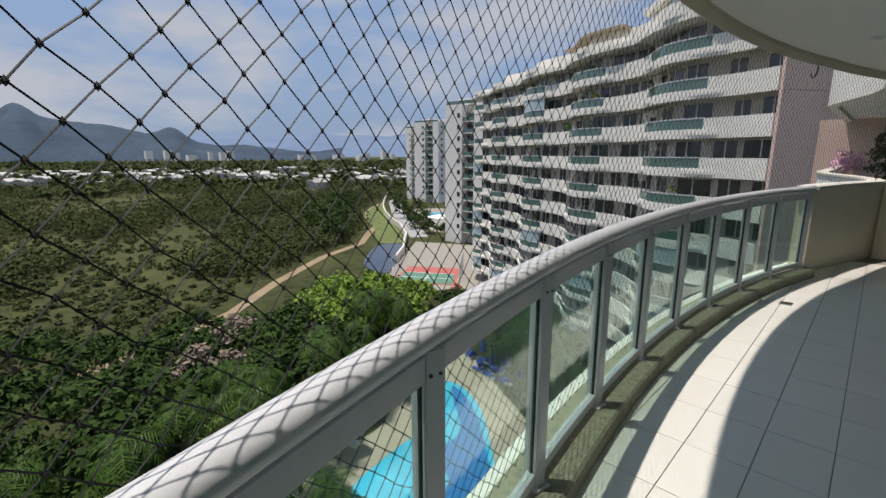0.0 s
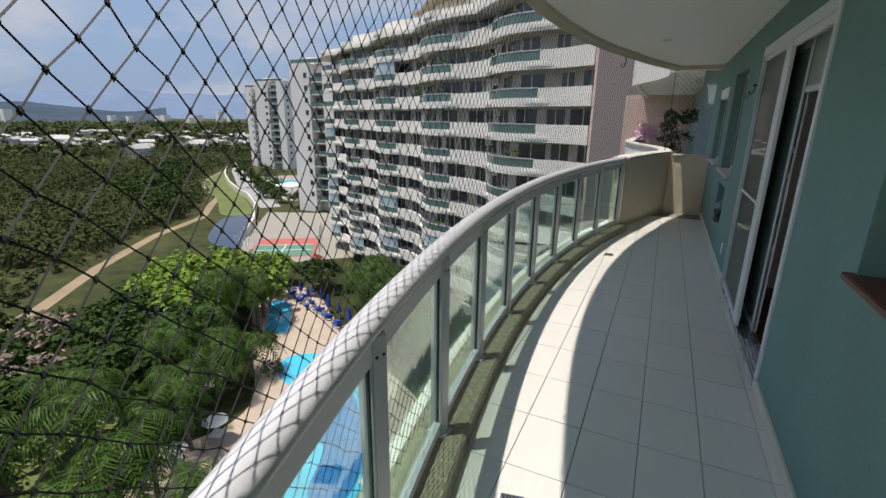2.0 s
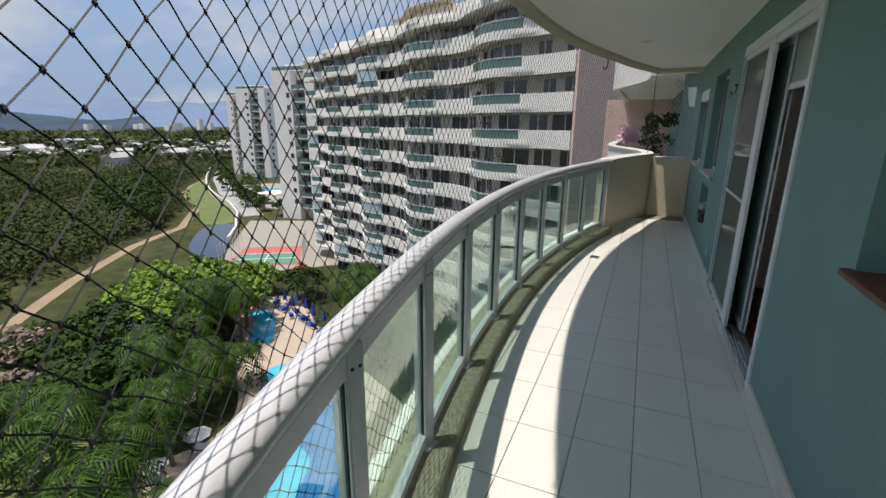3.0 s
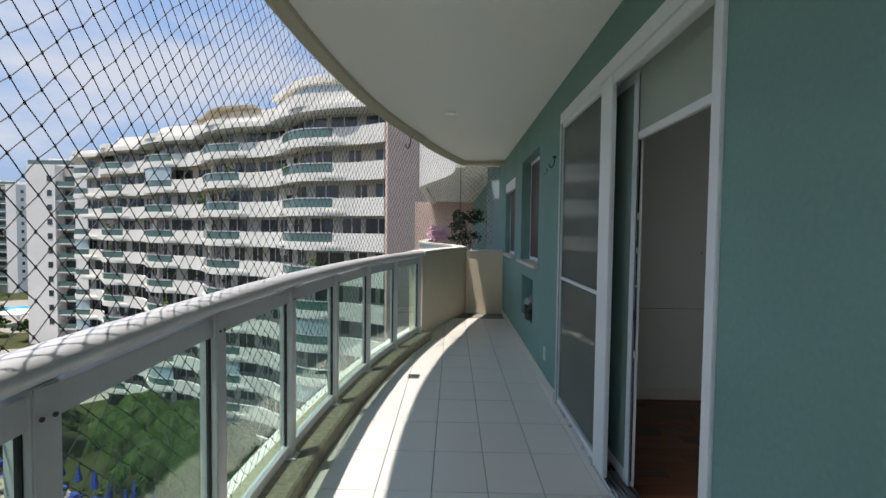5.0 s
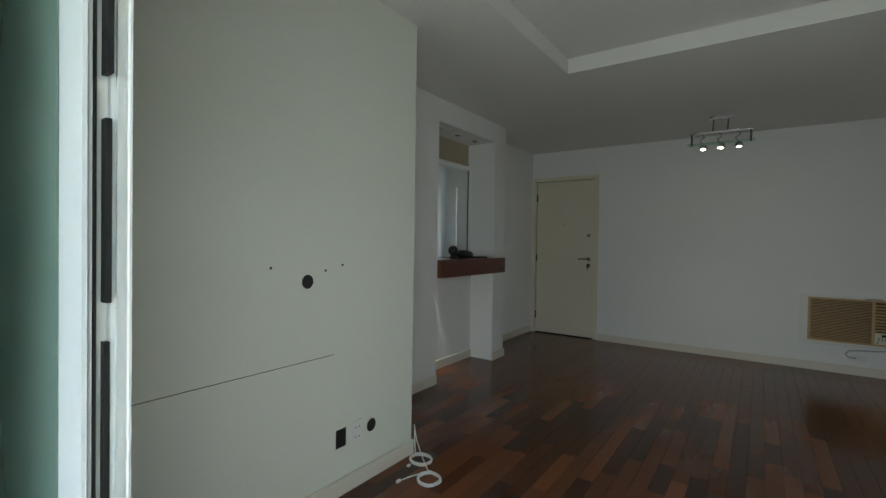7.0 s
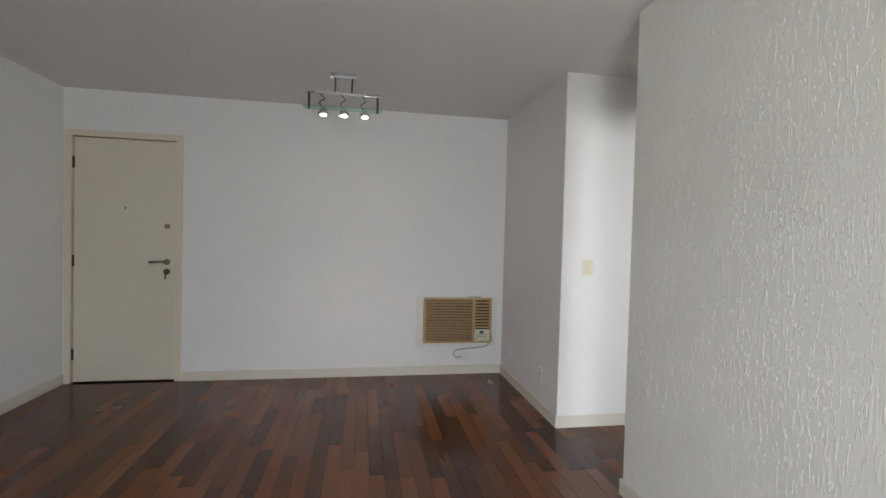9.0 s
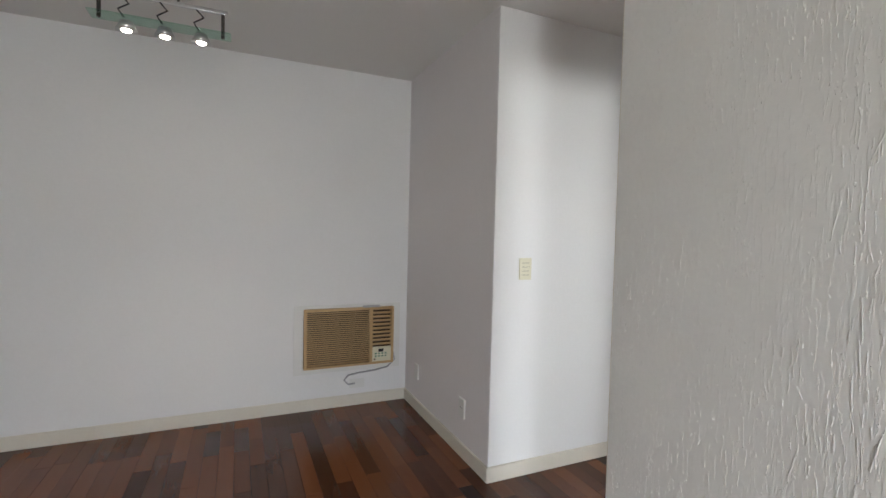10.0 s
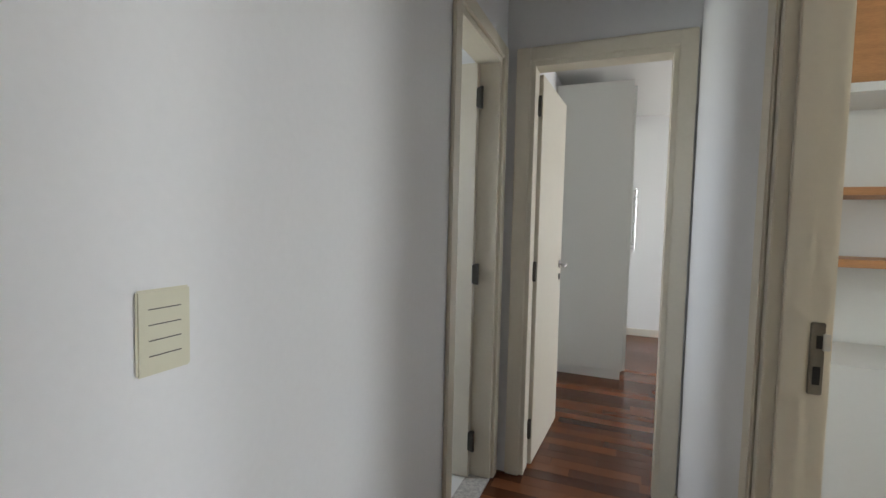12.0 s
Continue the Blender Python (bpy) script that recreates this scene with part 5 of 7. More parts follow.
part("white_shelf", boxed(SX0 + 0.02, -4.879, 1.77, SX1 - 0.023, SY + 0.02, 1.80, 0.002), M["wardrobe"], unit)
part("upper_door", boxed(SX0 + 0.02, SY - 0.02, 1.802, SX1 - 0.023, SY - 0.002, 2.295, 0.002), M["shelf_wood"], unit, "honey wood upper cabinet door")
part("upper_box", boxed(SX0 + 0.02, -4.879, 1.802, SX1 - 0.023, SY - 0.021, 2.295), M["shelf_wood"], unit)

# bedroom wardrobe
wd = thing("wardrobe", "tall pale wardrobe with long bar handles", "wardrobe", (4.3, -7.5, 0))
part("plinth", boxed(4.05, -8.48, 0.0, 4.655, -6.70, 0.075), M["wardrobe"], wd)
part("carcass", boxed(4.035, -8.485, 0.076, 4.655, -6.683, 2.50, 0.003), M["wardrobe"], wd)
for y0 in (-8.47, -7.87, -7.27):
    d = part("wardrobe_door", boxed(4.012, y0, 0.085, 4.0335, y0 + 0.575, 2.45, 0.002), M["wardrobe"], wd)
    b = bmesh.new()
    yy = y0 + (0.53 if y0 > -7.5 else 0.05)
    cyl(b, (3.985, yy, 1.10), (3.985, yy, 1.62), 0.007, n=10)
    for z in (1.12, 1.60):
        cyl(b, (3.985, yy, z), (4.012, yy, z), 0.005, n=8)
    part("bar_handle", b, M["steel"], d, "long steel bar handle")


# ---- outside: ground ----
G = -23.5


def flat(name, pts, z, material, label, category, thick=0.15):
    """A level sheet with an edge, from an outline."""
    bm = bmesh.new()
    top = [bm.verts.new((x, y, z)) for x, y in pts]
    low = [bm.verts.new((x, y, z - thick)) for x, y in pts]
    bm.faces.new(top)
    for i in range(len(pts)):
        j = (i + 1) % len(pts)
        bm.faces.new((top[i], low[i], low[j], top[j]))
    bmesh.ops.triangulate(bm, faces=[f for f in bm.faces if len(f.verts) > 4])
    bmesh.ops.recalc_face_normals(bm, faces=bm.faces[:])
    return solid(name, bm, material, label, category)


def smooth_loop(pts, n=8):
    """A closed soft outline through points."""
    out = []
    k = len(pts)
    for i in range(k):
        p0, p1, p2, p3 = (Vector((*pts[(i + d) % k], 0)) for d in (-1, 0, 1, 2))
        for s in range(n):
            t = s / n
            v = 0.5 * ((2 * p1) + (p2 - p0) * t + (2 * p0 - 5 * p1 + 4 * p2 - p3) * t * t + (3 * p1 - p0 - 3 * p2 + p3) * t ** 3)
            out.append((v.x, v.y))
    return out


def band(pts, width):
    """The outline of a strip along points."""
    left, right = [], []
    for i, p in enumerate(pts):
        a, b = Vector((*pts[max(i - 1, 0)], 0)), Vector((*pts[min(i + 1, len(pts) - 1)], 0))
        d = (b - a).normalized()
        o = Vector((-d.y, d.x, 0)) * width / 2
        left.append((p[0] + o.x, p[1] + o.y))
        right.append((p[0] - o.x, p[1] - o.y))
    return left + right[::-1]


ground_mat = mat("marsh_ground", (0.026, 0.037, 0.014), 0.95, spread=0.3, scale=0.022, fine=0.4, second=(0.075, 0.076, 0.030), bump=0.4, bump_scale=0.8, spec=0.1)
bm = bmesh.new()
bmesh.ops.create_grid(bm, x_segments=40, y_segments=40, size=4500)
bmesh.ops.translate(bm, verts=bm.verts[:], vec=(0, 0, G))
solid("ground", bm, ground_mat, "brown green marshland that reaches the horizon", "ground")
garden_mat = mat("garden_ground", (0.022, 0.034, 0.011), 0.95, spread=0.4, scale=0.15, fine=1.5, second=(0.045, 0.05, 0.02), spec=0.1)
flat("garden_ground", smooth_loop([(-60, 5), (-72, 30), (-70, 55), (-50, 62), (-8, 34), (4, 10), (4, -60), (-40, -60)]), G + 0.06, garden_mat, "dark planted garden soil", "ground")
PATHLINE = [(-58, -30), (-62, -5), (-67, 12), (-72.7, 22), (-84, 35), (-96.8, 53.4), (-104, 70), (-117, 83), (-126, 93), (-152, 107), (-170, 125), (-185, 145)]
flat("sandy_path", band(PATHLINE, 2.1), G + 0.07, M["path"], "sandy footpath round the lake", "path")
flat("lawn", smooth_loop([(-174, 130), (-152, 108), (-122, 89), (-103, 75), (-97, 78), (-101, 83), (-115, 93.5), (-143, 111), (-176, 138)]), G + 0.09, M["lawn"], "mown lawn beside the canal", "lawn")
flat("lawn_near", smooth_loop([(-38, 16), (-34, 12), (-36, 4), (-44, 6), (-45, 13)]), G + 0.10, M["lawn"], "small lawn among the palms", "lawn")
flat("lake", smooth_loop([(-97, 69.6), (-98, 75), (-95, 77.5), (-88, 71.5), (-82, 66), (-75, 57), (-74, 53.5), (-79, 54), (-86, 57.7)]), G + 0.11, M["water"], "small grey blue lake", "water")
flat("pond", smooth_loop([(-62, 30), (-58, 34), (-55, 31), (-58, 27)]), G + 0.11, M["water"], "small pond among the trees", "water")
wallc = sweep(bmesh.new(), [(-215, 172, G), (-180, 140.5, G), (-160, 124, G), (-143, 111.5, G), (-128, 102, G), (-115, 94.8, G), (-100, 84, G), (-93, 77, G), (-86, 70.5, G), (-79, 62, G)], [(0, 0), (-0.5, 0), (-0.5, 1.9), (0, 1.9)])
solid("canal_wall", wallc, M["stone_cap"], "white retaining wall beside the canal", "wall")
flat("driveway", band([(-212, 176), (-178, 145.5), (-141, 116.5), (-113, 98.5), (-99, 88)], 5.5), G + 0.10, M["road_grey"], "grey lane behind the canal wall", "road")
flat("court_paving", [(-94.5, 82.5), (-78, 90), (-58, 74), (-50, 60), (-64, 46), (-76, 58)], G + 0.12, M["court_grey"], "grey beige paving round the sports court", "pavement")
flat("pool_terrace", smooth_loop([(-152, 134), (-136, 120), (-118, 108), (-104, 99), (-98, 104), (-118, 124), (-140, 146)]), G + 0.11, M["court_grey"], "pinkish terrace between the towers", "pavement")
flat("terrace_pool", smooth_loop([(-138, 128), (-131, 122), (-126, 126), (-133, 134)]), G + 0.16, M["pool"], "small pool on the far terrace", "pool", 0.06)
CT = ((-67.5, 50.2), (-74.2, 61.6), (-64.6, 67.6), (-56.5, 57.2))


def in_court(u, v):
    a, b, c, d = (Vector((*p, 0)) for p in CT)
    p = (a * (1 - u) + d * u) * (1 - v) + (b * (1 - u) + c * u) * v
    return (p.x, p.y)


flat("sports_court", [in_court(*q) for q in ((0, 0), (1, 0), (1, 1), (0, 1))], G + 0.16, M["court_red"], "red sports court", "court")
flat("court_field", [in_court(*q) for q in ((0.05, 0.05), (0.95, 0.05), (0.95, 0.62), (0.05, 0.62))], G + 0.20, M["court_green"], "green playing field of the sports court", "court")
for q in (((0.06, 0.32), (0.94, 0.32), (0.94, 0.335), (0.06, 0.335)), ((0.49, 0.06), (0.505, 0.06), (0.505, 0.6), (0.49, 0.6)), ((0.06, 0.6), (0.94, 0.6), (0.94, 0.612), (0.06, 0.612))):
    flat("court_line", [in_court(*p) for p in q], G + 0.23, M["white_line"], "white painted court line", "court line", 0.02)
flat("pool_deck", smooth_loop([(-51.5, 39.5), (-45.5, 43.5), (-36, 37), (-27, 31.5), (-15, 24), (-12, 14), (-15, 7), (-24, 7), (-30, 12), (-31, 19), (-37, 25), (-46, 33)]), G + 0.30, M["deck"], "pinkish beige paving round the pool", "pavement", 0.35)
flat("pool", smooth_loop([(-31, 29), (-26.4, 27.3), (-22, 23.5), (-18, 19), (-16.5, 14), (-20, 10), (-25.6, 11.5), (-27, 16), (-28, 21.5), (-32.5, 24), (-34, 27)]), G + 0.345, M["pool"], "bright blue swimming pool", "pool", 0.1)
# darker blue area laid over one side of the pool
flat("pool_deep_end", smooth_loop([(-30.6, 28.4), (-26.8, 26.8), (-22.4, 23.2), (-18.4, 18.8), (-17, 14), (-19.5, 13.5), (-21.4, 17.5), (-24, 19), (-25, 23), (-28.5, 26)]), G + 0.365, M["pool_dark"], "darker blue part of the pool", "pool", 0.02)
flat("small_pool", smooth_loop([(-47, 37), (-44.5, 38), (-40, 33.5), (-38.5, 31), (-41, 30.5), (-43, 33)]), G + 0.345, M["pool"], "small bright blue pool", "pool", 0.1)
flat("terrace_round", smooth_loop([(-41.5, 21), (-38.5, 22.5), (-36.5, 20), (-38, 17.5), (-41, 18)]), G + 0.25, M["deck"], "small round paved terrace", "pavement")
flat("terrace_pool_bar", smooth_loop([(-31.5, 13), (-29.5, 16), (-27.5, 15), (-27.5, 9), (-30.5, 7)]), G + 0.33, M["deck"], "paved terrace beside the pool", "pavement")


# ---- outside: buildings ----
def bay_building(name, label, origin, along, outward, bays, floors, depth):
    """A long block of flats whose balconies swing out in waves. bays: centres along the front with half widths."""
    ob = thing(name, label, "building", (*origin, G))
    o, a, n = Vector((*origin, 0)), Vector((*along, 0)).normalized(), Vector((*outward, 0)).normalized()
    length = Vector((*along, 0)).length

    def swell(s):
        v = 0.0
        for c, h in bays:
            v += 1.9 * math.exp(-((s - c) / (h * 1.15)) ** 2)
        return v

    def at(s, off, z):
        p = o + a * s + n * off
        return (p.x, p.y, z)

    def strip(s0, s1, off, z0, z1, thick, steps=None):
        k = steps or max(2, int((s1 - s0) / 0.9))
        pts = [at(s0 + (s1 - s0) * i / k, swell(s0 + (s1 - s0) * i / k) + off, 0) for i in range(k + 1)]
        return sweep(bmesh.new(), [(x, y, 0) for x, y, z in pts], [(0, z0), (thick, z0), (thick, z1), (0, z1)])

    rng = random.Random(4)
    lo, hi = floors
    for f in range(lo, hi + 1):
        z = f * 3.0
        part("floor_slab", strip(0, length, -3.2, z - 0.25, z, 3.2), M["facade"], ob)
        cuts = []
        for c, h in bays:
            cuts.append((c - h, c + h))
        s = 0.0
        for c0, c1 in [*cuts, (length, length)]:
            c0, c1 = max(0, c0), min(length, c1)
            if c0 > s:
                part("parapet", strip(s, c0, 0.0, z - 0.50, z + 1.02, 0.16), M["facade"], ob)
            if c1 > c0:
                p = part("balcony_parapet", strip(c0, c1, 0.0, z - 0.50, z + 0.22, 0.16), M["facade"], ob)
                part("balustrade_glass", strip(c0, c1, 0.05, z + 0.22, z + 0.98, 0.05), M["far_rail_glass"], p)
                part("balustrade_rail", strip(c0, c1, 0.02, z + 0.98, z + 1.08, 0.11), M["white_metal"], p)
                if rng.random() < 0.16:
                    part("balcony_glazing", strip(c0 + 0.1, c1 - 0.1, 0.03, z + 1.085, z + 2.45, 0.05), M["pale_glazing"], p, "pale folding glass closing the balcony")
            s = c1
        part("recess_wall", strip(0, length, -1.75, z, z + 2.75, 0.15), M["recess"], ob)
        s = 0.7
        while s < length - 1.6:
            w = rng.choice((1.1, 1.6, 2.2, 2.6))
            h = rng.choice((1.35, 1.35, 2.15))
            if s + w < length - 0.3:
                wn_ = part("window", strip(s, s + w, -1.6, z + (0.95 if h < 2 else 0.1), z + (0.95 if h < 2 else 0.1) + h, 0.03, 3), M["far_window"], ob)
                m_ = s + w / 2
                part("window_frame", strip(m_ - 0.05, m_ + 0.05, -1.57, z + (0.95 if h < 2 else 0.1), z + (0.95 if h < 2 else 0.1) + h, 0.03, 2), M["white_metal"], wn_)
            s += w + rng.choice((0.5, 0.9, 1.5))
    z = (hi + 1) * 3.0
    part("roof_slab", strip(0, length, -10.0, z - 0.5, z, 10.05), M["facade"], ob)
    part("roof_parapet", strip(0, length, -0.05, z, z + 0.55, 0.2), M["facade"], ob)
    part("penthouse_parapet", strip(0.0, 15.2, 0.0, z - 0.05, z + 1.02, 0.16), M["facade"], ob)
    part("penthouse_wall", strip(0.3, 14.6, -1.3, z, z + 2.1, 0.3), M["facade"], ob)
    part("penthouse_glazing", strip(4.6, 12.4, -0.98, z + 0.9, z + 1.95, 0.05), M["pale_glazing"], ob)
    part("penthouse_roof", strip(0.0, 15.2, -6.0, z + 2.1, z + 2.75, 5.3), M["facade"], ob)
    part("penthouse_low", strip(15.3, length * 0.80, -4.6, z, z + 1.7, 2.8), M["facade"], ob)
    part("penthouse_awning", strip(18.0, 30.0, -1.9, z + 1.7, z + 1.9, 1.6), M["roof_deck"], ob)
    for f in range(lo, hi + 1):
        for c, h in bays:
            for k in range(rng.choice((0, 1, 1, 2))):
                s = c + h + rng.uniform(0.4, 2.4)
                if s < length - 1.2:
                    unit_ = part("condenser", strip(s, s + 0.85, -1.45, f * 3.0 + rng.choice((0.02, 1.7)), f * 3.0 + 2.35, 0.35, 2), M["plastic_white"], ob)
                    part("fan_grille", strip(s + 0.15, s + 0.65, -1.09, f * 3.0 + 1.8, f * 3.0 + 2.25, 0.02, 2), M["recess"], unit_)
    core = [at(0.0, -1.9, 0), at(length, -1.9, 0), at(length, -depth, 0), at(0.0, -depth, 0)]
    bm = bmesh.new()
    low, top = [bm.verts.new((x, y, G - 0.2)) for x, y, q in core], [bm.verts.new((x, y, z - 0.55)) for x, y, q in core]
    bm.faces.new(top)
    for i in range(4):
        j = (i + 1) % 4
        bm.faces.new((low[i], low[j], top[j], top[i]))
    bmesh.ops.recalc_face_normals(bm, faces=bm.faces[:])
    part("core_walls", bm, M["facade"], ob)
    return ob, at


FRONT0, FRONT1 = (-6.3, 33.6), (-58.0, 66.0)
main_block, at_front = bay_building("apartment_building", "long white apartment building with curved glass balconies", FRONT0, (FRONT1[0] - FRONT0[0], FRONT1[1] - FRONT0[1]), (-0.531, -0.847),
                                    [(8.4, 3.3), (22.0, 3.3), (35.5, 3.3), (48.5, 3.3), (58.6, 2.2)], (-7, 3), 14.0)
# pink end wall of the long block, with horizontal joints
e0, e1 = at_front(-0.10, 0.15, 0), at_front(-0.10, -9.0, 0)
for k in range(-7, 4):
    bm = bmesh.new()
    d = Vector((e1[0] - e0[0], e1[1] - e0[1], 0)).normalized()
    o = Vector((-d.y, d.x, 0))
    o = o if o.x > 0 else -o
    z0, z1 = k * 3.0 - 0.5, k * 3.0 + 2.48
    v = []
    for p, q in ((e0, 0.0), (e1, 0.0), (e1, 2.0), (e0, 2.0)):
        v.append((p[0] + o.x * q * 0.12, p[1] + o.y * q * 0.12))
    lo_, hi_ = [bm.verts.new((*p, z0)) for p in v], [bm.verts.new((*p, z1)) for p in v]
    bm.faces.new(hi_)
    bm.faces.new(lo_[::-1])
    for i in range(4):
        bm.faces.new((lo_[i], lo_[(i + 1) % 4], hi_[(i + 1) % 4], hi_[i]))
    bmesh.ops.recalc_face_normals(bm, faces=bm.faces[:])
    part("end_panel", bm, M["facade_pink"], main_block, "pink tiled end wall panel")


def tower(name, label, origin, turn, width, depth, top, material):
    """A plain tower with a recessed column of balconies and small side windows."""
    ob = thing(name, label, "building", (*origin, G))
    m = Matrix.Translation((*origin, 0)) @ Matrix.Rotation(radians(turn), 4, "Z")

    def bx(x0, y0, z0, x1, y1, z1):
        b = boxed(x0, y0, z0, x1, y1, z1)
        bmesh.ops.transform(b, matrix=m, verts=b.verts[:])
        return b

    w = width / 2
    part("wall", bx(-w, 0.0, G - 0.2, -w * 0.08, depth, top), material, ob)
    part("wall", bx(w * 0.55, 0.0, G - 0.2, w, depth, top), material, ob)
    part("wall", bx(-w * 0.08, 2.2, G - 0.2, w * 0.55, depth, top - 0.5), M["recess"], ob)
    z = G + 3.4
    while z < top - 2:
        part("balcony", bx(-w * 0.08 + 0.02, 0.3, z - 0.35, w * 0.55 - 0.02, 2.19, z - 0.1), material, ob)
        part("balustrade_glass", bx(-w * 0.08 + 0.05, 0.3, z - 0.1, w * 0.55 - 0.05, 0.42, z + 0.85), M["far_rail_glass"], ob)
        part("window", bx(-w * 0.02, 2.1, z, w * 0.5, 2.195, z + 2.1), M["far_window"], ob)
        part("window", bx(-w * 0.33, -0.05, z + 0.8, -w * 0.18, 0.05, z + 2.0), M["far_window"], ob)
        part("window", bx(w + 0.0, 2.0, z + 0.8, w + 0.06, 3.2, z + 2.0), M["far_window"], ob)
        z += 3.0
    part("roof_box", bx(-w * 0.6, 2.5, top, w * 0.4, depth * 0.7, top + 1.6), material, ob)
    part("roof_rail", bx(-w * 0.95, 0.2, top, w * 0.95, 0.35, top + 0.9), M["far_rail_glass"], ob)
    return ob


tower("tower_building", "tall grey white apartment tower with a balcony column", (-83.2, 89.8), 2, 13.0, 16, 14.2, M["facade_grey"])
tower("tower_building", "tall grey white apartment tower farther down the lane", (-170.5, 161.0), 4, 16.5, 20, 16.8, M["facade_grey"])
tower("tower_building", "narrow rear wing of a grey white tower", (-186.5, 165.5), 4, 8.0, 16, 14.6, M["facade_grey"])


# ---- outside: next balcony along our own facade ----
def next_x(y):
    return -1.02 + 0.42 * math.cos(math.pi * min(1.0, max(0.0, (y - 4.0) / 3.6)))


NEXT = [(next_x(3.75 + i * 0.2), 3.75 + i * 0.2, 0) for i in range(50)]
nb = thing("neighbour_balcony", "next balcony with a curved white parapet and slab above", "balcony", (-1.0, 5.0, 0), kind="structure")
part("parapet", sweep(bmesh.new(), NEXT, [(0, -0.7), (0.14, -0.7), (0.14, 0.99), (0, 0.99)]), M["facade"], nb)
part("cap", sweep(bmesh.new(), NEXT, [(-0.03, 0.992), (0.17, 0.992), (0.17, 1.024), (-0.03, 1.024)]), M["stone_cap"], nb)
part("upper_parapet", sweep(bmesh.new(), NEXT, [(0, 2.28), (0.16, 2.28), (0.16, 3.62), (0, 3.62)]), M["facade"], nb)
part("slab", flat_slab(bmesh.new(), NEXT, -0.001, 2.38, 2.62), M["balcony_ceiling"], nb)
part("floor", flat_slab(bmesh.new(), NEXT, -0.001, -0.28, -0.01), M["tile"], nb)
part("privacy_panel", boxed(-0.24, 3.80, 0.0, -0.05, 3.83, 2.30, 0.004), M["pale_glazing"], nb, "narrow pale green privacy panel")
part("wall_lamp", boxed(-0.36, 3.95, 2.12, -0.28, 4.05, 2.20, 0.01), M["plastic_white"], nb)
part("dark_window", boxed(-0.012, 5.4, 0.9, -0.002, 7.2, 2.1), M["far_window"], nb)
part("end_wall", boxed(-2.2, 13.55, 0.0, 0.0, 13.7, 2.37), M["facade_pink"], nb)


# ---- outside: plants ----
def leaf_cards(rng, centres, radii, count, size, flatten=0.75, up=0.6):
    """Many small four-sided leaves scattered through soft rounded clumps."""
    centres, radii = np.asarray(centres, float), np.asarray(radii, float)
    n = len(centres) * count
    c = np.repeat(centres, count, axis=0)
    r = np.repeat(radii, count)
    d = rng.normal(size=(n, 3))
    d /= np.linalg.norm(d, axis=1)[:, None]
    d[:, 2] = np.where(d[:, 2] < -0.3, -d[:, 2], d[:, 2])
    rad = r * rng.uniform(0.55, 1.08, n)
    p = c + d * rad[:, None] * np.array((1, 1, flatten))
    nn = d + rng.normal(size=(n, 3)) * 0.55
    nn[:, 2] += up
    nn /= np.linalg.norm(nn, axis=1)[:, None]
    t = np.cross(nn, rng.normal(size=(n, 3)))
    t /= np.linalg.norm(t, axis=1)[:, None]
    b = np.cross(nn, t)
    s = (size * rng.uniform(0.5, 1.3, n))[:, None]
    q = rng.uniform(0.35, 0.75, n)[:, None]
    v = np.stack([p - t * s, p + b * s * q, p + t * s, p - b * s * q], axis=1).reshape(-1, 3)
    f = np.arange(n * 4).reshape(-1, 4)
    return v, f


def np_mesh(name, v, f, material):
    return raw(name, v.tolist(), f.tolist(), material)


def np_part(name, v, f, material, parent, label=""):
    ob = new(name, np_mesh(name, np.asarray(v) - np.array(BASE[parent.name]), f, material))
    ob.parent = parent
    BASE[ob.name] = BASE[parent.name]
    return tagged(ob, label)


def tree(x, y, height, radius, material, seed, label, leaf=0.42, clumps=26, count=46, trunk=0.22, base_z=G + 0.05):
    rng = np.random.default_rng(seed)
    ob = thing("tree", label, "tree", (x, y, base_z))
    bm = bmesh.new()
    top = Vector((x, y, base_z + height * 0.62))
    pipe(bm, [(x, y, base_z - 0.1), (x + 0.15, y, base_z + height * 0.3), tuple(top)], trunk, 7)
    cs, rs = [], []
    for i in range(clumps):
        a, k = rng.uniform(0, math.tau), math.sqrt(rng.uniform(0, 1))
        px, py = x + radius * k * math.cos(a), y + radius * k * math.sin(a)
        pz = base_z + height * (0.62 + 0.34 * (1 - k * k) + rng.uniform(-0.10, 0.08))
        cs.append((px, py, pz))
        rs.append(radius * rng.uniform(0.20, 0.36))
        if i % 4 == 0:
            cyl(bm, top - Vector((0, 0, height * 0.15)), (px, py, pz - 0.2), trunk * 0.45, trunk * 0.15, 5)
    part("trunk", bm, M["bark"], ob)
    v, f = leaf_cards(rng, cs, rs, count, leaf)
    np_part("crown", v, f, material, ob)
    return ob


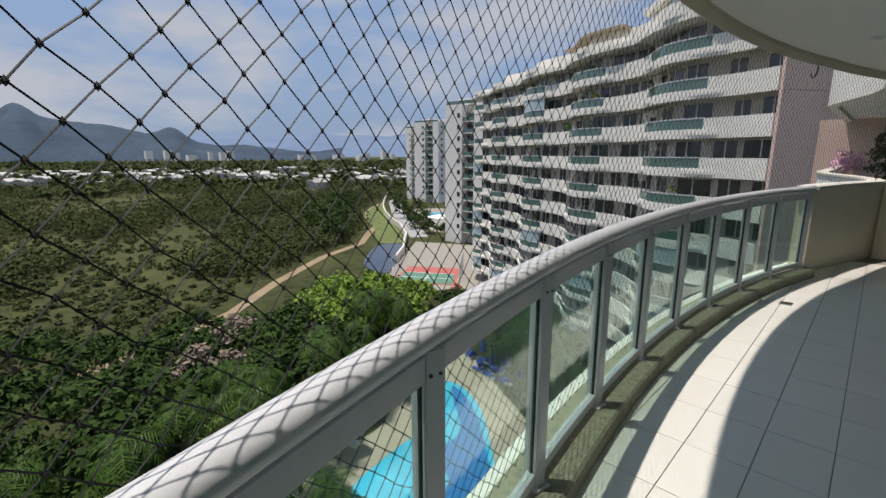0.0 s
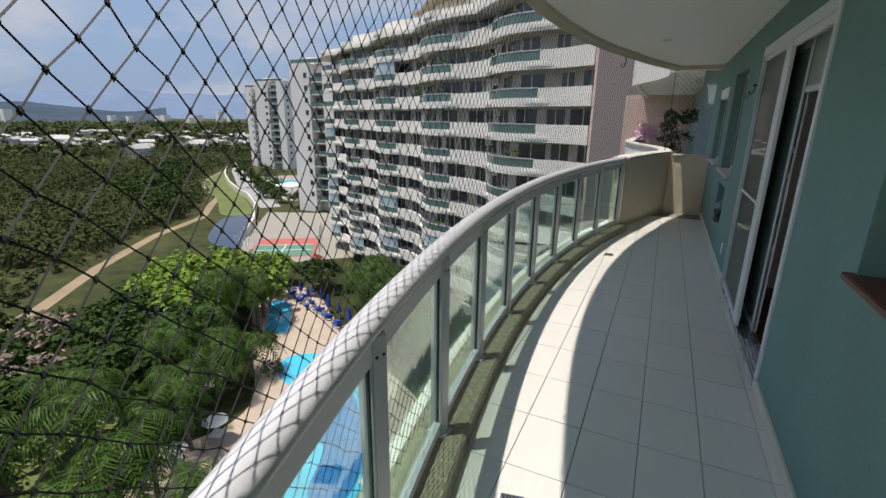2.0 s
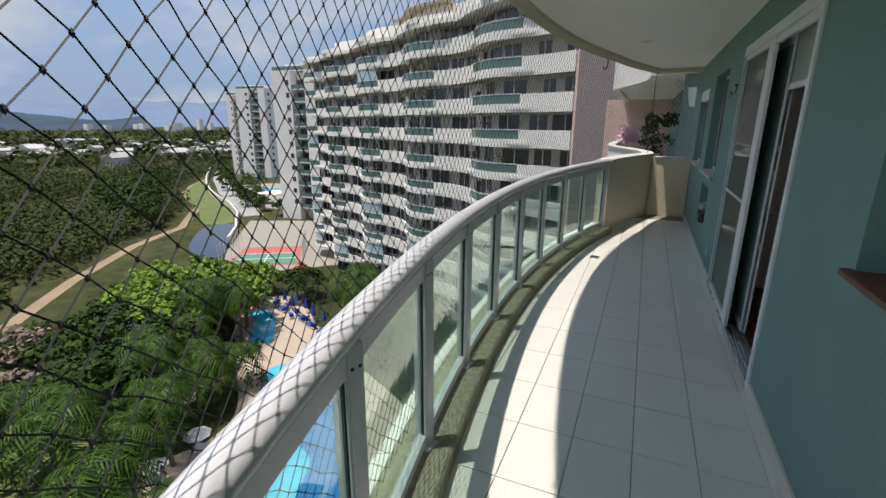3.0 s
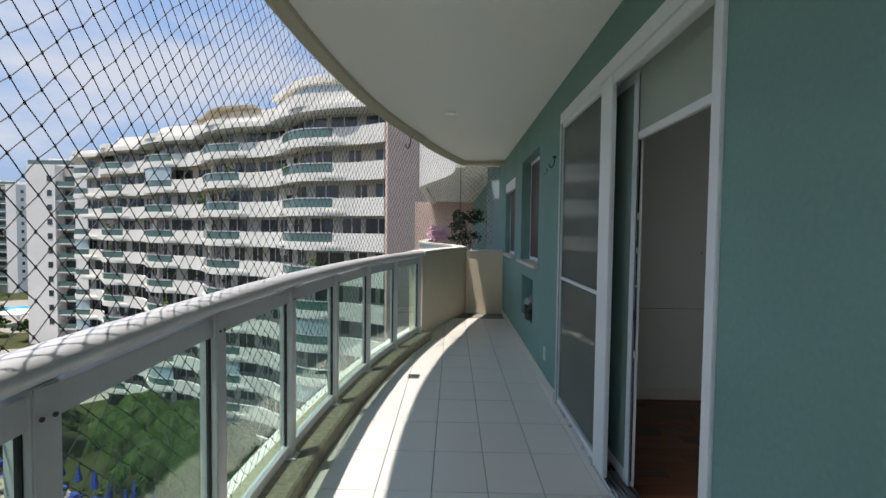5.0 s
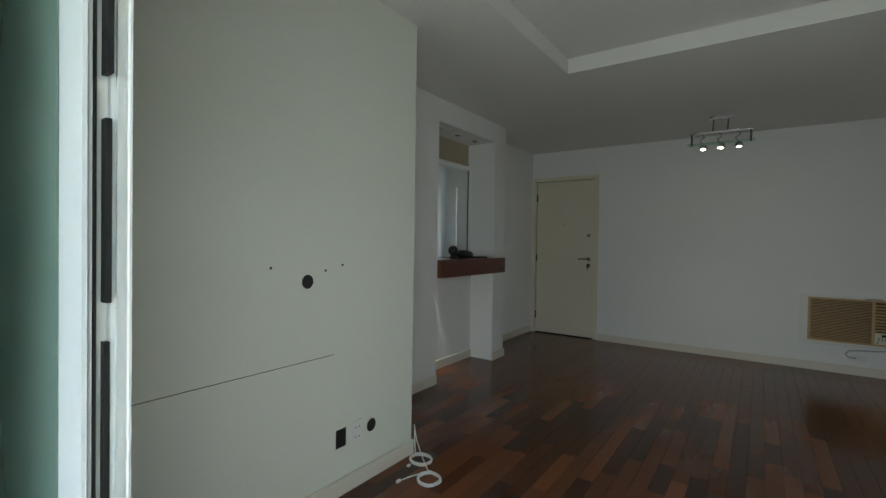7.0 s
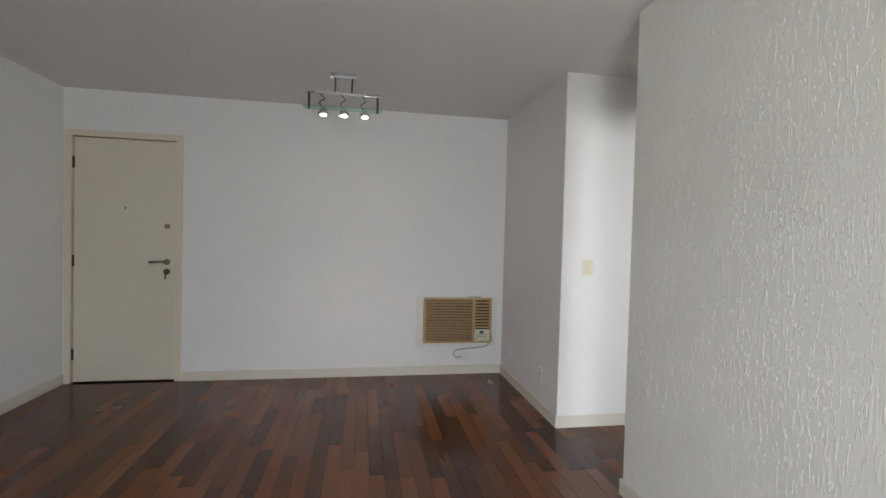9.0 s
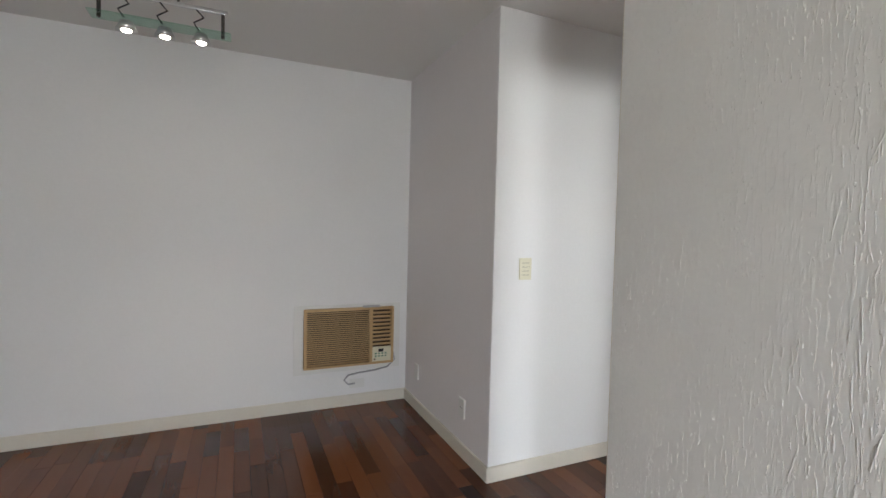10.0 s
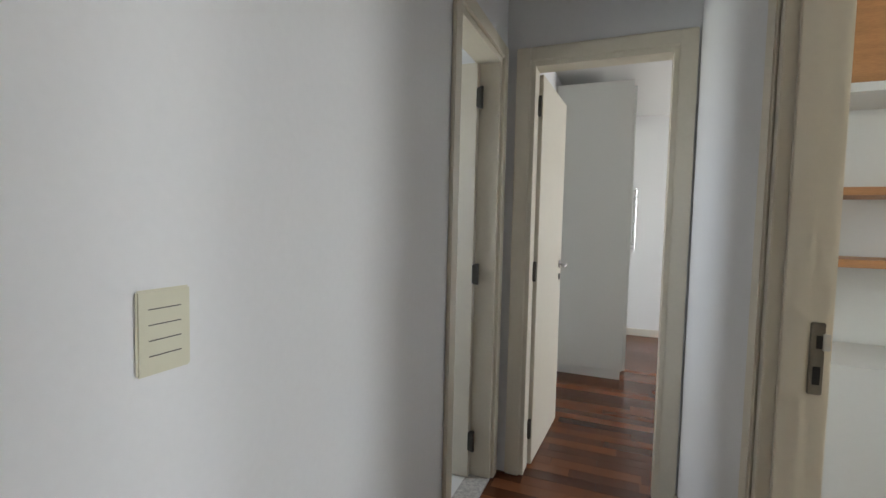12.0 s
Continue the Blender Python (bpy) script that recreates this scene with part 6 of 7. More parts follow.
def palm(x, y, height, spread, seed, label, fronds=22, base_z=G + 0.05, material=None):
    rng = np.random.default_rng(seed)
    ob = thing("palm_tree", label, "palm tree", (x, y, base_z))
    lean = rng.uniform(-0.6, 0.6, 2)
    top = np.array((x + lean[0], y + lean[1], base_z + height))
    bm = bmesh.new()
    pts = [(x, y, base_z - 0.1), (x + lean[0] * 0.4, y + lean[1] * 0.4, base_z + height * 0.5), tuple(top)]
    pipe(bm, pts, 0.17, 8)
    part("trunk", bm, M["bark"], ob)
    V, F = [], []
    for k in range(fronds):
        a = k * 2.399 + rng.uniform(-0.2, 0.2)
        rise = rng.uniform(-0.15, 1.15)
        L = spread * rng.uniform(0.85, 1.1)
        d = np.array((math.cos(a), math.sin(a), 0.0))
        side = np.array((-d[1], d[0], 0.0))
        N = 15
        spine = []
        for i in range(N + 1):
            t = i / N
            spine.append(top + d * L * (t * (1 - 0.18 * t)) + np.array((0, 0, L * (rise * t * 0.75 - 0.95 * t * t))))
        for i in range(1, N):
            p, q = spine[i], spine[i + 1]
            w = L * 0.30 * math.sin(math.pi * min(1, 0.12 + 0.86 * i / N)) + 0.05
            along = q - p
            for sg in (-1, 1):
                tip = p + sg * side * w * rng.uniform(0.8, 1.05) + along * 1.6 + np.array((0, 0, -w * rng.uniform(0.25, 0.65)))
                j = len(V)
                V += [p, p + along * 0.6, tip]
                F.append((j, j + 1, j + 2))
        j = len(V)
        for p in spine:
            V += [p - side * 0.02, p + side * 0.02]
        for i in range(N):
            F.append((j + 2 * i, j + 2 * i + 1, j + 2 * i + 3, j + 2 * i + 2))
    m = raw("fronds", (np.array(V) - np.array(BASE[ob.name])).tolist(), F, material or M["palm_leaf"])
    cr = new("crown", m)
    cr.parent = ob
    BASE[cr.name] = BASE[ob.name]
    return ob


prng = random.Random(11)
PALMS = [(-30, 6, 8), (-25, 3, 8), (-34, 3, 8), (-29, -1, 8), (-27, 5, 7), (-33, 9, 8), (-22, -2, 8), (-37, 16, 7), (-42, 30, 7), (-45, 26, 7), (-41, 24, 6), (-26, 38, 6.5), (-29.5, 43, 7), (-22, 34, 6.5),
         (-34, 45, 6), (-19, 30, 6), (-21, 7.5, 6), (-12, 18, 6), (-24, -8, 8), (-33, -6, 8), (-14, 26, 6), (-18, 5, 6), (-38, 8, 7.5), (-36.5, 21.5, 6), (-34.2, 22.6, 5), (-46, 31, 6), (-38, 13, 6), (-31, 12.5, 6.5), (-35, 18, 6), (-33.5, 14.5, 6), (-40, 19, 6.5), (-28, 8.5, 6.5), (-43, 20, 6), (-31, 39.5, 7), (-28, 36.5, 7.5), (-34.5, 42.5, 7), (-25, 33.8, 7), (-32.5, 37, 6.5)]
for i, (x, y, h) in enumerate(PALMS):
    palm(x + prng.uniform(-0.8, 0.8), y + prng.uniform(-0.8, 0.8), h + prng.uniform(-1, 1), prng.uniform(2.9, 3.9), 100 + i, "tall green palm with drooping feathery fronds")
BRIGHT = [(-52, 31, 7, 5.0), (-47, 27, 6.5, 4.5), (-57, 30, 6, 4.5), (-49, 36, 6.5, 4.2), (-55, 37, 6, 4.5), (-61, 34, 5.5, 4.0), (-44, 33, 5.5, 3.4), (-52, 42, 4.5, 3.4)]
for i, (x, y, h, r) in enumerate(BRIGHT):
    tree(x, y, h, r, M["bright_leaf"], 300 + i, "broad bright green flat-topped tree", 0.36, 34, 52)
DARK = [(-37, 12, 7, 3.6), (-42, 16, 6.5, 3.8), (-41, 21, 6, 3.4), (-40, 5, 7, 4), (-36, -1, 7.5, 4), (-44, 1, 7, 4.2), (-50, 8, 6, 4), (-48, 17, 6, 3.6), (-52, 22, 5.5, 3.6), (-46, -6, 7.5, 4.6), (-54, 2, 6.5, 4.4),
        (-38, -9, 8, 4.5), (-52, -12, 7, 5), (-58, 12, 5.5, 3.8), (-30, -8, 8, 4), (-44, 23, 5.5, 3), (-22, 37, 6, 3.4), (-16, 33, 5.5, 3), (-34, 44, 5, 3), (-44, 44, 4.5, 2.8), (-26, -4, 7, 3), (-62, -4, 6, 5)]
for i, (x, y, h, r) in enumerate(DARK):
    tree(x, y, h, r, M["dark_leaf"], 400 + i, "dense dark green garden tree", 0.34, 28, 52)
WOOD = [(-112, 66, 6, 4.2), (-122, 73, 6.5, 4.8), (-133, 79, 7, 5), (-141, 87, 6.5, 5), (-150, 92, 7.5, 5.5), (-158, 99, 7, 5.5), (-167, 107, 8, 6), (-179, 118, 8, 6), (-128, 70, 6, 4.5), (-146, 80, 7, 5),
        (-123, 106, 5, 2.6), (-133, 112, 5.5, 3), (-147, 122, 6, 3.2), (-160, 133, 6, 3.5), (-112, 99.5, 4.5, 2.4), (-102, 95, 4, 2.2), (-92, 92, 4, 2.4)]
for i, (x, y, h, r) in enumerate(WOOD):
    tree(x, y, h, r, M["dark_leaf"], 440 + i, "rounded dark green tree beside the canal lawn", 0.42, 22, 42)
tree(-45, 9, 6.5, 3.2, M["dry_twig"], 480, "bare brown tree with fine dry twigs", 0.28, 20, 30)
tree(-53, 15, 6, 2.8, M["dry_twig"], 481, "bare brown tree with fine dry twigs", 0.28, 18, 30)
tree(-47, 47, 4, 1.8, M["red_leaf"], 490, "small tree with red flowers", 0.22, 12, 40)

# marsh wood: uncountable low canopy between the path and the houses
rng = np.random.default_rng(21)
cs, rs = [], []
line = np.array(PATHLINE)
while len(cs) < 9500:
    u = rng.uniform(0, 1) ** 0.55
    dist = 55 + 420 * (1 - u)
    ang = rng.uniform(radians(20), radians(112))
    x, y = -0.7 - dist * math.sin(ang), -5 + dist * math.cos(ang)
    dd = np.hypot(line[:, 0] - x, line[:, 1] - y)
    k = int(dd.argmin())
    px = np.interp(y, line[:, 1], line[:, 0])
    if x > px - 3.5 - 0.02 * dist or dd.min() < 4 or y > 150 + (-x - 170) * 0.9:
        continue
    wood = noise.noise((x * 0.016, y * 0.016, 3.0)) + 0.5 * noise.noise((x * 0.05, y * 0.05, 1.0)) + (0.35 if 14 < dd.min() < 60 and y > 45 else 0.0) + (0.25 if dist > 330 else 0.0)
    if wood < 0.02 and rng.uniform() > 0.3:
        continue
    h = rng.uniform(2.0, 4.4) if wood > 0.02 else rng.uniform(0.3, 0.9)
    cs.append((x, y, G + h * 0.45))
    rs.append(h * rng.uniform(0.7, 1.2) * (1 + dist / 300))
cs, rs = np.array(cs), np.array(rs)
v, f = leaf_cards(rng, cs, rs, 30, 0.42, 0.7, 0.5)
far = new("marsh_trees", np_mesh("marsh_trees", v, f, M["marsh_leaf"]))
tagged(far, "dense low marsh woodland, brown green and uneven", "woodland", kind="stuff")
cs, rs = [], []
for i in range(420):
    x = rng.uniform(-70, -6)
    y = rng.uniform(-24, 50)
    if y > 36 + (-x - 6) * 0.62 - 4:
        continue
    if (-33 < x < -12 and 6 < y < 32) or (-52 < x < -26 and abs((y - 38) - (x + 44) * -0.55) < 6) or (-47 < x < -32 and 3 < y < 24 and i % 3):
        continue
    cs.append((x, y, G + 0.6))
    rs.append(rng.uniform(0.7, 2.0))
v, f = leaf_cards(rng, np.array(cs), np.array(rs), 60, 0.30)
tagged(new("garden_shrubs", np_mesh("garden_shrubs", v, f, M["dark_leaf"])), "low dark green shrubs between the palms", "shrubs", kind="stuff")
cs = [(x + rng.normal(0, 2.0), y + rng.normal(0, 2.0), G + 1.0) for x, y in [(-110 + i * -7.5, 100 + i * 6.8) for i in range(12)] for k in range(4)]
v, f = leaf_cards(rng, np.array(cs), rng.uniform(1.0, 2.4, len(cs)), 50, 0.4)
tagged(new("lane_shrubs", np_mesh("lane_shrubs", v, f, M["dark_leaf"])), "shrubs along the lane beside the towers", "shrubs", kind="stuff")

# green plants on some balconies of the long block
prng2 = np.random.default_rng(52)
for k in range(16):
    s_along = float(prng2.choice((8.4, 22.0, 35.5, 48.5)) + prng2.uniform(-3.0, 3.0))
    z = 3.0 * int(prng2.integers(-5, 4))
    x, y, q = at_front(s_along, 1.2, 0)
    ob = thing("balcony_plant", "leafy green potted plant on a far balcony", "plant", (x, y, z), "plants on the long block")
    part("pot", cyl(bmesh.new(), (x, y, z), (x, y, z + 0.4), 0.18, 0.24, 10), M["bark"], ob)
    v, f = leaf_cards(prng2, [(x + prng2.normal(0, 0.22), y + prng2.normal(0, 0.22), z + prng2.uniform(0.7, 1.7)) for c in range(6)], prng2.uniform(0.2, 0.4, 6), 28, 0.11)
    np_part("foliage", v, f, M["bright_leaf"], ob)

# pots on the next balcony
ob = thing("potted_shrub", "leafy potted shrub on the next balcony", "plant", (-0.55, 6.9, 0))
part("pot", cyl(bmesh.new(), (-0.55, 6.9, 0.0), (-0.55, 6.9, 0.42), 0.16, 0.22, 16), M["recess"], ob)
v, f = leaf_cards(rng, [(-0.55 + rng.normal(0, .16), 6.9 + rng.normal(0, .2), rng.uniform(0.8, 1.65)) for i in range(16)], rng.uniform(0.15, 0.30, 16), 60, 0.045)
np_part("foliage", v, f, M["marsh_leaf"], ob)
ob = thing("flowering_shrub", "pink flowering plant along the next balcony's parapet", "plant", (-1.1, 9.3, 0))
part("planter", boxed(-1.36, 8.2, 0.0, -0.96, 10.2, 0.7, 0.02), M["facade"], ob)
v, f = leaf_cards(rng, [(-1.15 + rng.normal(0, .15), rng.uniform(8.2, 10.2), rng.uniform(0.95, 1.35)) for i in range(14)], rng.uniform(0.12, 0.25, 14), 50, 0.04)
np_part("blossoms", v, f, M["pink_flower"], ob)

# pool furniture
umb = thing("pool_umbrella", "closed-rib blue canvas umbrella beside the pool", "umbrella", (-30, 34, G + 0.3), "pool umbrellas")
part("pole", cyl(bmesh.new(), (-30, 34, G + 0.3), (-30, 34, G + 2.6), 0.03, n=8), M["white_metal"], umb)
part("canopy", cyl(bmesh.new(), (-30, 34, G + 1.1), (-30, 34, G + 2.6), 0.32, 0.05, 8), M["blue_cloth"], umb, "folded blue canopy")
lng = thing("sun_lounger", "dark blue sun lounger on the pool deck", "lounger", (-31, 33, G + 0.3), "pool loungers")
part("frame", boxed(-31.95, 32.7, G + 0.48, -30.05, 33.3, G + 0.54, 0.01), M["white_metal"], lng)
part("mattress", boxed(-31.9, 32.73, G + 0.541, -30.7, 33.27, G + 0.62, 0.02), M["blue_cloth"], lng)
bk = boxed(-30.72, 32.73, G + 0.541, -30.0, 33.27, G + 0.62, 0.02)
bmesh.ops.rotate(bk, verts=bk.verts[:], cent=(-30.72, 33, G + 0.56), matrix=Matrix.Rotation(-0.7, 3, "Y"))
part("backrest", bk, M["blue_cloth"], lng)
for x, y in ((-31.85, 32.75), (-31.85, 33.2), (-30.2, 32.75), (-30.2, 33.2)):
    part("leg", boxed(x, y, G + 0.3, x + 0.05, y + 0.05, G + 0.479), M["white_metal"], lng)
for i in range(26):
    t = i / 25
    x, y = -27 - 20 * t + 0.7 * math.sin(i * 2.1), 32.5 + 8.5 * t + 0.5 * math.cos(i * 1.7)
    copy_thing(lng, pose(x, y, G + 0.30, 0, 0, -30 + 13 * math.sin(i)))
    if i % 2 == 0:
        copy_thing(umb, pose(x + 1.1, y + 0.8, G + 0.30))
tb = thing("terrace_table", "white square table with a parasol on the terrace", "table", (-29.4, 11, G + 0.33), "terrace tables")
part("table_top", boxed(-29.9, 10.5, G + 1.02, -28.9, 11.5, G + 1.06, 0.01), M["plastic_white"], tb)
part("pole", cyl(bmesh.new(), (-29.4, 11, G + 0.33), (-29.4, 11, G + 2.6), 0.03, n=8), M["white_metal"], tb)
part("parasol", cyl(bmesh.new(), (-29.4, 11, G + 2.2), (-29.4, 11, G + 2.75), 1.0, 0.05, 8), M["parasol"], tb, "pale grey parasol")
for p in ((-37.8, 12.5), (-29.5, 14.6), (-32.2, 9.0)):
    copy_thing(tb, pose(*p, G + 0.33, 0, 0, 20))
pav = thing("pool_pavilion", "white canopied pavilion by the far lane", "pavilion", (-108, 108, G))
part("roof", boxed(-113, 103, G + 3.2, -105, 111, G + 3.5, 0.05), M["facade"], pav)
for x, y in ((-112.6, 103.4), (-105.4, 103.4), (-112.6, 110.6), (-105.4, 110.6)):
    part("column", boxed(x - 0.2, y - 0.2, G, x + 0.2, y + 0.2, G + 3.199), M["facade"], pav)
fence = thing("court_fence", "tall wire court fence with grey posts", "fence", (-71, 58, G + 0.12))
for i in range(9):
    t = i / 8
    x, y = CT[0][0] + (CT[1][0] - CT[0][0]) * t - 1.0, CT[0][1] + (CT[1][1] - CT[0][1]) * t
    part("post", cyl(bmesh.new(), (x, y, G + 0.1), (x, y, G + 4.2), 0.07, n=6), M["facade_grey"], fence)
    x2, y2 = CT[3][0] + (CT[2][0] - CT[3][0]) * t + 1.0, CT[3][1] + (CT[2][1] - CT[3][1]) * t
    part("post", cyl(bmesh.new(), (x2, y2, G + 0.1), (x2, y2, G + 4.2), 0.07, n=6), M["facade_grey"], fence)

# ---- outside: distance ----
hs = random.Random(7)
variants = []
for k in range(4):
    h = thing("far_house", "small white house with a pale roof, far off", "house", (-400 - k * 14, 200, G), "far houses")
    w, d, z = 7 + k * 1.6, 6 + k, 3.0 + (k % 2) * 2.2
    x0, y0 = -400 - k * 14, 200
    part("wall", boxed(x0 - w / 2, y0 - d / 2, G - 0.2, x0 + w / 2, y0 + d / 2, G + z), M["house_white"], h)
    bm = boxed(x0 - w / 2 - 0.6, y0 - d / 2 - 0.6, G + z, x0 + w / 2 + 0.6, y0 + d / 2 + 0.6, G + z + 1.6)
    for v_ in bm.verts:
        if v_.co.z > G + z + 1:
            v_.co.x = x0 + (v_.co.x - x0) * 0.25
    part("roof", bm, M["house_roof"], h)
    for s in (-0.3, 0.05, 0.3):
        part("window", boxed(x0 + s * w - 0.6, y0 - d / 2 - 0.04, G + 1.0, x0 + s * w + 0.6, y0 - d / 2, G + 2.2), M["far_window"], h)
    variants.append(h)
for i in range(340):
    ang = radians(hs.uniform(26, 101))
    dist = hs.uniform(330, 640) if ang < radians(60) else hs.uniform(430, 700)
    copy_thing(variants[i % 4], pose(-0.7 - dist * math.sin(ang), -5 + dist * math.cos(ang), G, 0, 0, hs.uniform(-30, 60)))
cs, rs = [], []
rng = np.random.default_rng(33)
for i in range(1500):
    ang = radians(rng.uniform(24, 104))
    dist = rng.uniform(320, 1400)
    cs.append((-0.7 - dist * math.sin(ang), -5 + dist * math.cos(ang), G + 2.0))
    rs.append(rng.uniform(3, 7) * (0.7 + dist / 900))
v, f = leaf_cards(rng, np.array(cs), np.array(rs), 30, 2.4, 0.8, 0.4)
tagged(new("far_trees", np_mesh("far_trees", v, f, M["marsh_leaf"])), "distant belt of dark trees between the houses", "woodland", kind="stuff")
for i in range(16):
    ang = radians(hs.uniform(50, 80))
    dist = hs.uniform(1500, 1900)
    x, y = -dist * math.sin(ang), dist * math.cos(ang)
    t_ = thing("far_tower", "distant pale apartment block on the skyline", "building", (x, y, G), "skyline blocks")
    w, hh = hs.uniform(12, 26), hs.uniform(16, 36)
    part("block", boxed(x - w / 2, y - w / 2, G, x + w / 2, y + w / 2, G + hh), M["facade_grey"], t_)


def ridge(name, dist, a0, a1, rise, seed, material, label):
    """A far range of hills on an arc round the viewer; rise gives its slope over the horizon at an angle."""
    n, verts, faces = 220, [], []
    for i in range(n + 1):
        deg = a0 + (a1 - a0) * i / n
        ang = radians(deg)
        h = 25 + dist * 1.28 * (rise(deg) + 0.004 * noise.noise((deg * 0.35, seed, 0)) + 0.0016 * noise.noise((deg * 1.7, seed, 2)))
        for k, (r, g) in enumerate(((0.0, 0.0), (0.35, 0.55), (0.8, 1.0), (1.0, 0.0))):
            d = dist * (1 + 0.35 * r)
            verts.append((-d * math.sin(ang), d * math.cos(ang), G + h * g * (1 + 0.10 * noise.noise((deg * 0.5, k, seed)) * (k == 1))))
    for i in range(n):
        for k in range(3):
            a = i * 4 + k
            faces.append((a, a + 4, a + 5, a + 1))
    ob = new(name, raw(name, verts, faces, material, True))
    return tagged(ob, label, "hills", kind="structure")


def bump(deg, centre, width, height):
    return height * math.exp(-((deg - centre) / width) ** 2)


def near_rise(deg):
    t = min(1.0, max(0.0, (deg - 68) / 16))
    return 0.016 + 0.040 * t * t * (3 - 2 * t) + bump(deg, 85.9, 1.3, 0.022) + bump(deg, 73.8, 1.5, 0.019) - bump(deg, 60, 4, 0.012)


def far_rise(deg):
    return 0.034 + bump(deg, 58.5, 3.0, 0.007) + bump(deg, 47.5, 3.5, 0.007) + bump(deg, 30, 8, 0.006)


ridge("backdrop_hills_far", 3300, 0, 74, far_rise, 4.3, M["hill"], "mountain range on the horizon with haze painted in as blue")
ridge("backdrop_hills_near", 2000, 56, 130, near_rise, 9.1, M["hill_near"], "dark wooded hills on the horizon, tinted blue for haze")


# ---- floor pieces ----
def piece_mesh(name, w, l, h, material, bev=0.0015):
    bm = box(bmesh.new(), -w / 2, -l / 2, -h, w / 2, l / 2, 0)
    bmesh.ops.bevel(bm, geom=[e for e in bm.edges if all(v.co.z > -h / 2 for v in e.verts)], offset=bev, segments=1, affect="EDGES")
    return mesh_of(name, bm, material)


TW, TL, GAP = 0.275, 0.405, 0.004
tile_me = piece_mesh("tile", TW - GAP, TL - GAP, 0.008, M["tile"])
trng = random.Random(3)
stuff_bm = bmesh.new()
count = 0
xs_ = [-0.048 - TW * (k + 0.5) for k in range(6)]
half_me = piece_mesh("tile_border", 0.043, TL - GAP, 0.008, M["tile"])
for r_ in range(-18, 9):
    yc = -0.30 + r_ * TL
    if yc < -7.0 or yc > 3.56 - TL / 2:
        continue
    rows = [(half_me, -0.026)] + [(tile_me, x) for x in xs_]
    for me, x in rows:
        edge = min(curve_x(yc - TL / 2), curve_x(yc + TL / 2)) if yc < PIER else CORNER[0] - 0.55 * (1 - (yc - PIER) / (3.7 - PIER))
        if x < edge - 0.14:
            continue
        t_ = new("tile", me)
        t_.parent = balcony_floor
        t_.location = (x, yc, trng.uniform(-0.0006, 0.0006))

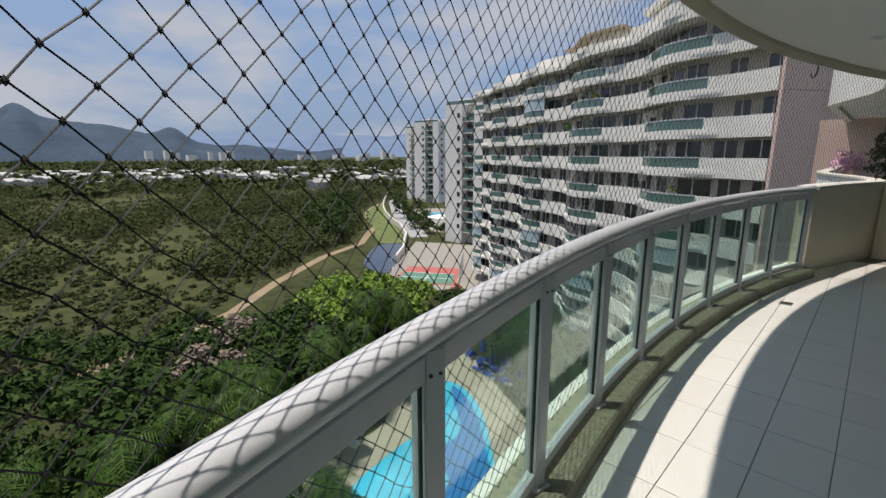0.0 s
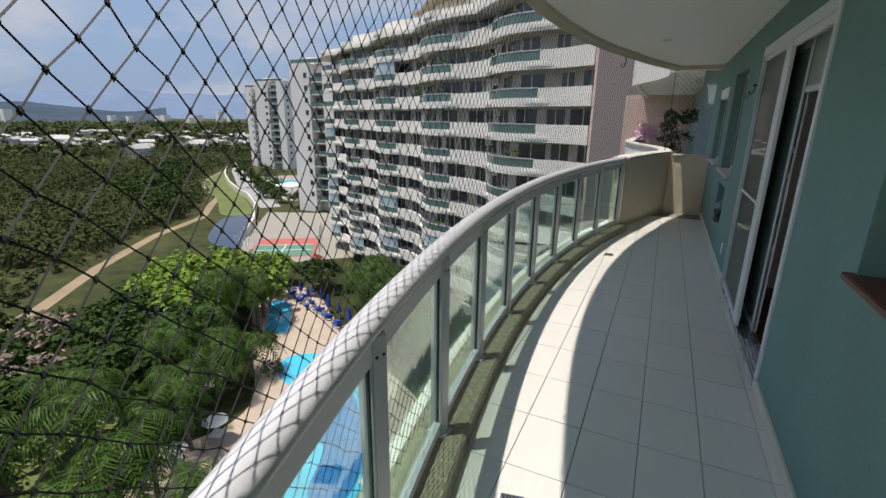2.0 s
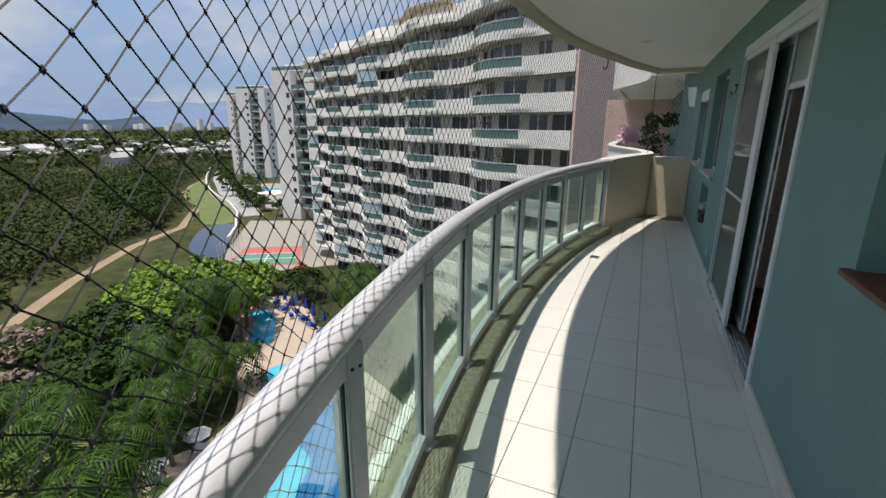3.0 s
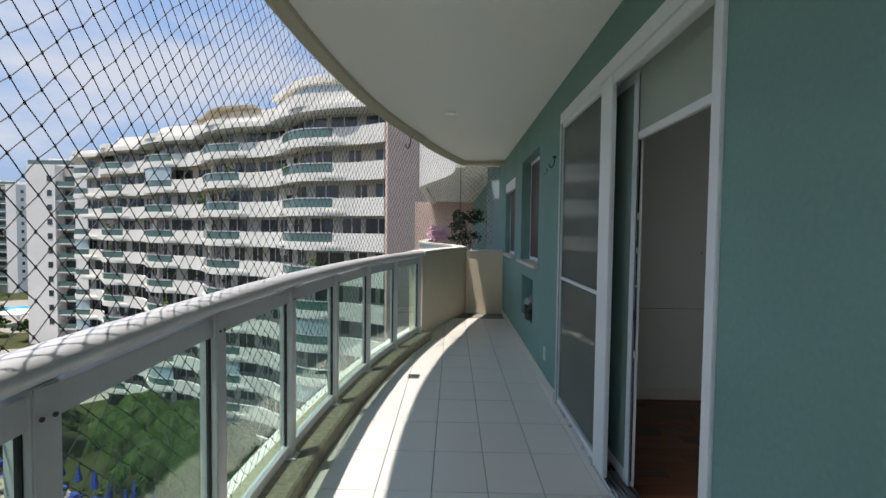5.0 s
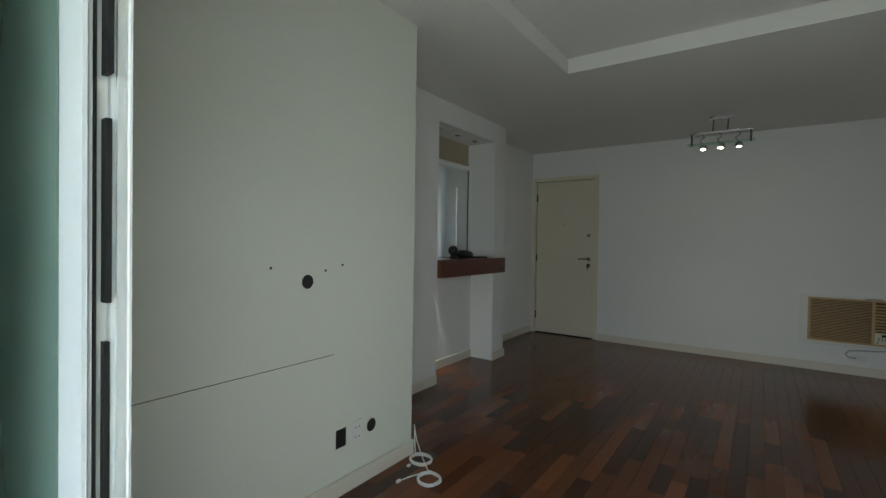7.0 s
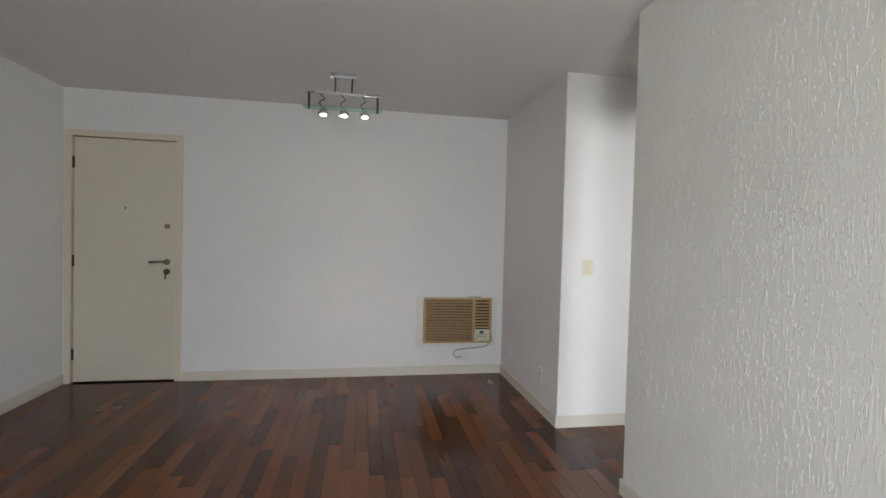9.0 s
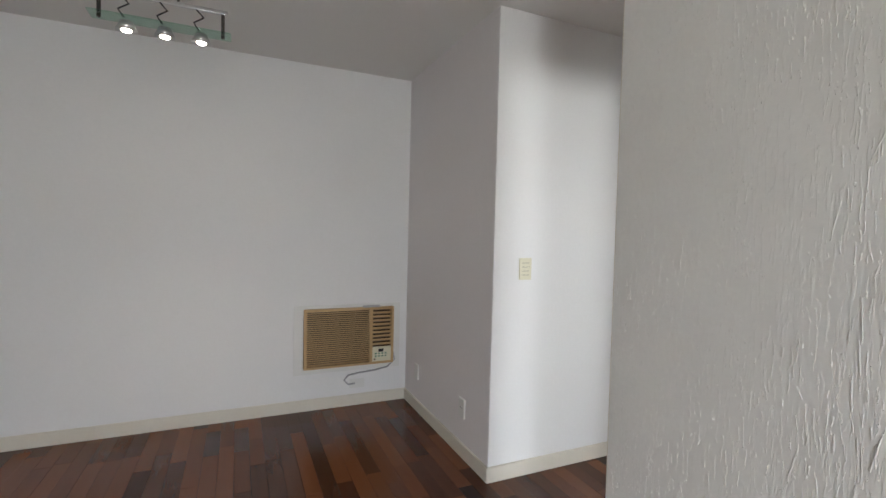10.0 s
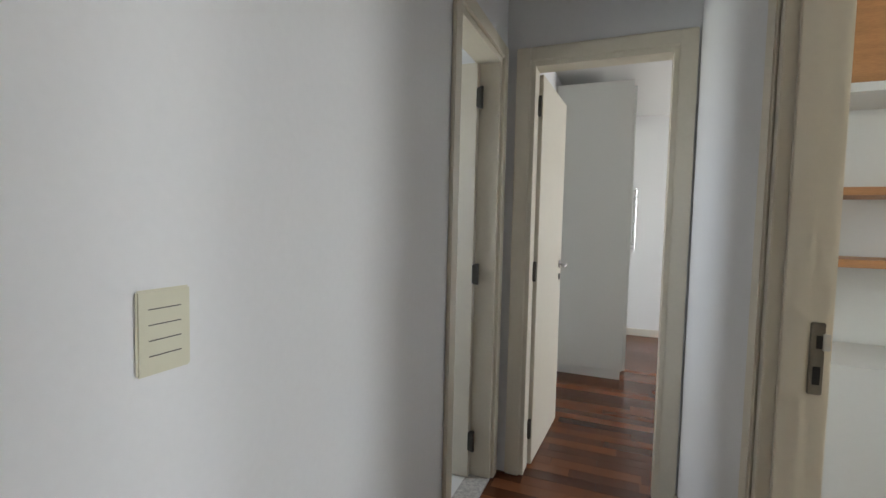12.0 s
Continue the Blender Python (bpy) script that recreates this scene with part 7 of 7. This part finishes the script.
floor_room = solid("floor", boxed(0.2, -2.85, -0.0098, 5.96, 1.0, -0.0085), M["gap"], "dark reddish parquet floor with mixed planks", "floor")
PW = 0.082
LENGTHS = (0.34, 0.46, 0.58, 0.74)
plank_me = {L: piece_mesh("plank", L - 0.0012, PW - 0.0012, 0.0075, M["plank"], 0.0008) for L in LENGTHS}
V, F = [], []
fr = random.Random(9)
made = 0
y = 0.998
while y > -8.5:
    x = 0.10 - fr.random() * 0.4
    while x < 6.0:
        L = fr.choice(LENGTHS)
        cx, cy = x + L / 2, y - PW / 2
        x_end = 5.965 if cy > -2.86 else 4.66
        if (cy > -2.86 or not 3.60 < cx < 3.60) and cy > -8.5:
            x0, x1 = max(x, 0.105), min(x + L, x_end)
            if x1 - x0 > 0.02:
                if made < 300 and 2.0 < cx < 5.5 and -2.85 < cy < 0.1 and fr.random() < 0.75:
                    p = new("plank", plank_me[L])
                    p.parent = floor_room
                    p.location = (cx, cy, fr.uniform(-0.0003, 0.0003))
                    made += 1
                else:
                    k = len(V)
                    u0, u1, w0, w1 = x0 + 0.0006, x1 - 0.0006, y - PW + 0.0006, y - 0.0006
                    V += [(u0, w0, 0), (u1, w0, 0), (u1, w1, 0), (u0, w1, 0), (u0, w0, -0.007), (u1, w0, -0.007), (u1, w1, -0.007), (u0, w1, -0.007)]
                    F += [(k, k + 1, k + 2, k + 3), (k, k + 4, k + 5, k + 1), (k + 1, k + 5, k + 6, k + 2), (k + 2, k + 6, k + 7, k + 3), (k + 3, k + 7, k + 4, k)]
        x += L
    y -= PW
rest = new("planks", raw("planks", V, F, M["plank_stuff"]))
rest.parent = floor_room
tagged(rest, "dark reddish parquet planks", kind="stuff")

# raised drips of the plaster coat, dense in patches and sparse between them
dr = np.random.default_rng(17)
V, F = [], []
made = 0
while made < 11000:
    x, z = 0.22 + 3.55 * dr.uniform() ** 0.6, dr.uniform(0.09, 2.49)
    patch = noise.noise((x * 2.3, z * 1.1, 4.0)) + 0.6 * noise.noise((x * 6.0, z * 3.0, 8.0))
    if dr.uniform(-0.5, 0.75) > patch + 0.12:
        continue
    made += 1
    fine = patch > 0.15
    length = dr.choice((0.006, 0.012, 0.022, 0.040, 0.075), p=(0.22, 0.26, 0.26, 0.18, 0.08)) * dr.uniform(0.7, 1.4)
    wide = (0.0013 if fine else 0.0018) * dr.uniform(0.7, 1.35)
    proud = wide * dr.uniform(0.35, 0.68)
    lean = dr.normal(0, 0.10) if dr.uniform() > 0.03 else dr.uniform(-0.9, 0.9)
    rings = max(4, int(length / 0.010) + 2)
    k, px = len(V), x
    for r in range(rings):
        t = r / (rings - 1)
        w = wide * (0.25 + 0.75 * math.sin(math.pi * min(0.97, max(0.03, t))) ** 0.5) * dr.uniform(0.8, 1.2)
        px += lean * length / rings + dr.normal(0, 0.0007)
        pz = z - length * t
        V += [(px - w, -2.8505, pz), (px - 0.45 * w, -2.85 + proud, pz), (px + 0.45 * w, -2.85 + proud, pz), (px + w, -2.8505, pz)]
    for r in range(rings - 1):
        a = k + 4 * r
        F += [(a + c, a + c + 1, a + c + 5, a + c + 4) for c in range(3)]
    F += [(k, k + 1, k + 2, k + 3), (k + 4 * rings - 1, k + 4 * rings - 2, k + 4 * rings - 3, k + 4 * rings - 4)]
drips = new("plaster_drips", raw("plaster_drips", V, F, M["plaster"], True))
drips.parent = plaster_wall
tagged(drips, "raised vertical drips of white plaster", kind="stuff")
